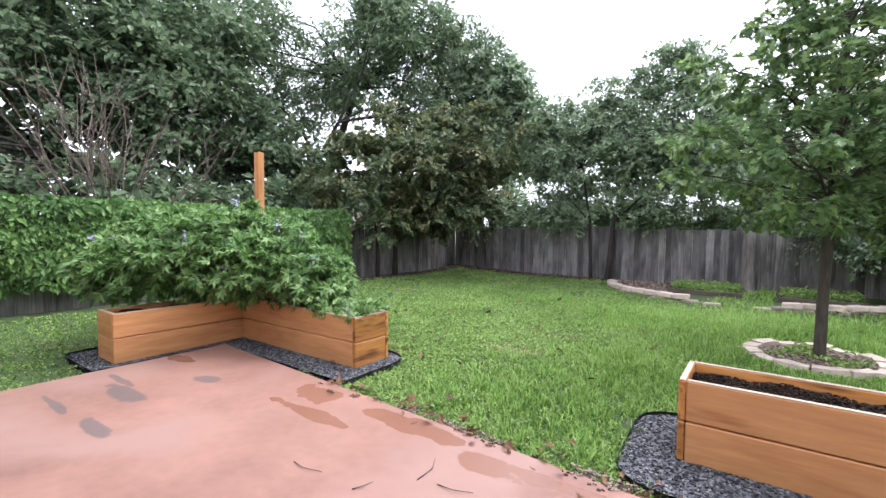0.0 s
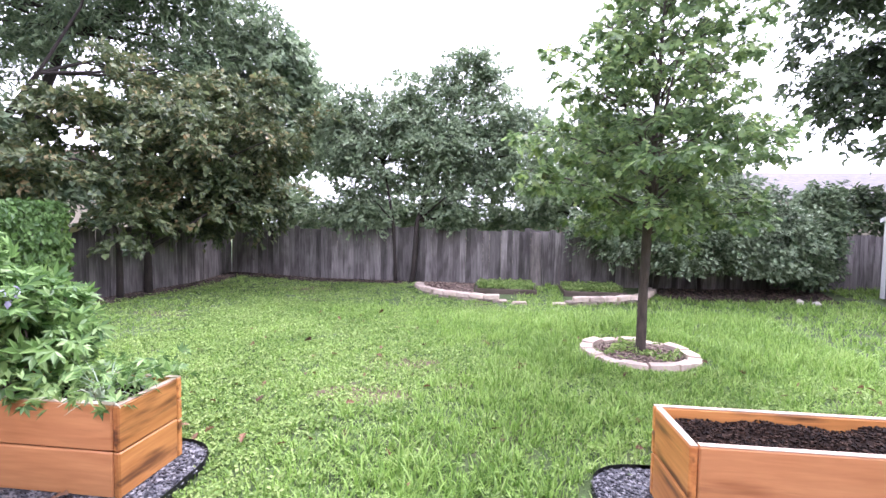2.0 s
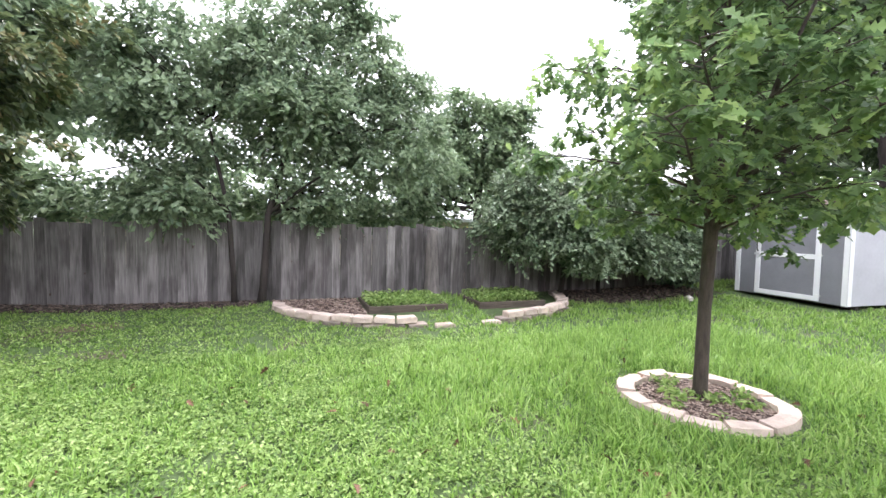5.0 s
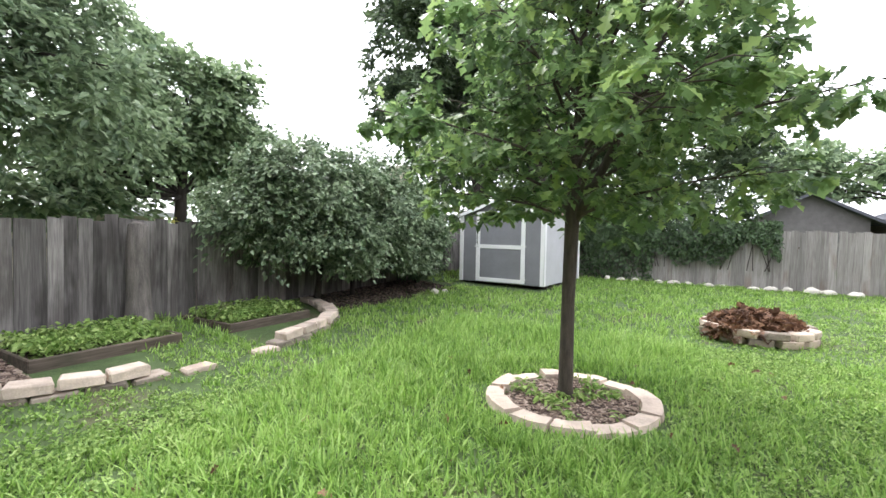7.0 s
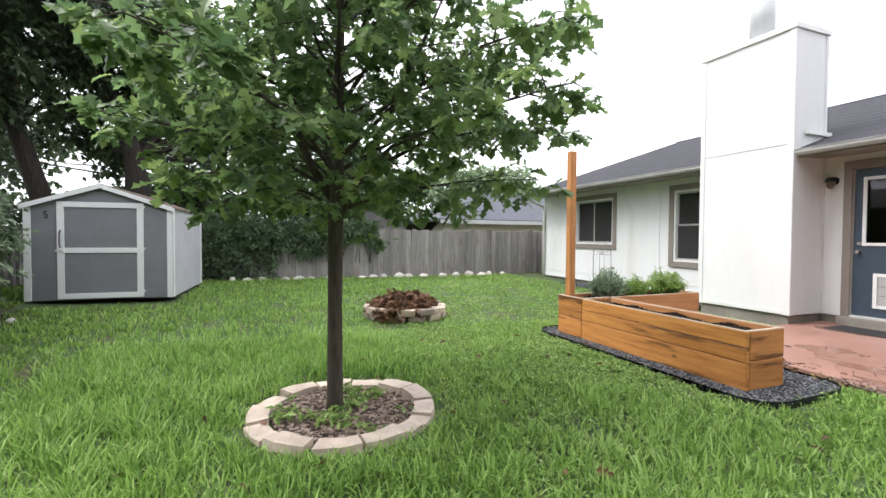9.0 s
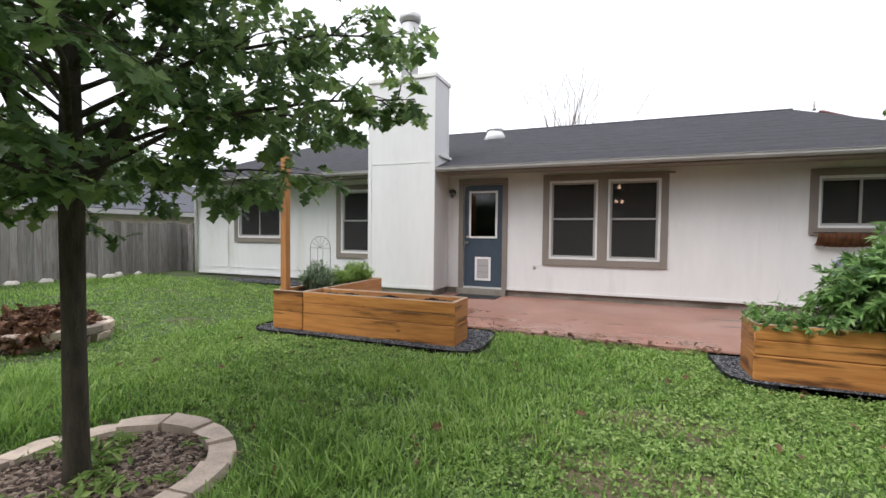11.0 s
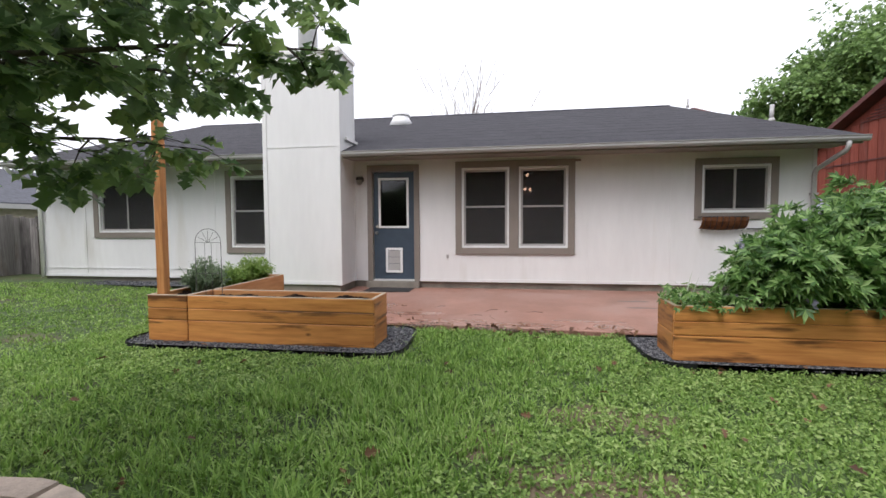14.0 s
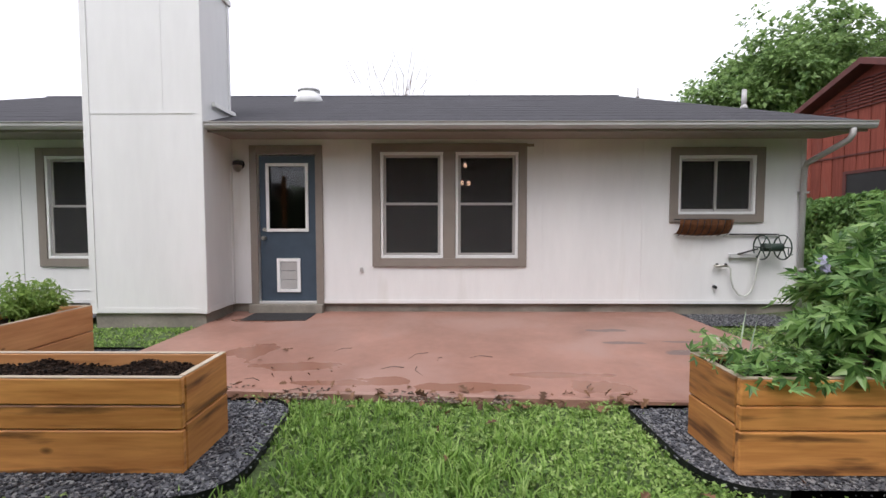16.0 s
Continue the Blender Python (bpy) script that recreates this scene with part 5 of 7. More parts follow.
TREES = (
    # evergreen with bronze tips at the fence corner
    ("evergreen_tree", "dense evergreen with dark leaves and bronze new tips", [([(-8.3, 11.0, 0.3), (-8.2, 10.9, 1.8), (-8.0, 10.8, 3.6)], [0.16, 0.13, 0.05]), ([(-7.46, 9.5, 0.3), (-7.50, 9.55, 1.2), (-7.7, 9.9, 2.4)], [0.08, 0.06, 0.03]), ([(-7.46, 8.85, 0.3), (-7.50, 8.9, 1.2), (-7.8, 9.0, 2.2)], [0.06, 0.045, 0.02])],
     [((-7.8, 10.6, 3.5), (2.3, 2.2, 1.75)), ((-6.6, 11.2, 2.9), (1.7, 1.6, 1.3)), ((-8.2, 8.8, 2.9), (1.5, 1.6, 1.3)), ((-6.0, 11.6, 3.9), (1.4, 1.3, 1.1)), ((-7.2, 10.4, 2.2), (1.5, 1.5, 0.9)), ((-7.1, 10.8, 1.85), (0.8, 1.1, 0.55)), ((-6.5, 12.1, 1.95), (0.9, 0.6, 0.5)), ((-7.3, 9.0, 1.8), (0.6, 0.9, 0.65))], 460, 128, 0.118, OVAL, L_PHOT, M_BARK_DARK, 21, 0.165, 16, 0.05, 1.15, 0.5),
    # light elm leaning over the back fence
    ("elm_tree", "light green elm with fine drooping twigs over the fence", [([(-2.96, 12.52, 0.22), (-2.92, 12.55, 0.6), (-2.85, 12.62, 1.8), (-2.5, 13.1, 3.2), (-2.1, 13.3, 4.9)], [0.085, 0.062, 0.055, 0.045, 0.02]), ([(-3.36, 12.55, 0.22), (-3.38, 12.56, 0.8), (-3.45, 12.62, 1.8), (-3.8, 13.0, 3.3)], [0.055, 0.042, 0.038, 0.02])],
     [((-2.4, 13.2, 4.0), (2.0, 1.6, 1.7)), ((-3.9, 13.2, 3.3), (1.5, 1.4, 1.3)), ((-1.0, 13.3, 3.2), (1.4, 1.3, 1.3)), ((-4.3, 12.7, 2.1), (1.0, 0.9, 0.7)), ((-2.2, 12.7, 2.2), (1.1, 0.9, 0.7)), ((-1.7, 13.3, 5.5), (0.9, 0.9, 0.9)), ((-3.2, 13.3, 5.2), (0.6, 0.6, 0.7)), ((-0.3, 13.4, 3.2), (1.2, 1.0, 1.2)), ((-4.9, 13.2, 3.8), (1.0, 0.9, 1.0)), ((-0.2, 13.6, 4.3), (0.8, 0.9, 0.9)), ((-4.5, 13.3, 4.7), (1.0, 0.9, 0.8)), ((-1.0, 13.4, 4.9), (0.9, 0.9, 0.9))], 960, 62, 0.108, OVAL, L_ELM, M_BARK_DARK, 22, 0.20, 46, 0.04, 1.35, 0.4),
    ("elm_tree", "mid-green tree standing behind the back fence", [([(2.4, 15.8, 0.3), (2.4, 15.8, 2.2), (2.5, 15.7, 4.0)], [0.14, 0.11, 0.04])],
     [((2.4, 15.8, 3.9), (1.5, 1.5, 1.4)), ((0.9, 15.6, 3.0), (1.3, 1.3, 1.1)), ((-5.8, 14.6, 1.9), (2.2, 0.8, 0.9)), ((-0.4, 15.0, 1.8), (1.6, 0.8, 0.6)), ((-3.2, 15.2, 1.9), (2.0, 0.8, 0.8)), ((3.5, 15.8, 3.2), (1.3, 1.2, 0.9))], 700, 58, 0.145, OVAL, L_MID, M_BARK_DARK, 23, 0.24, 16, 0.04, 1.5, 0.45),
    # broad bush before the back fence
    ("viburnum_bush", "broad silvery-green bush overhanging the back fence", [([(2.6, 12.1, 0.3), (2.7, 12.1, 1.0), (2.9, 12.0, 2.0)], [0.06, 0.05, 0.02]), ([(3.6, 12.2, 0.3), (3.5, 12.1, 1.1), (3.6, 11.9, 2.0)], [0.05, 0.04, 0.02])],
     [((2.5, 12.0, 2.15), (1.45, 1.0, 0.95)), ((3.9, 12.0, 2.0), (1.45, 1.0, 0.95)), ((1.6, 12.2, 1.8), (1.0, 0.8, 0.75)), ((4.7, 11.7, 1.5), (0.9, 0.8, 0.8)), ((3.2, 11.6, 1.4), (1.5, 0.7, 0.6)), ((5.4, 12.2, 1.6), (0.7, 0.7, 0.9))], 760, 84, 0.088, OVAL, L_BUSH, M_BARK_DARK, 24, 0.2, 26, 0.025, 0.75, 0.55),
    ("fence_bush", "dark green leafy bush standing at the fence beside the shed", [([(5.85, 12.25, 0.3), (5.85, 12.2, 1.0), (5.8, 12.15, 1.8)], [0.05, 0.04, 0.015])],
     [((5.80, 12.15, 1.75), (0.62, 0.55, 0.75)), ((5.65, 12.05, 1.05), (0.60, 0.50, 0.55)), ((6.0, 12.3, 2.35), (0.45, 0.45, 0.40))], 190, 70, 0.095, OVAL, L_PECAN, M_BARK_DARK, 34, 0.17, 12, 0.02, 0.5, 0.45),
    # dark live oaks beyond the shed
    ("live_oak_tree", "tall dark live oak with leaning trunks behind the shed", [([(10.9, 12.6, 0.3), (10.7, 12.7, 2.0), (10.3, 13.1, 4.0), (10.0, 13.2, 6.5), (9.8, 13.0, 8.0)], [0.26, 0.22, 0.18, 0.12, 0.04]), ([(11.1, 10.9, 0.3), (11.0, 10.9, 2.2), (10.9, 11.0, 3.5), (11.3, 11.8, 6.0)], [0.34, 0.30, 0.22, 0.06])],
     [((8.3, 13.3, 6.6), (2.7, 2.0, 2.2)), ((7.0, 13.6, 8.0), (2.0, 1.6, 1.6)), ((12.4, 13.4, 7.6), (2.6, 2.4, 2.4)), ((10.6, 12.0, 6.6), (2.6, 2.3, 2.3)), ((7.4, 13.6, 5.0), (1.6, 1.5, 1.3)), ((11.6, 9.8, 5.9), (2.2, 2.2, 2.1)), ((12.2, 11.6, 4.4), (2.0, 2.4, 1.6)), ((9.4, 13.8, 4.2), (1.4, 1.2, 1.2)), ((11.8, 8.2, 4.4), (1.5, 1.5, 1.5)), ((12.6, 6.0, 5.8), (1.6, 1.6, 1.6)), ((12.4, 5.6, 4.0), (1.1, 1.3, 1.0))], 960, 56, 0.19, OVAL, L_DARK, M_BARK_DARK, 25, 0.27, 60, 0.06, 2.2, 0.35),
    ("hedge_tree", "dark green undergrowth behind the shed and fence", [([(11.6, 9.4, 0.3), (11.6, 9.4, 1.5)], [0.08, 0.04])],
     [((11.5, 8.4, 2.0), (0.9, 1.6, 1.0)), ((11.9, 10.4, 2.0), (1.2, 1.6, 1.5)), ((10.9, 13.4, 1.6), (1.4, 1.0, 1.2)), ((7.3, 13.7, 1.8), (1.8, 0.7, 1.1)), ((11.7, 6.4, 2.2), (0.7, 1.2, 0.8))], 480, 44, 0.16, OVAL, L_DARK, M_BARK_DARK, 26, 0.26, 8, 0.03, 0.35, 0.5),
    # tall trees beyond the west fence
    ("pecan_tree", "tall spreading tree with dark limbs beyond the ivy fence", [([(-15.5, 13.5, 0.3), (-15.3, 13.5, 2.6), (-14.6, 13.6, 4.6), (-13.4, 13.8, 7.2)], [0.30, 0.26, 0.20, 0.06]), ([(-15.4, 13.5, 2.2), (-17.0, 13.0, 4.2), (-19.0, 12.5, 5.4)], [0.2, 0.15, 0.05]), ([(-15.3, 13.5, 2.6), (-14.0, 12.2, 4.0), (-11.8, 11.4, 5.2)], [0.17, 0.12, 0.05])],
     [((-13.2, 14.0, 8.4), (3.4, 3.0, 2.8)), ((-10.6, 13.0, 9.2), (2.4, 2.2, 2.2)), ((-20.5, 8.0, 7.0), (3.4, 3.2, 3.0)), ((-15.0, 10.0, 9.0), (3.0, 3.0, 2.4)), ((-16.5, 13.0, 7.4), (3.4, 3.0, 2.6)), ((-11.0, 14.6, 6.4), (2.2, 2.2, 2.2)), ((-18.6, 11.5, 5.6), (2.6, 2.6, 2.2)), ((-10.2, 16.0, 8.4), (2.2, 2.2, 2.2))], 1150, 52, 0.24, LANCE, L_PECAN, M_BARK_DARK, 27, 0.38, 60, 0.08, 3.0, 0.3),
    ("pecan_tree", "leafy tree beyond the fence corner", [([(-9.5, 17.0, 0.3), (-9.4, 17.0, 3.0), (-9.0, 17.0, 6.0)], [0.22, 0.18, 0.06])],
     [((-9.2, 17.0, 6.6), (2.4, 2.2, 2.4)), ((-7.6, 17.2, 5.0), (1.9, 1.8, 1.8)), ((-10.5, 16.5, 4.6), (2.0, 1.8, 1.8))], 620, 44, 0.24, OVAL, L_ELM, M_BARK_DARK, 28, 0.34, 24, 0.06, 2.0, 0.4),
    ("cedar_elm_tree", "dark trees and undergrowth beyond the ivy fence", [([(-14.0, 6.0, 0.3), (-13.9, 6.0, 2.5), (-13.6, 6.2, 5.0)], [0.18, 0.15, 0.06])],
     [((-14.0, 4.6, 6.7), (2.4, 2.4, 1.8)), ((-14.0, 7.6, 7.4), (2.4, 2.2, 1.8)), ((-13.5, 6.5, 4.6), (2.6, 2.8, 2.6)), ((-13.0, 9.6, 3.6), (2.2, 2.2, 2.2)), ((-14.5, 3.0, 4.6), (2.6, 2.6, 2.6)), ((-11.4, 5.0, 2.0), (1.8, 2.6, 1.1)), ((-11.5, 1.0, 2.2), (1.6, 2.6, 1.2)), ((-11.0, 8.5, 1.9), (1.6, 2.0, 1.0)), ((-12.5, 11.0, 2.4), (2.2, 1.8, 1.3)), ((-11.0, 13.5, 2.6), (1.8, 1.2, 1.4))], 1400, 48, 0.215, OVAL, L_PECAN, M_BARK_DARK, 29, 0.34, 40, 0.06, 0.8, 0.45),
    # beyond the red house
    ("ash_tree", "bright green leafy tree rising behind the red house", [([(-17.5, -13.5, 0.3), (-17.5, -13.5, 4.0), (-17.3, -13.5, 8.0)], [0.3, 0.25, 0.08])],
     [((-17.0, -13.6, 8.6), (3.4, 3.0, 2.8)), ((-14.4, -14.0, 7.0), (2.4, 2.2, 2.0)), ((-19.5, -13.0, 7.2), (2.8, 2.8, 2.6)), ((-13.4, -14.4, 5.6), (1.6, 1.8, 1.4))], 900, 46, 0.24, OVAL, L_ASH, M_BARK_DARK, 30, 0.42, 30, 0.08, 3.0, 0.4),
    # far trees beyond the neighbours on the east
    ("ash_tree", "round green tree beyond the neighbouring roofs", [([(26, -3.0, 0.3), (26, -3, 3.0), (26, -3, 5.0)], [0.25, 0.2, 0.06])],
     [((26, -3.0, 5.0), (3.2, 3.0, 1.9)), ((24, -6.5, 4.6), (3.0, 3.0, 1.8)), ((27, 2.5, 5.0), (3.0, 3.0, 2.2))], 420, 32, 0.34, OVAL, L_MID, M_BARK_DARK, 31, 0.5, 16, 0.06, 3.5, 0.4),
    ("ash_tree", "dark green tree behind the neighbouring house", [([(24, 8.5, 0.3), (24, 8.5, 3.0), (24, 8.0, 4.6)], [0.25, 0.2, 0.06])],
     [((24, 7.5, 4.6), (2.8, 2.6, 2.0)), ((23, 12, 5.5), (3.5, 3.0, 3.0)), ((17, 17.0, 5.0), (3.6, 3.0, 2.6))], 420, 26, 0.28, OVAL, L_DARK, M_BARK_DARK, 32, 0.5, 16, 0.06, 1.2, 0.4),
    ("ash_tree", "far green trees behind the back neighbour", [([(0, 26, 0.3), (0, 26, 2.0), (0, 26, 3.0)], [0.25, 0.2, 0.06])],
     [((-5, 26, 2.8), (4.0, 2.0, 1.7)), ((3, 26, 2.6), (4.0, 2.0, 1.5)), ((9, 26, 3.0), (4.0, 2.0, 1.6)), ((-13, 24, 4.5), (4.5, 2.0, 3.0))], 420, 26, 0.28, OVAL, L_MID, M_BARK_DARK, 33, 0.5, 10, 0.06, 0.4, 0.3),
)
for nm, lab, trunks, blobs, n, per, leaf, shape, mat_, bark, seed, spread, limbs, lr, fz, hollow in TREES:
    if "bush" not in nm:
        blobs = puffs(blobs, seed + 900, 5)
    tree(nm, lab, "bush" if "bush" in nm else "tree", trunks, blobs, n, per, leaf, shape, mat_, bark, seed, spread, limbs, lr, fz, hollow)


def bare_bush(name, base, height, width, n, seed, label, stray=0.22):
    """A leafless thicket of forking grey twigs."""
    r = rng(seed)
    t = thing(name, label, "bush", at=base)
    for _ in range(n):
        bm = bmesh.new()
        p, d, rad = Vector((r.normal(0, 0.12), r.normal(0, 0.12), 0)), Vector((r.normal(0, 0.5) * width, r.normal(0, 0.5) * width, height)).normalized(), 0.02 * height / 3
        pts, ln = [p], height / 5
        for k in range(5):
            d = (d + Vector(r.normal(0, stray, 3))).normalized()
            pts.append(pts[-1] + d * ln)
            if k > 1:
                e = (d + Vector(r.normal(0, stray * 2.2, 3))).normalized()
                add_tube(bm, [pts[-1], pts[-1] + e * ln * 0.6, pts[-1] + e * ln * 1.1 + Vector((0, 0, 0.1))], [rad * 0.4, rad * 0.25, rad * 0.1], 4, False)
        add_tube(bm, pts, [rad, rad * 0.8, rad * 0.6, rad * 0.45, rad * 0.3, rad * 0.12], 5, False)
        part("branch", bm, M_TWIG, t)


M_SNAG = plain("grey_dead_bark", (0.135, 0.120, 0.110), 0.95, var=0.3, scale=6, bump=0.9, bump_scale=25, stretch=(3, 3, 0.6))
snag = thing("tree_stump", "grey dead tree stump standing against the board fence", "stump", at=(0.02, 12.50, 0.25))
part("stem", tube([(0, -0.05, -0.05), (0, -0.02, 0.12), (0.01, 0, 0.5), (0.0, 0.02, 1.0), (0.02, 0.02, 1.32), (0.03, 0.02, 1.36)], [0.22, 0.155, 0.13, 0.12, 0.11, 0.05], 14), M_SNAG, snag)
bare_bush("bare_shrub", (-10.6, 4.3, 0.4), 3.8, 0.9, 40, 71, "leafless grey-brown shrub beyond the ivy fence")
bare_bush("bare_treetop", (2.0, -24, 0.2), 11.0, 0.16, 22, 72, "leafless treetop far behind the roof", 0.10)
bare_bush("dead_stump_shrub", (0.72, 11.9, 0.33), 0.6, 0.9, 6, 73, "small bare pale-branched shrub in the bed")


# ---- fences ----
def picket_meshes(material, height, seed):
    r, out = rng(seed), []
    for k in range(7):
        w, h = 0.0725 + 0.002 * r.uniform(-1, 1), height + r.uniform(-0.055, 0.03)
        bm = bmesh.new()
        add_box(bm, -w, w, -0.008, 0.008, 0, h)
        for v in bm.verts:
            if v.co.z > h / 2 and k % 3:
                v.co.z -= 0.012 * (k % 3) * (1 if v.co.x > 0 else 0.2)
        me = bpy.data.meshes.new("board")
        bm.normal_update()
        bm.to_mesh(me)
        bm.free()
        me.materials.append(material)
        out.append(me)
    return out


def fence(name, p, q, z0, height, material, label, seed, face=1):
    """Upright weathered boards nailed to rails and posts from p to q."""
    p, q = Vector(p), Vector(q)
    d = q - p
    ang = math.degrees(math.atan2(d.y, d.x))
    t = thing(name, label, "fence", kind="structure", at=(p.x, p.y, z0), rz=ang)
    for z in (0.25, height - 0.35):
        part("rail", box(0, d.length, -face * 0.012 - 0.02 * face, -face * 0.012 - 0.055 * face, z, z + 0.085), material, t)
    x = 0.3
    while x < d.length:
        part("fence_post", box(x - 0.045, x + 0.045, -face * 0.07, -face * 0.155, -0.1, height - 0.05), material, t)
        x += 2.4
    meshes, r = picket_meshes(material, height, seed), rng(seed + 1)
    x = 0.07
    while x < d.length - 0.05:
        piece("board", meshes[r.integers(len(meshes))], t, pose(x, r.uniform(-0.006, 0.006), r.uniform(-0.02, 0.02), 0, r.uniform(-0.7, 0.7), r.uniform(-1.5, 1.5)))
        x += 0.1425
    return t


fence("fence_back", (-7.77, 12.74), (10.3, 12.74), 0.28, 1.38, M_FENCE, "tall weathered grey board fence along the back", 81, -1)
fence("fence_west", (-7.77, 12.70), (-7.77, -4.0), 0.33, 1.30, M_FENCE, "weathered grey board fence under ivy", 83, 1)
fence("fence_east", (10.25, 12.7), (10.25, -0.55), 0.32, 1.42, M_FENCE_PALE, "pale weathered board fence on the side", 85, -1)
fence("fence_gate_side", (10.25, -0.55), (8.74, -0.55), 0.32, 1.42, M_FENCE, "grey board gate between fence and house", 87, -1)
gate = thing("gate", "weathered wooden gate with a diagonal brace", "gate", at=(8.80, -0.53, 0.34))
for x in (0.0, 0.9):
    part("stile", box(x, x + 0.08, 0.012, 0.035, 0, 1.25), M_FENCE, gate)
part("panel", box(0.08, 0.9, 0.004, 0.018, 0.05, 1.22), M_BED_WOOD, gate)
part("brace", tube([(0.08, 0.025, 0.15), (0.9, 0.025, 1.15)], 0.035, 4), M_FENCE, gate)


def ivy(name, x0, x1, y0, y1, z0, z1, n, leaf, material, seed, label, ragged=0.25):
    """A mat of climbing leaves hanging over a fence."""
    r = rng(seed)
    t = thing(name, label, "ivy", at=((x0 + x1) / 2, (y0 + y1) / 2, z0))
    y = r.uniform(y0, y1, n)
    z = z0 + (z1 - z0) * r.beta(1.6, 1.1, n)
    low = z0 + ragged * (0.5 + 0.5 * wobble(y, y * 0.3, 0.35, seed))
    hi = z1 + 0.09 * wobble(y, y * 0.2, 0.5, seed + 3) + 0.05 * wobble(y, y, 0.13, seed + 4)
    keep = (z > low) & (z < hi)
    y, z = y[keep], z[keep]
    bulge = 0.5 + 0.3 * wobble(y, z, 0.32, seed + 1) + 0.2 * wobble(y, z, 0.12, seed + 5)
    mid, hw = (x0 + x1) / 2, (x1 - x0) / 2
    sgn = np.where(r.uniform(0, 1, len(y)) < 0.75, 1.0, -1.0) * (1 if mid < 0 else -1)
    x = mid + sgn * hw * (0.15 + 0.95 * bulge) * np.sqrt(np.clip((hi[keep] - z) / 0.25, 0.05, 1)) * r.uniform(0.8, 1.1, len(y))
    pos = np.stack([x, y, z], -1)
    up = unit(np.stack([sgn * 0.6, 0 * y, 0.85 + 0 * y], -1))
    c = np.array([(x0 + x1) / 2, (y0 + y1) / 2, z0])
    leaves("leaves", pos - c, up, leaf * r.uniform(0.6, 1.2, len(y)), OVAL, material, seed + 2, t, droop=0.7)
    bm = bmesh.new()
    for k in range(26):
        yy = r.uniform(y0, y1)
        sx = (hw + 0.01) * (1 if mid < 0 else -1) * 0.4
        add_tube(bm, [(sx, yy - c[1], 0.02), (sx, yy - c[1] + r.normal(0, 0.15), (z1 - z0) * 0.5), (sx * 0.5, yy - c[1] + r.normal(0, 0.3), (z1 - z0) * 0.92)], [0.012, 0.009, 0.004], 5, False)
    tagged(part("vine", bm, M_BARK_DARK, t), kind="stuff")


ivy("ivy_hedge", -8.02, -7.42, -3.5, 8.0, 0.62, 2.02, 46000, 0.096, L_IVY, 91, "thick green ivy covering the west fence", 0.25)
ivy("ivy_hedge", 9.95, 10.6, 4.9, 10.0, 0.75, 2.0, 11000, 0.10, L_IVY_DARK, 93, "dark ivy hanging over the side fence", 0.75)
ivy("ivy_hedge", 9.98, 10.55, 7.6, 12.4, 0.35, 2.1, 10000, 0.105, L_IVY_DARK, 95, "dark ivy behind the shed", 0.1)

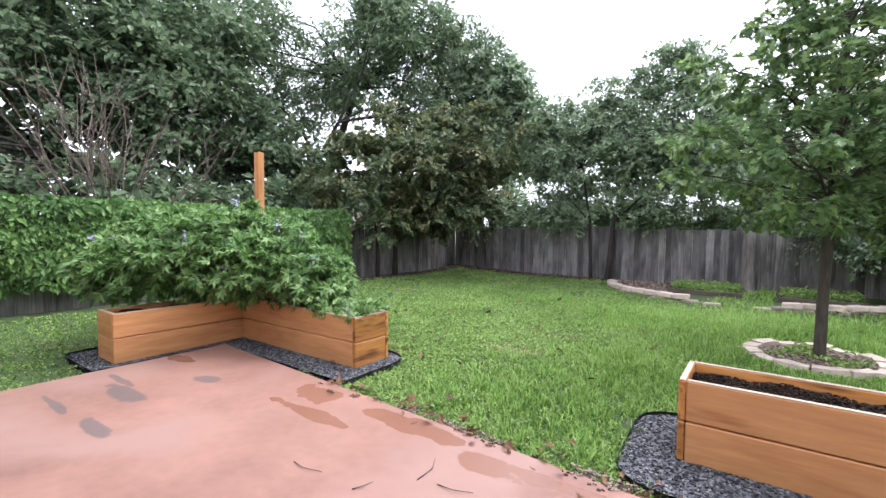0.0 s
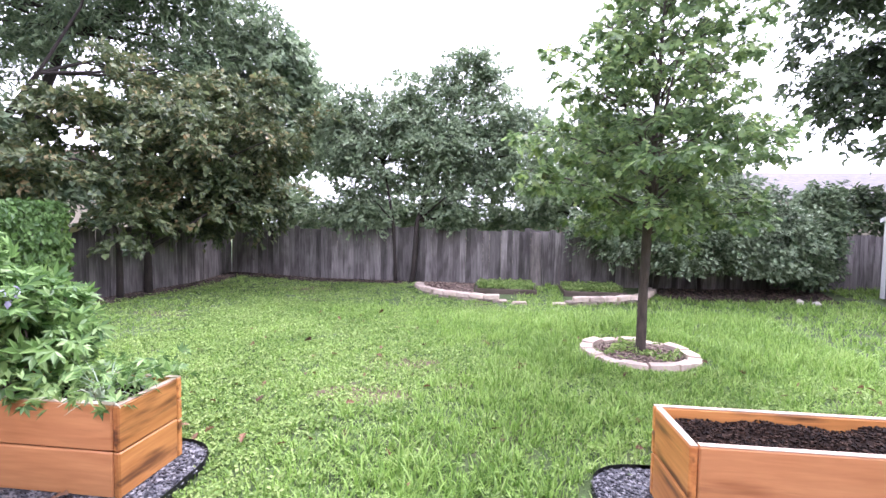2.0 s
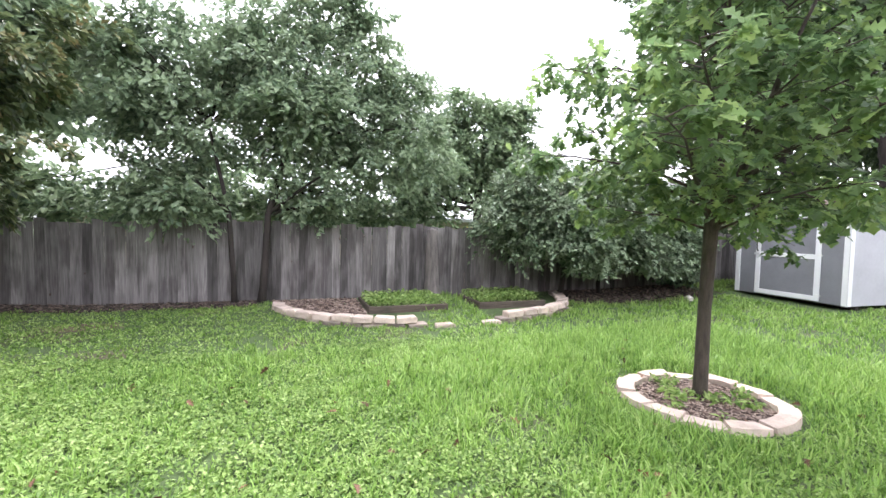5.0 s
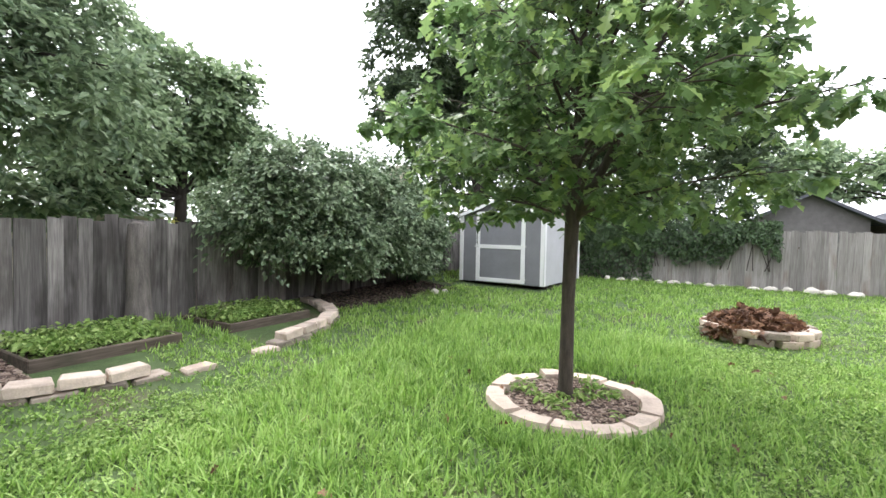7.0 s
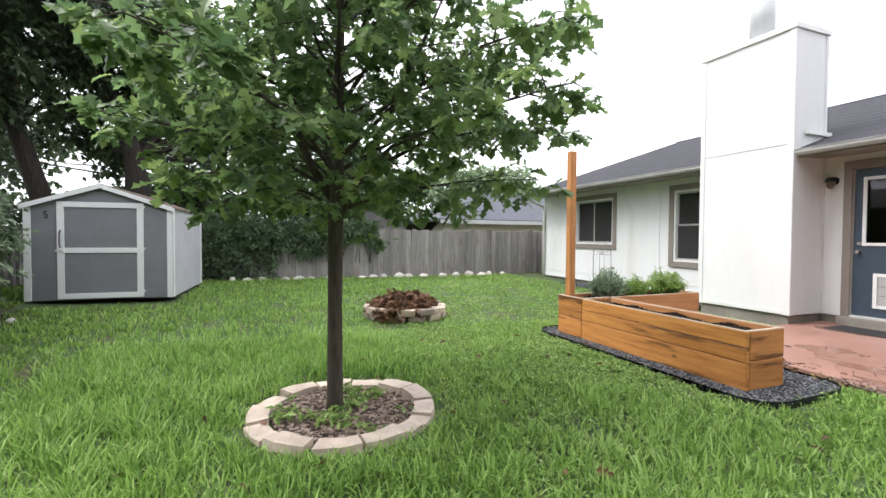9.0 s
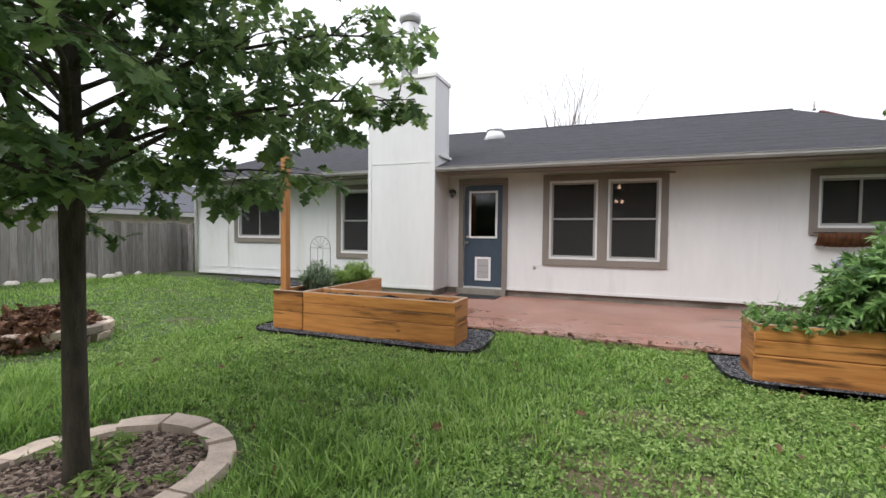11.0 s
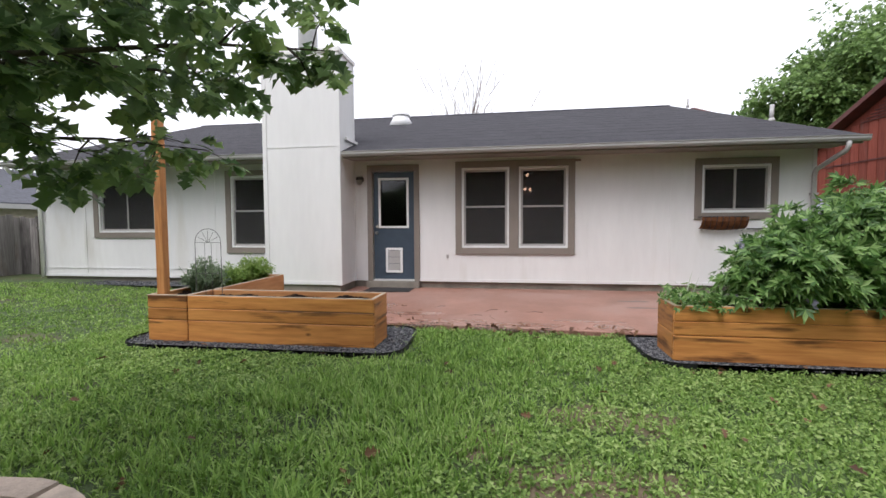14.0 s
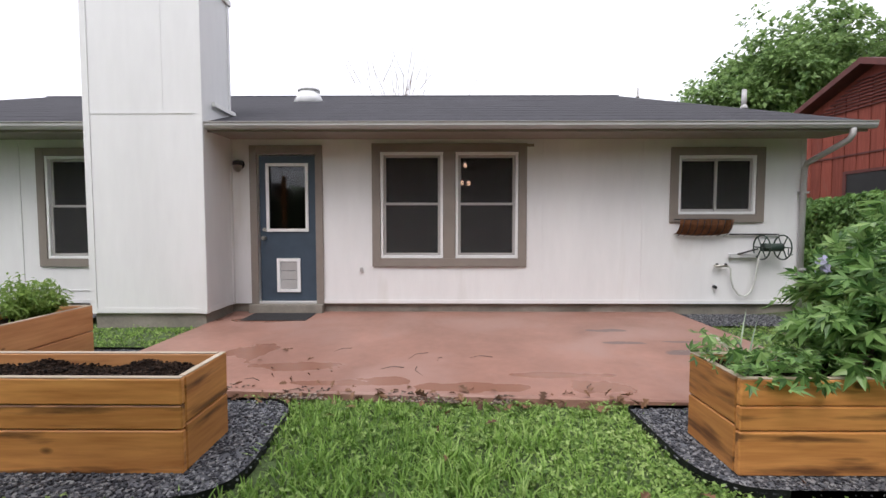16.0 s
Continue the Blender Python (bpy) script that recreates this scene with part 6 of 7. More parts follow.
# ---- garden shed ----
def shed():
    t = thing("garden_shed", "small grey garden shed with white trim and closed door", "shed", at=(6.64, 9.44, 0.36), rz=0)
    # local u runs along the front from its right corner, local v to the rear
    W, D, H, AP = 2.12, 2.55, 1.62, 1.98
    e = Matrix.Translation((6.64, 9.44, 0.36)) @ Matrix.Rotation(radians(87.0), 4, "Z")
    t.matrix_world = e
    body = bmesh.new()
    prof = [(0, 0.05), (W, 0.05), (W, H), (W / 2, AP), (0, H)]
    f = [body.verts.new((u, 0, z)) for u, z in prof]
    b = [body.verts.new((u, -D, z)) for u, z in prof]
    body.faces.new(f)
    body.faces.new(b[::-1])
    for k in range(5):
        j = (k + 1) % 5
        body.faces.new((f[k], b[k], b[j], f[j]))
    bmesh.ops.recalc_face_normals(body, faces=body.faces)
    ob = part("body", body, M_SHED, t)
    # side walls take a paler colour than front and door
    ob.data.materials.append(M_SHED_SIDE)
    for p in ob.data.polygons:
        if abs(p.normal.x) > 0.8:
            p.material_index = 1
    y = 0.002
    tw = 0.085
    for u0, u1 in ((-0.012, tw), (W - tw, W + 0.012)):
        part("corner_trim", box(u0, u1, y, y + 0.016, 0.05, H - 0.02), M_WHITE, t)
    for u in (-0.014, W + 0.002):
        for v0, v1 in ((-tw, 0.018), (-D - 0.01, -D + tw)):
            part("corner_trim", box(u, u + 0.012, v0, v1, 0.05, H - 0.02), M_WHITE, t)
    # door with frame, rail and panels
    d0, d1, dz0, dz1 = 0.44, 1.68, 0.07, 1.70
    dr = part("door", box(d0, d1, y, y + 0.010, dz0, dz1), M_SHED, t, "grey panelled shed door with white frame")
    for b_ in ((d0, d0 + 0.10, dz0, dz1), (d1 - 0.10, d1, dz0, dz1), (d0 + 0.10, d1 - 0.10, dz1 - 0.09, dz1), (d0 + 0.10, d1 - 0.10, dz0, dz0 + 0.09), (d0 + 0.10, d1 - 0.10, 0.84, 0.93)):
        part("rail", box(b_[0], b_[1], y + 0.011, y + 0.028, b_[2], b_[3], 0.003), M_WHITE, dr, "white painted door rail")
    part("door_handle", tube([(d1 - 0.05, y + 0.03, 1.22), (d1 - 0.05, y + 0.07, 1.17), (d1 - 0.05, y + 0.07, 0.98), (d1 - 0.05, y + 0.03, 0.93)], 0.010, 8), M_BLACK, dr, "black pull handle")
    for z in (0.16, 0.90, 1.62):
        part("hinge", box(d0 - 0.03, d0 + 0.07, y + 0.029, y + 0.034, z, z + 0.03), M_WHITE_TRIM, dr)
    part("latch", box(d1 - 0.08, d1 + 0.02, y + 0.029, y + 0.045, 0.86, 0.90), M_METAL, dr)
    # number plate
    bm = bmesh.new()
    for u0, u1, z0, z1 in ((-0.31, -0.26, 1.52, 1.535), (-0.275, -0.26, 1.485, 1.52), (-0.31, -0.26, 1.475, 1.488), (-0.312, -0.298, 1.435, 1.478), (-0.31, -0.26, 1.42, 1.436)):
        add_box(bm, W + u0, W + u1, y, y + 0.008, z0, z1)
    part("house_number", bm, M_BLACK, t, "small black number five")
    # roof with white barge boards
    oh = 0.045
    sl = (AP - H) / (W / 2)
    for s in (0, 1):
        u_e = -oh if s == 0 else W + oh
        bm = bmesh.new()
        lo = [bm.verts.new(c) for c in ((u_e, 0.06, H - oh * sl + 0.005), (W / 2, 0.06, AP + 0.005), (W / 2, -D - 0.06, AP + 0.005), (u_e, -D - 0.06, H - oh * sl + 0.005))]
        hi = [bm.verts.new((v.co.x, v.co.y, v.co.z + 0.035)) for v in lo]
        bm.faces.new(hi)
        bm.faces.new(lo[::-1])
        for k in range(4):
            bm.faces.new((lo[k], lo[(k + 1) % 4], hi[(k + 1) % 4], hi[k]))
        bmesh.ops.recalc_face_normals(bm, faces=bm.faces)
        part("roof_slope", bm, M_SHED_ROOF, t)
        bm = bmesh.new()
        q = [(u_e, H - oh * sl - 0.045), (W / 2, AP - 0.045), (W / 2, AP + 0.030), (u_e, H - oh * sl + 0.030)]
        a, c = [[bm.verts.new((u, yy, z)) for u, z in q] for yy in (0.062, 0.074)]
        bm.faces.new(a)
        bm.faces.new(c[::-1])
        for k in range(4):
            bm.faces.new((a[k], a[(k + 1) % 4], c[(k + 1) % 4], c[k]))
        bmesh.ops.recalc_face_normals(bm, faces=bm.faces)
        part("barge_board", bm, M_WHITE, t)
    for v in (-0.3, -1.2, -2.2):
        part("skid", box(0.02, W - 0.02, v - 0.05, v + 0.05, -0.05, 0.05), M_BARK_DARK, t)


shed()

# ---- stone ring round the young oak ----
def edger_mesh(a, r0, r1, h, seed):
    """One curved edging stone spanning the angle a."""
    r = rng(seed)
    bm = bmesh.new()
    n = 3
    lo, hi = [], []
    for k in range(n + 1):
        t = -a / 2 + a * k / n
        for rad in (r0, r1):
            j = rad + r.uniform(-0.008, 0.008)
            lo.append(bm.verts.new((j * math.cos(t), j * math.sin(t), -0.08)))
            j2 = rad + (0.012 if rad == r0 else -0.012)
            hi.append(bm.verts.new((j2 * math.cos(t), j2 * math.sin(t), h + r.uniform(-0.006, 0.006))))
    for k in range(n):
        i = 2 * k
        bm.faces.new((hi[i], hi[i + 1], hi[i + 3], hi[i + 2]))
        bm.faces.new((lo[i + 1], lo[i + 3], hi[i + 3], hi[i + 1]))
        bm.faces.new((lo[i], hi[i], hi[i + 2], lo[i + 2]))
    bm.faces.new((lo[0], lo[1], hi[1], hi[0]))
    bm.faces.new((lo[-2], hi[-2], hi[-1], lo[-1]))
    bmesh.ops.recalc_face_normals(bm, faces=bm.faces)
    me = bpy.data.meshes.new("edging_stone")
    bm.to_mesh(me)
    bm.free()
    me.materials.append(M_STONE)
    return me


ring = thing("stone_ring", "ring of tan concrete edging stones round the young oak", "edging", at=(0.80, 7.35, 0.190))
N_RING = 13
ring_meshes = [edger_mesh(2 * math.pi / N_RING - 0.035, 0.52, 0.69, 0.055, 100 + k) for k in range(4)]
rr = rng(44)
for k in range(N_RING):
    a = 360 * k / N_RING + rr.uniform(-1.5, 1.5)
    piece("edging_stone", ring_meshes[k % 4], ring, pose(rr.uniform(-0.01, 0.01), rr.uniform(-0.01, 0.01), rr.uniform(-0.008, 0.01), rr.uniform(-2, 2), rr.uniform(-2, 2), a))


def disc_points(cx, cy, r0, n, seed):
    r = rng(seed)
    a, q = r.uniform(0, 6.283, n), r0 * np.sqrt(r.uniform(0, 1, n))
    return np.stack([cx + q * np.cos(a), cy + q * np.sin(a)], -1)


def mound(name, cx, cy, rad, z, h, material, label, category):
    n, m = 8, 24
    v, f = [(cx, cy, z + h)], []
    for i in range(1, n + 1):
        for k in range(m):
            a, q = 2 * math.pi * k / m, rad * i / n
            v.append((cx + q * math.cos(a), cy + q * math.sin(a), z + h * (1 - (i / n) ** 2) + 0.012 * float(wobble(q * math.cos(a), q * math.sin(a), 0.1))))
    for k in range(m):
        f.append((0, 1 + k, 1 + (k + 1) % m))
    for i in range(n - 1):
        for k in range(m):
            a, b = 1 + i * m + k, 1 + i * m + (k + 1) % m
            f += [(a, a + m, b + m), (a, b + m, b)]
    me = mesh_np(name, np.array(v), np.array(f), material, True)
    tagged(new(name, me), label, category, kind="structure")


mound("mulch_bed", 0.80, 7.36, 0.54, 0.180, 0.025, M_MULCH, "brown mulch and earth inside the stone ring", "mulch")
M_MULCH_CHIPS = leafy("mulch_chip_tones", (0.050, 0.032, 0.026), (0.19, 0.135, 0.105), tip=(0.30, 0.235, 0.19), glow=0.0, rough=0.9, patch=0.1)
# tones hold the near-black soil and, painted in, the shade under the bush
M_LITTER = leafy("shaded_leaf_litter", (0.020, 0.015, 0.013), (0.075, 0.055, 0.044), tip=(0.16, 0.12, 0.095), glow=0.0, rough=0.9, patch=0.2)
p = disc_points(0.80, 7.35, 0.51, 2600, 45)
scatter_boxes("mulch", p, np.full(len(p), 0.210), 0.022, M_MULCH_CHIPS, 46, "loose brown mulch chips round the trunk", "mulch", 0.3)

# ---- curved block bed at the back fence ----
def block_mesh(w, d, h, seed):
    r = rng(seed)
    bm = box(-w / 2, w / 2, -d / 2, d / 2, 0, h, 0.014)
    for v in bm.verts:
        v.co += Vector(r.uniform(-0.008, 0.008, 3))
        if v.co.y > 0:
            v.co.x *= 0.86
    me = bpy.data.meshes.new("block")
    bm.normal_update()
    bm.to_mesh(me)
    bm.free()
    return me


BED_BLOCKS = [block_mesh(0.29, 0.19, 0.095, 120 + k) for k in range(5)]
for k, me in enumerate(BED_BLOCKS):
    me.materials.append(M_STONE if k < 3 else M_BLOCK)


def block_run(name, pts, courses, z, label, seed, skip_top=0, step=0.30):
    """Blocks laid end to end along a bent line."""
    t = thing(name, label, "garden wall", at=(pts[0][0], pts[0][1], z))
    r = rng(seed)
    org = Vector((pts[0][0], pts[0][1]))
    seg = [Vector(p) - org for p in pts]
    lens = [(b - a).length for a, b in zip(seg, seg[1:])]
    total = sum(lens)
    for c in range(courses):
        s = 0.15 + 0.14 * (c % 2)
        top = c == courses - 1
        while s < total - 0.1 - (skip_top if top else 0):
            q, i = s, 0
            while i < len(lens) - 1 and q > lens[i]:
                q -= lens[i]
                i += 1
            d = (seg[i + 1] - seg[i]).normalized()
            p = seg[i] + d * q
            me = BED_BLOCKS[r.integers(0, 3) if top else r.integers(3, 5)]
            piece("block", me, t, pose(p.x + r.uniform(-0.012, 0.012), p.y + r.uniform(-0.012, 0.012), c * 0.092 + r.uniform(-0.004, 0.006), r.uniform(-2, 2), r.uniform(-2, 2), math.degrees(math.atan2(d.y, d.x)) + r.uniform(-4, 4)))
            s += step
    return t


block_run("garden_wall", [(-2.70, 12.35), (-2.68, 12.0), (-2.53, 11.6), (-2.28, 11.25), (-1.95, 10.98), (-1.55, 10.77), (-1.1, 10.60), (-0.55, 10.52)], 2, 0.190, "curved two-course wall of tan concrete blocks edging the bed", 131, 0.22)
block_run("garden_wall", [(0.42, 10.55), (0.95, 10.62), (1.5, 10.82), (1.95, 11.12), (2.25, 11.5), (2.5, 12.0), (2.65, 12.5)], 2, 0.205, "curved two-course wall of tan blocks under the bush", 133, 0.0)
p = in_poly([(-2.8, 12.5), (-2.5, 11.45), (-2.0, 11.1), (-1.4, 10.85), (-1.4, 12.5)], 3600, 134)
scatter_boxes("mulch", p, lawn_z(p[:, 0], p[:, 1]) + 0.03, 0.03, M_MULCH_CHIPS, 135, "loose brown bark mulch in the curved bed", "mulch", 0.3)
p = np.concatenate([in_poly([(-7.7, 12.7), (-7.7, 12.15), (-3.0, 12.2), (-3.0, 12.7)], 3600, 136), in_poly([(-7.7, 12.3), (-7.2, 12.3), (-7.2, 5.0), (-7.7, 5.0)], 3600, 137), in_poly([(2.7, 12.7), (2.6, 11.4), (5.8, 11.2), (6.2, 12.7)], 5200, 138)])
scatter_boxes("mulch", p, lawn_z(p[:, 0], p[:, 1]) + 0.015, 0.026, M_LITTER, 139, "dark leaf litter along the fence foot, shade in its colour", "mulch", 0.3)


def timber_frame(name, x0, x1, y0, y1, label):
    t = thing(name, label, "garden bed", at=((x0 + x1) / 2, (y0 + y1) / 2, 0.25))
    hx, hy = (x1 - x0) / 2, (y1 - y0) / 2
    for b in ((-hx, hx, -hy, -hy + 0.04), (-hx, hx, hy - 0.04, hy), (-hx, -hx + 0.04, -hy + 0.041, hy - 0.041), (hx - 0.04, hx, -hy + 0.041, hy - 0.041)):
        part("side_board", box(*b, -0.04, 0.125, 0.010), M_BED_WOOD, t)
    soil = part("soil", box(-hx + 0.041, hx - 0.041, -hy + 0.041, hy - 0.041, -0.04, 0.10), M_SOIL, t)
    return t


timber_frame("timber_bed", -1.35, -0.02, 11.45, 12.5, "low weathered timber bed full of green weeds")
timber_frame("timber_bed", 0.55, 1.85, 11.45, 12.5, "low weathered timber bed overgrown with weeds")

# ---- fire pit ----
pit = thing("fire_pit", "round fire pit of weathered blocks heaped with dead leaves", "fire pit", at=(4.32, 5.82, 0.245))
pr = rng(50)
for c in range(2):
    for k in range(12):
        a = 2 * math.pi * (k + 0.5 * c) / 12
        piece("block", BED_BLOCKS[int(pr.integers(1, 5))], pit, pose(0.55 * math.cos(a), 0.55 * math.sin(a), c * 0.094, pr.uniform(-2, 2), pr.uniform(-2, 2), math.degrees(a) + 90 + 180 + pr.uniform(-3, 3)))
p = disc_points(4.30, 5.84, 0.56, 1500, 51)
q = np.hypot(p[:, 0] - 4.30, p[:, 1] - 5.84)
hz = 0.36 + 0.20 * (1 - (q / 0.58) ** 2) + rng(52).uniform(-0.04, 0.05, len(p))
pos = np.concatenate([np.column_stack([p, hz]), np.column_stack([disc_points(3.95, 6.15, 0.24, 240, 53), rng(54).uniform(0.28, 0.46, 240)])])
dl = leaves("dead_leaves", pos, np.tile((0, 0, 1.0), (len(pos), 1)), rng(55).uniform(0.08, 0.15, len(pos)), OAK, M_DEADLEAF, 56, None, 0.6, 0.0)
tagged(dl, "heap of curled dead brown leaves on the fire pit", "leaves", kind="stuff")
mound("ash_heap", 4.32, 5.82, 0.47, 0.30, 0.16, M_MULCH, "earth and leaf litter inside the fire pit", "litter")

# ---- white rocks along the side fence ----
def rock_mesh(seed):
    r = rng(seed)
    bm = bmesh.new()
    bmesh.ops.create_icosphere(bm, subdivisions=2, radius=0.5)
    k = r.uniform(0.6, 1.1, 3)
    for v in bm.verts:
        v.co = Vector((v.co.x * 0.30 * k[0], v.co.y * 0.2 * k[1], v.co.z * 0.2 * k[2])) * (1 + 0.25 * noise.noise(v.co * 3 + Vector((seed, 0, 0))))
    me = bpy.data.meshes.new("rock")
    bm.to_mesh(me)
    bm.free()
    me.materials.append(M_ROCK)
    return me


rocks = [rock_mesh(150 + k) for k in range(6)]
kr = rng(57)
y = 8.7
while y > 0.9:
    ob = new("rock", rocks[int(kr.integers(6))])
    ob.matrix_world = pose(9.92 + kr.uniform(-0.1, 0.1), y, float(lawn_z(9.9, y)) + 0.03, 0, 0, 90 + kr.uniform(-40, 40)) @ Matrix.Scale(kr.uniform(0.7, 1.35), 4)
    tagged(ob, "pale limestone rock lying along the fence foot", "rock", group="rocks along the fence")
    y -= kr.uniform(0.26, 0.5) * (1.4 if kr.uniform() < 0.15 else 1)

for x, y0 in ((5.3, 11.15), (5.05, 11.25)):
    ob = new("rock", rocks[int(kr.integers(6))])
    ob.matrix_world = pose(x, y0, float(lawn_z(x, y0)) + 0.02, 0, 0, kr.uniform(0, 90)) @ Matrix.Scale(0.8, 4)
    tagged(ob, "flat pale stone lying in the grass", "rock")
for x, y0 in ((-0.45, 10.46), (0.30, 10.50)):
    ob = new("loose_block", BED_BLOCKS[0])
    ob.matrix_world = pose(x, y0, float(lawn_z(x, y0)) - 0.055, 0, 0, kr.uniform(-12, 12))
    tagged(ob, "tan concrete block sunk flat in the grass", "block")

# ---- neighbours ----
def gable_house(name, label, x0, x1, y0, y1, z_e, z_r, axis, wall_m, roof_m, over=0.45, hip=0.0):
    """A plain house under a gable roof; axis: the way the ridge runs; hip: how far the ridge stops short of one end."""
    t = thing(name, label, "house", at=((x0 + x1) / 2, (y0 + y1) / 2, 0.1))
    c = Vector(((x0 + x1) / 2, (y0 + y1) / 2, 0.1))
    hx, hy = (x1 - x0) / 2, (y1 - y0) / 2
    L, Wd = (hx, hy) if axis == "x" else (hy, hx)
    turn = Matrix.Identity(4) if axis == "x" else Matrix.Rotation(radians(90), 4, "Z")
    ze, zr = z_e - 0.1, z_r - 0.1
    bm = bmesh.new()
    prof = [(-Wd, -0.2), (Wd, -0.2), (Wd, ze), (0, zr), (-Wd, ze)]
    a, b = [[bm.verts.new((x - (hip if hip and x > 0 and k == 3 else 0), y, z)) for k, (y, z) in enumerate(prof)] for x in (-L, L)]
    bm.faces.new(a)
    bm.faces.new(b[::-1])
    for k in range(5):
        bm.faces.new((a[k], a[(k + 1) % 5], b[(k + 1) % 5], b[k]))
    bmesh.ops.recalc_face_normals(bm, faces=bm.faces)
    bm.transform(turn)
    part("wall", bm, wall_m, t)
    k = (zr - ze) / Wd
    for s in (-1, 1):
        bm = bmesh.new()
        lo = [bm.verts.new(v) for v in ((-L - over, s * (Wd + over), ze - over * k + 0.01), (L + over, s * (Wd + over), ze - over * k + 0.01), (L + over - (hip + over if hip else 0), 0, zr + 0.01), (-L - over, 0, zr + 0.01))]
        hi = [bm.verts.new((v.co.x, v.co.y, v.co.z + 0.12)) for v in lo]
        bm.faces.new(hi)
        bm.faces.new(lo[::-1])
        for i in range(4):
            bm.faces.new((lo[i], lo[(i + 1) % 4], hi[(i + 1) % 4], hi[i]))
        bmesh.ops.recalc_face_normals(bm, faces=bm.faces)
        bm.transform(turn)
        part("roof", bm, roof_m, t)
    if hip:
        bm = bmesh.new()
        z0 = ze - over * k + 0.014
        lo = [bm.verts.new(v) for v in ((L + over, -Wd - over, z0), (L + over, Wd + over, z0), (L - hip, 0, zr + 0.014))]
        hi = [bm.verts.new((v.co.x, v.co.y, v.co.z + 0.12)) for v in lo]
        bm.faces.new(hi)
        bm.faces.new(lo[::-1])
        for i in range(3):
            bm.faces.new((lo[i], lo[(i + 1) % 3], hi[(i + 1) % 3], hi[i]))
        bmesh.ops.recalc_face_normals(bm, faces=bm.faces)
        bm.transform(turn)
        part("roof", bm, roof_m, t)
    return t, c


red, rc = gable_house("red_house", "red-stained board house with dark brown roof edges", -18.0, -9.5, -6.1, 1.7, 3.0, 4.55, "x", M_RED, M_RED_TRIM, 0.30)
rd = rng(60)
fy = -6.05
while fy < 1.7:  # boards and battens on the gable
    zt = 4.45 - abs(fy + 2.2) * 0.397
    o = part("board", box(-9.498, -9.478, fy + 0.012, fy + 0.262, 0.25, zt), M_RED, None)
    o.data.transform(Matrix.Translation(-rc))
    o.parent = red
    fy += 0.274
for k in range(9):
    z = 3.80 + k * 0.065
    hw = (4.50 - z) / 0.397 * 0.72
    o = part("louvre_slat", box(-9.477, -9.44, -2.2 - hw, -2.2 + hw, z, z + 0.02), M_RED_TRIM, None)
    o.data.transform(Matrix.Translation(-rc))
    o.parent = red
for b, mm, nm in (((-9.477, -9.455, -2.75, -0.7, 2.54, 2.60), M_RED_TRIM, "window_frame"), ((-9.477, -9.455, -2.75, -2.68, 1.5, 2.54), M_RED_TRIM, "window_frame"), ((-9.477, -9.47, -2.68, -0.7, 1.5, 2.54), M_BLACK, "window_pane"), ((-9.477, -9.46, -6.0, 1.6, 2.90, 2.93), M_RED_TRIM, "band_board")):
    o = part(nm, box(*b), mm, None)
    o.data.transform(Matrix.Translation(-rc))
    o.parent = red

east, ec = gable_house("neighbour_house", "neighbouring house with blue-grey shingle roof beyond the fence", 17.3, 25.0, -14.0, 0.0, 2.45, 3.95, "y", M_FARWALL, M_FARROOF, 0.5, 3.6)
east2, ec2 = gable_house("neighbour_house", "farther house with dark shingle roof behind the fence", 20.5, 28.0, 0.9, 4.6, 2.35, 3.35, "x", M_FARBRICK, M_FARROOF, 0.4)
o = part("fascia", box(-4.42, -4.36, -7.3, 7.4, 2.06, 2.24), M_GUTTER, east)
o = part("chimney", box(-1.9, -1.6, 5.6, 5.95, 2.6, 3.62, 0.02), M_FARWALL, east, "pale box chimney")
dish = part("satellite_dish", tube([(0, 0, 0), (-0.04, 0, 0), (-0.10, 0, 0.0)], [0.04, 0.11, 0.15], 20), M_FARBRICK, east, "dark satellite dish")
dish.location = (-3.35, 5.04, 3.05)
o = part("dish_mast", tube([(0, 0, -0.6), (0, 0, 0)], 0.03, 6), M_METAL, east)
o.location = (-3.25, 5.04, 3.05)
north, nc = gable_house("neighbour_house", "beige neighbouring house with grey gable roof behind the shed", 9.5, 19.0, 19.0, 26.0, 2.9, 4.1, "x", M_FARWALL, M_FARGREY, 0.5)
o = part("chimney", box(0.9, 1.9, -3.2, -2.3, 2.6, 4.7), M_FARWALL, north, "tan box chimney")
back, bc = gable_house("neighbour_house", "low house with a white metal roof behind the back fence", -8.5, 4.0, 19.5, 26.0, 1.95, 3.0, "x", M_FARWALL, M_FARWHITE, 0.4)
nearw, wc = gable_house("neighbour_house", "pale house glimpsed through trees beyond the ivy fence", -27.0, -18.5, 14.0, 24.0, 3.0, 4.6, "x", M_FARWALL, M_SHED_ROOF, 0.5)

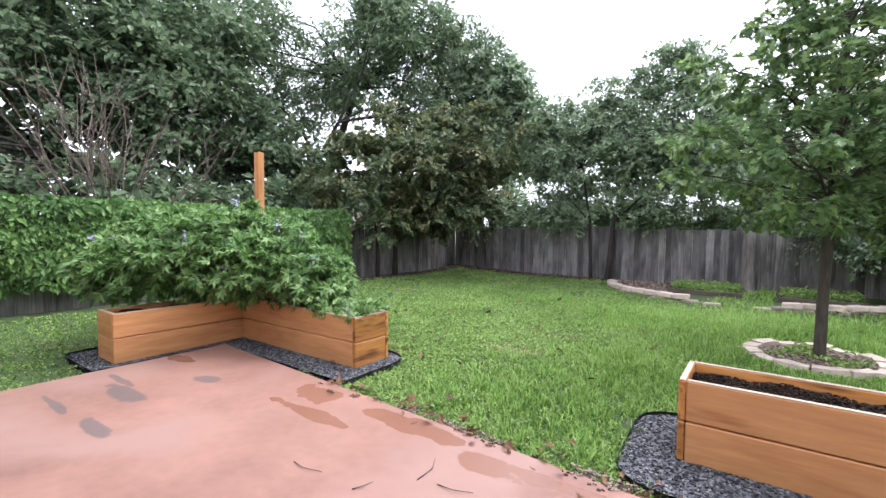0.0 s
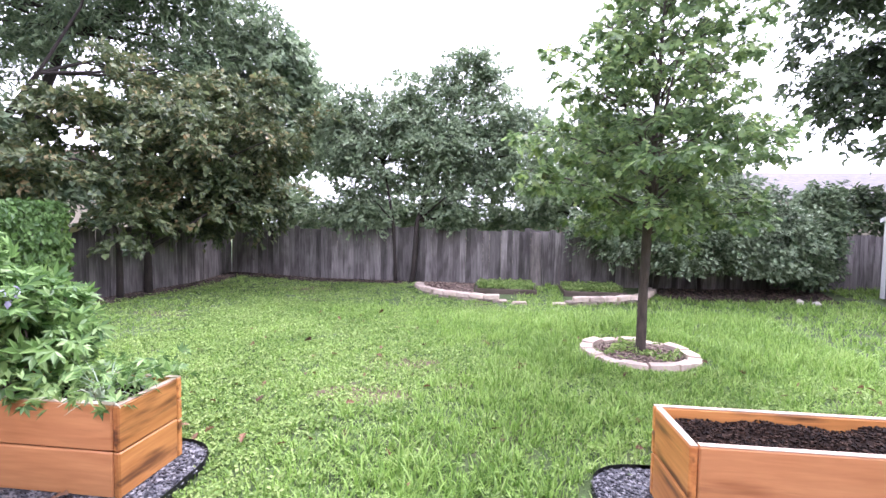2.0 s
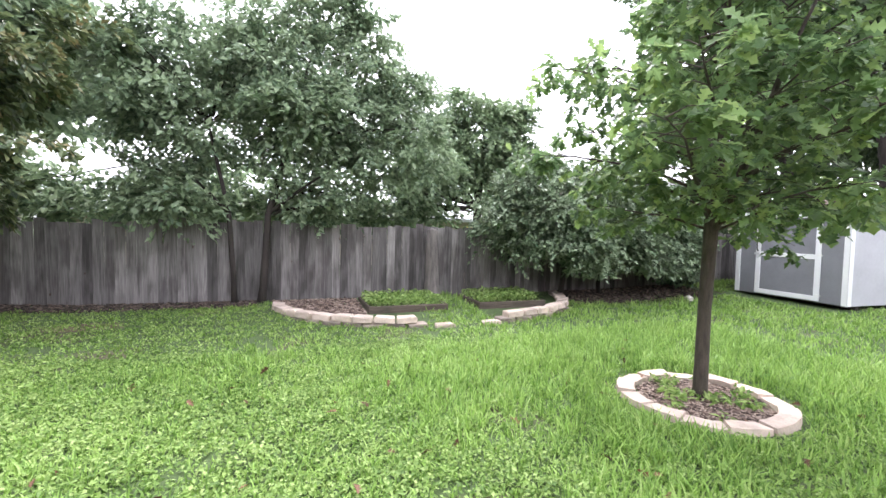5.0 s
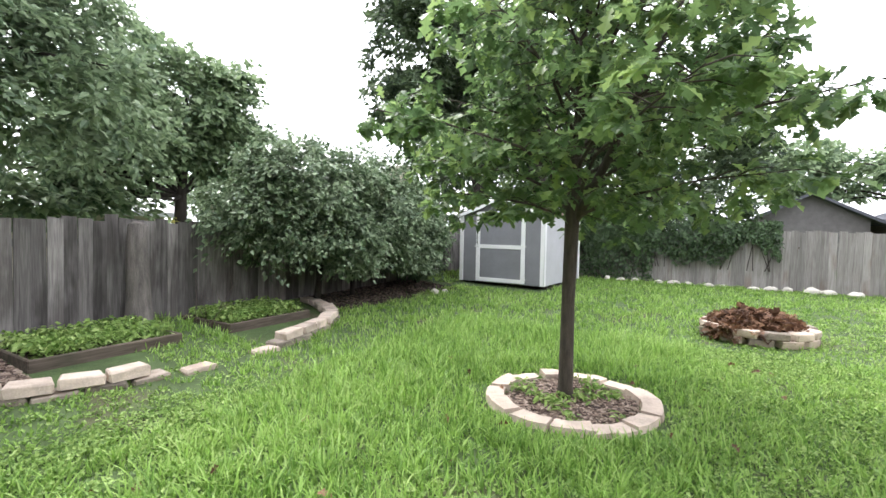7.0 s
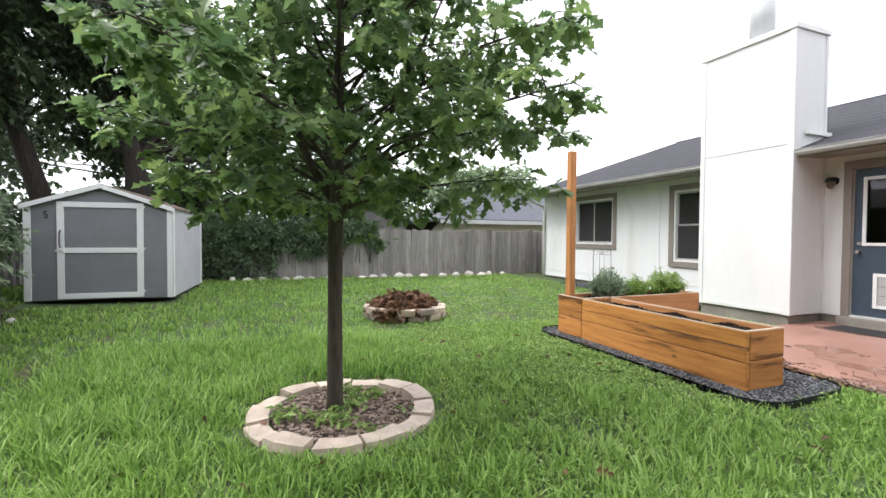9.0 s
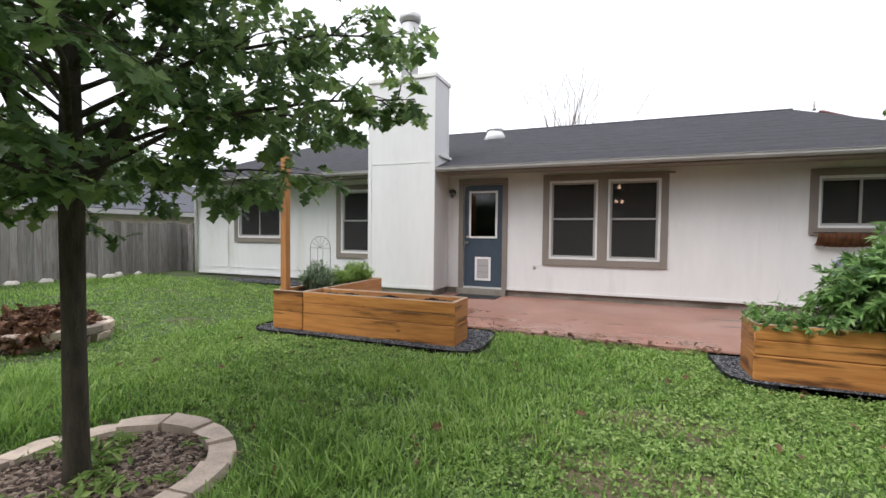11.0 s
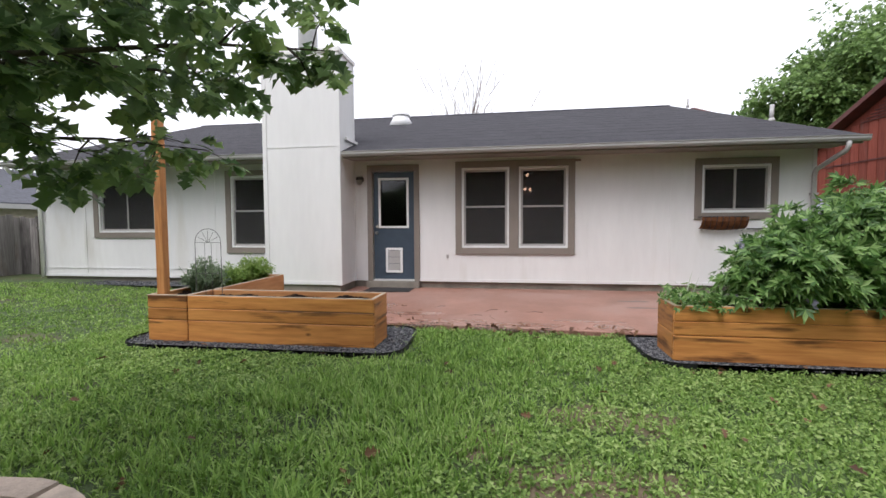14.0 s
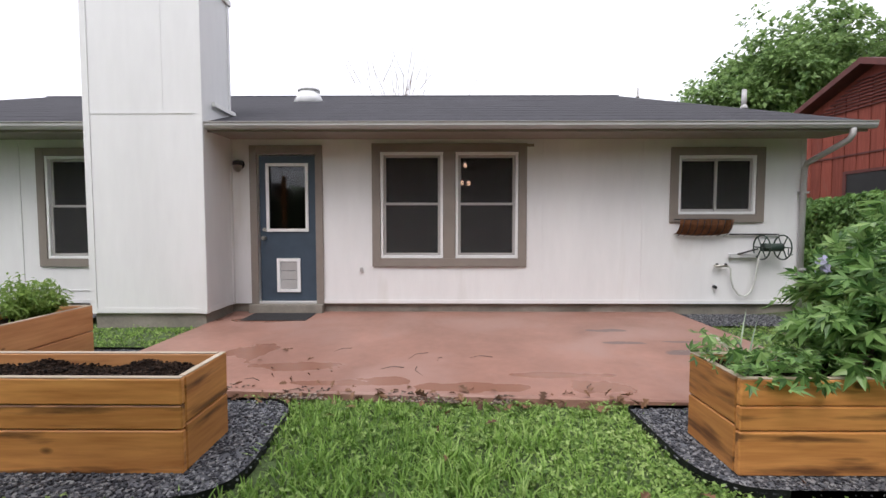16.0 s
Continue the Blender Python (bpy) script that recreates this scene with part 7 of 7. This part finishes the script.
# ---- shrub in the west planter ----
def vitex():
    t = thing("flowering_shrub", "lush green shrub with palmate leaves and lavender flowers", "shrub", at=(-4.6, 3.7, 0.70))
    base = np.array((-4.6, 3.7, 0.70))
    blobs = [((-4.85, 3.75, 1.30), (0.85, 0.75, 0.58)), ((-4.3, 3.98, 1.25), (0.62, 0.52, 0.48)), ((-5.30, 3.15, 1.30), (0.60, 0.65, 0.42)), ((-5.5, 3.9, 1.15), (0.6, 0.7, 0.55)), ((-3.82, 4.08, 1.08), (0.42, 0.40, 0.32)), ((-5.5, 2.75, 1.15), (0.40, 0.40, 0.34))]
    pos, out, cc, way = clump_points(blobs, 700, 23, 0.11, 160, 0.58, 0.76, 6)
    bm = bmesh.new()
    r = rng(161)
    for e in cc[::7]:
        b = Vector((r.choice([-5.2, -5.1, -4.6, -4.2, -3.6]), 4.0 + r.uniform(-0.1, 0.1), 0.69)) - Vector(base)
        e = Vector(e) - Vector(base)
        add_tube(bm, [b, b.lerp(e, 0.5) + Vector((0, 0, 0.12)), e], [0.008, 0.005, 0.002], 5, False)
    tagged(part("stalk", bm, M_TWIG, t), kind="stuff")
    leaves("leaves", pos - base, out, 0.108 * rng(162).uniform(0.6, 1.3, len(pos)), PALM, L_SHRUB, 163, t, 0.22, 0.45, way, 0.50)
    r = rng(164)
    pick = cc[r.choice(len(cc), 38, replace=False)]
    pick = pick + unit(pick - np.array((-4.6, 3.8, 1.0))) * 0.13
    for j, c in enumerate(pick):
        fp = c + r.normal(0, 1, (14, 3)) * (0.018, 0.018, 0.030)
        leaves("flower", fp - base, unit(fp - c + 0.02), r.uniform(0.035, 0.055, 14), OVAL, L_FLOWER, 300 + j, t)["label"] = "pale lavender flower"
    # trailing low leaves over the free end
    r = rng(166)
    n = 240
    pos = np.stack([r.uniform(-3.5, -2.85, n), r.uniform(3.72, 4.36, n), 0.74 + 0.16 * r.uniform(0, 1, n) ** 1.5], -1)
    leaves("low_leaves", pos - base, np.tile((0, 0, 1.0), (n, 1)), r.uniform(0.05, 0.10, n), PALM, L_SHRUB, 167, t)


vitex()


def strap_plant(at, n, ln, seed, material, label, name, wid=0.012, lean=0.6):
    """Arching narrow leaves from one crown."""
    r = rng(seed)
    t = thing(name, label, "plant", at=at)
    V, F = [], []
    for i in range(n):
        a, q = r.uniform(0, 6.283), r.uniform(0.15, 1) * lean
        l = ln * r.uniform(0.6, 1.1)
        d = Vector((math.cos(a) * q, math.sin(a) * q, 1)).normalized()
        s = Vector((-math.sin(a), math.cos(a), 0)) * wid
        p = Vector((r.normal(0, 0.03), r.normal(0, 0.03), 0))
        k0 = len(V)
        for j in range(5):
            w = s * (1 - (j / 4) ** 2 * 0.9)
            V += [p - w, p + w]
            p = p + d * l / 4
            d = (d + Vector((math.cos(a) * 0.25 * q, math.sin(a) * 0.25 * q, -0.28 * q))).normalized()
        for j in range(4):
            b = k0 + 2 * j
            F.append((b, b + 1, b + 3, b + 2))
    ob = new("leaves", mesh_np("leaves", np.array(V), np.array(F), material))
    ob.parent = t
    return t


def herb(at, rad, h, n, material, seed, label, leaf=0.05):
    t = thing("herb_plant", label, "plant", at=at)
    r = rng(seed)
    m = n // 26
    V, D = [], []
    bm = bmesh.new()
    for k in range(m):
        a, q = r.uniform(0, 6.283), rad * math.sqrt(r.uniform(0.02, 1))
        e = Vector((q * math.cos(a), q * math.sin(a), h * (1 - 0.55 * (q / rad) ** 2) * r.uniform(0.7, 1.1)))
        s = Vector((e.x * 0.25, e.y * 0.25, 0))
        mid = s.lerp(e, 0.55) + Vector((0, 0, 0.06 * h))
        add_tube(bm, [s, mid, e], [0.003, 0.0025, 0.001], 4, False)
        for j in range(26):
            u = r.uniform(0.2, 1)
            c = s * (1 - u) ** 2 + mid * 2 * u * (1 - u) + e * u * u
            V.append(c + Vector(r.normal(0, 0.008, 3)))
            D.append((r.normal(0, 0.5), r.normal(0, 0.5), 0.7))
    tagged(part("stalk", bm, material, t), kind="stuff")
    leaves("leaves", np.array(V), unit(np.array(D)), leaf * r.uniform(0.6, 1.2, len(V)), LANCE, material, seed + 1, t)


herb((2.20, 3.62, 0.69), 0.27, 0.42, 3000, L_LAV, 171, "bushy grey-green lavender in the planter")
herb((2.20, 3.15, 0.69), 0.22, 0.30, 1700, L_FERN, 173, "feathery yellow-green herb in the planter", 0.045)
herb((2.20, 2.62, 0.69), 0.27, 0.42, 2600, L_FERN, 175, "tall feathery yellow-green herb in the planter", 0.05)
strap_plant((2.22, 3.75, 0.69), 30, 0.45, 177, L_LAV, "upright narrow-leaved plant behind the lavender", "strap_plant", 0.007, 0.5)
strap_plant((-3.10, 3.93, 0.70), 26, 0.34, 178, L_STRAP, "pale strap-leaved plant drooping over the planter edge", "strap_plant", 0.006, 1.3)

M_WIRE = plain("weathered_grey_wire", (0.10, 0.10, 0.095), 0.6, var=0.15)
# wire trellis standing in the planter
tr = thing("wire_trellis", "thin dark grey wire trellis with arched scrolled top", "trellis", at=(1.84, 4.06, 0.47))
def wire(pts, r=0.0045):
    part("wire", tube(pts, r * 0.8, 5), M_WIRE, tr)


for x in (-0.155, 0.155):
    wire([(x, 0, 0), (x, 0, 0.84)], 0.005)
wire([(0.155 * math.cos(a), 0, 0.84 + 0.15 * math.sin(a)) for a in (math.pi * k / 14 for k in range(15))])
wire([(-0.155, 0, 0.84), (0.155, 0, 0.84)], 0.003)
wire([(-0.155, 0, 0.5), (0.155, 0, 0.5)], 0.003)
for x in (-0.04, 0.04):
    wire([(x, 0, 0.0), (x, 0, 0.84)], 0.003)
for a in (0.5, 1.05, 1.57, 2.1, 2.65):
    wire([(0, 0, 0.84), (0.137 * math.cos(a), 0, 0.84 + 0.132 * math.sin(a))], 0.003)


# ---- grass, weeds and litter ----
def lawn_points(n, x0, x1, y0, y1, seed):
    r = rng(seed)
    p = np.stack([r.uniform(x0, x1, n), r.uniform(y0, y1, n)], -1)
    x, y = p[:, 0], p[:, 1]
    ok = ~((x > PX0 - 0.01) & (x < PX1 + 0.01) & (y < slab_edge(x) + 0.005 + 0.03 * wobble(x, y, 0.2)))
    ok &= ~inside(x, y, GRAVEL_L) & ~inside(x, y, GRAVEL_R) & ~((y < 0.9) & (x > 3)) & ~((x < -4.6) & (y < 0.9)) & ~((x > 1.55) & (x < 3.02) & (y < 0.99)) & (y > 0.25)
    ok &= np.hypot(x - 0.80, y - 7.35) > 0.715
    ok &= np.hypot(x - 4.32, y - 5.82) > 0.64
    ok &= ~((x > 6.3) & (x < 9.3) & (y > 9.3) & (y < 11.6))
    ok &= ~((x < -0.5) & (x > -2.95) & (y > 10.6 + 0.55 * (x + 1.0) ** 2)) & ~((x > 0.5) & (x < 2.7) & (y > 10.65 + 0.35 * (x - 0.8) ** 2)) & ~((x < -2.9) & (y > 12.2)) & ~((x > 2.6) & (x < 6.3) & (y > 11.4)) & (y < 12.65) & (x > -7.3 + 0.2 * wobble(y, y, 0.7))
    d = np.hypot((x + 1.85) / 0.55, (y - 6.35) / 0.30)
    d2 = np.hypot((x + 2.1) / 0.5, (y - 5.5) / 0.25)
    worn = np.minimum(d, d2) + 0.55 * wobble(x, y, 0.22, 3) + 0.3 * wobble(x, y, 0.09, 7)
    ok &= (worn > 1) | (r.uniform(0, 1, n) < 0.45)
    ok &= (wobble(x, y, 0.45, 2) > -0.62) | (r.uniform(0, 1, n) < 0.45)
    return p[ok]


def weedy(x, y):
    """How far low broad-leaved weeds take over from long grass."""
    open_lawn = (0.42 - 0.28 * (x + 1.3) + 0.6 * wobble(x, y, 1.1, 5)) * (0.45 + 0.55 * ramp01(4.0, 5.6, y)) + 0.20 * (1 - ramp01(4.9, 6.3, y))
    by_planter = (0.66 + 0.32 * wobble(x, y, 0.8, 9)) * (1 - ramp01(6.0, 7.1, y)) * ramp01(-1.2, 0.2, x) * (1 - 0.6 * ramp01(4.5, 7.0, x))
    return np.clip(np.maximum(open_lawn, by_planter), 0.04, 0.85)


def grass(name, p, length, width, seed, segs, label, tufts=0):
    """Blades; where tufts is given, most of them spring from that many tufts and lean outwards."""
    r = rng(seed)
    n = len(p)
    a = r.uniform(0, 6.283, n)
    b = a + r.normal(0, 0.8, n) + math.pi / 2
    scale = np.ones(n)
    if tufts:
        home = p[r.integers(0, n, tufts)]
        pick = r.integers(0, tufts, n)
        off = r.normal(0, 0.034, (n, 2))
        inn = r.uniform(0, 1, n) < 0.72
        p = np.where(inn[:, None], home[pick] + off, p)
        b = np.where(inn, np.arctan2(off[:, 1], off[:, 0]) + r.normal(0, 0.5, n), b)
        a = np.where(inn, b + math.pi / 2, a)
        scale = np.where(inn, r.uniform(0.6, 1.45, tufts)[pick], 0.8)
    x, y = p[:, 0], p[:, 1]
    z = lawn_z(x, y) - 0.004
    tall = scale * (1 - 0.66 * weedy(x, y)) * r.uniform(0.5, 1.25, n) * length * (1 + 0.25 * wobble(x, y, 0.5, 8)) * (0.75 + 0.25 * ramp01(4.6, 6.6, y)) * (0.45 + 0.55 * ramp01(0.70, 0.95, np.hypot(x - 0.80, y - 7.35)))
    bend = r.uniform(0.15, 1.0, n)
    wv = np.stack([np.cos(a), np.sin(a), 0 * a], -1) * (width * r.uniform(0.7, 1.3, n))[:, None]
    dv = np.stack([np.cos(b), np.sin(b), 0 * b], -1)
    base = np.stack([x, y, z], -1)
    rows = []
    for k in range(segs + 1):
        s = k / segs
        c = base + dv * (tall * bend * s ** 1.8)[:, None] + np.array([0, 0, 1.0]) * (tall * (s - 0.35 * bend * s * s))[:, None]
        if k < segs:
            rows += [c - wv * (1 - 0.55 * s), c + wv * (1 - 0.55 * s)]
        else:
            rows.append(c)
    K = len(rows)
    v = np.stack(rows, 1).reshape(-1, 3)
    tri = []
    for k in range(segs - 1):
        i = 2 * k
        tri += [(i, i + 1, i + 3), (i, i + 3, i + 2)]
    tri.append((K - 3, K - 2, K - 1))
    f = (np.arange(n)[:, None, None] * K + np.array(tri)[None]).reshape(-1, 3)
    tagged(new(name, mesh_np(name, v, f, L_GRASS)), label, "grass", kind="stuff")


near = lawn_points(150000, -5.2, 3.2, 3.3, 9.6, 180)
far1 = lawn_points(155000, -7.6, 10.1, 0.3, 12.65, 181)
out = ~((far1[:, 0] > -5.2) & (far1[:, 0] < 3.2) & (far1[:, 1] > 3.3) & (far1[:, 1] < 9.6))
keep = rng(182).uniform(0, 1, len(near)) < 1.15 - 0.6 * weedy(near[:, 0], near[:, 1])
grass("grass", near[keep], 0.135, 0.0060, 183, 3, "lush long blades of wet green lawn grass", 9000)
grass("grass", far1[out], 0.10, 0.0085, 184, 2, "green lawn grass towards the fences", 12000)


def weeds(n, x0, x1, y0, y1, seed, size, label):
    p = lawn_points(n, x0, x1, y0, y1, seed)
    r = rng(seed + 1)
    p = p[r.uniform(0, 1, len(p)) < weedy(p[:, 0], p[:, 1]) ** 1.3]
    k = 4
    q = np.repeat(p, k, 0) + r.normal(0, size * 0.9, (len(p) * k, 2))
    z = lawn_z(q[:, 0], q[:, 1]) + r.uniform(0.008, 0.03, len(q)) + 0.035 * np.clip(wobble(q[:, 0], q[:, 1], 0.13, 6), 0, 1)
    ob = leaves("weeds", np.column_stack([q, z]), np.tile((0, 0, 1.0), (len(q), 1)), size * r.uniform(0.7, 1.3, len(q)), OVAL, L_WEED, seed + 2, None, 0.2, 0.1)
    tagged(ob, label, "weeds", kind="stuff")


weeds(74000, -5.5, 3.2, 3.3, 9.8, 190, 0.029, "low broad-leaved weeds spreading through the lawn")
weeds(44000, -7.4, 8.0, 0.6, 12.4, 193, 0.033, "low broad-leaved weeds in the far lawn")
for k, (x0, x1, y0, y1) in enumerate(((-1.3, -0.07, 11.5, 12.45), (0.6, 1.8, 11.5, 12.45))):
    r = rng(196 + k)
    q = np.stack([r.uniform(x0, x1, 2600), r.uniform(y0, y1, 2600), 0.35 + 0.14 * r.uniform(0, 1, 2600)], -1)
    tagged(leaves("weeds", q, np.tile((0, 0, 1.0), (2600, 1)), r.uniform(0.04, 0.075, 2600), OVAL, L_WEED, 198 + k, None), "bright green weeds filling the timber bed", "weeds", kind="stuff")
r = rng(200)
p = disc_points(0.80, 7.36, 0.5, 900, 201)
p = p[wobble(p[:, 0], p[:, 1], 0.16, 4) > 0.12]
tagged(leaves("weeds", np.column_stack([p, 0.235 + 0.03 * r.uniform(0, 1, len(p))]), np.tile((0, 0, 1.0), (len(p), 1)), r.uniform(0.05, 0.1, len(p)), LANCE, L_WEED, 202, None), "small weeds in the mulch round the trunk", "weeds", kind="stuff")

# fallen leaves and twigs
r = rng(205)
fl = np.concatenate([np.stack([r.uniform(-2.8, 1.2, 130), r.normal(0.03, 0.08, 130)], -1), np.stack([r.uniform(-4.5, 2.5, 130), r.uniform(3.6, 9, 130)], -1), np.stack([r.uniform(-0.5, 1.2, 18), r.uniform(2.0, 3.4, 18)], -1)])
fl[:130, 1] += slab_edge(fl[:130, 0])
on_slab = (fl[:, 1] < slab_edge(fl[:, 0])) & (fl[:, 0] < PX1) & (fl[:, 0] > PX0)
fz = np.where(on_slab, PZ + 0.008, lawn_z(fl[:, 0], fl[:, 1]) + 0.05)
tagged(leaves("fallen_leaves", np.column_stack([fl, fz]), np.tile((0, 0, 1.0), (len(fl), 1)), r.uniform(0.05, 0.10, len(fl)), OAK, M_DEADLEAF, 206, None, 0.4, 0.0), "scattered dead brown leaves on lawn and patio", "leaves", kind="stuff")
n = 1300
q = np.stack([r.uniform(-1.9, 1.45, n), r.uniform(0, 1, n)], -1)
q[:, 1] = slab_edge(q[:, 0]) + 0.10 - np.abs(r.normal(0, 0.10, n))
q = q[(wobble(q[:, 0], q[:, 1], 0.16, 2) > -0.25) & (q[:, 1] > slab_edge(q[:, 0]) - 0.03 - 0.10 * ramp01(-1.6, 0.6, q[:, 0])) & ~inside(q[:, 0], q[:, 1], GRAVEL_L)]
scatter_boxes("mulch", q, np.where(q[:, 1] < slab_edge(q[:, 0]), PZ + 0.004, lawn_z(q[:, 0], q[:, 1]) + 0.05), 0.012, M_MULCH_CHIPS, 207, "brown bark crumbs and earth along the slab edge", "mulch", 0.3)
for k in range(9):
    a = r.uniform(-0.6, 0.6) + (0 if k % 3 else 1.2)
    x, y, ln = r.uniform(-2.2, 1.2), r.uniform(2.0, 3.05), r.uniform(0.10, 0.28)
    t = thing("twig", "thin dry brown twig lying on the patio", "twig", group="twigs on the patio", at=(x, y, PZ))
    part("stick", tube([(0, 0, 0.004), (ln * 0.5 * math.cos(a), ln * 0.5 * math.sin(a), 0.012), (ln * math.cos(a + 0.3), ln * math.sin(a + 0.3), 0.004)], [0.0032, 0.0024, 0.0012], 5), M_BARK, t)
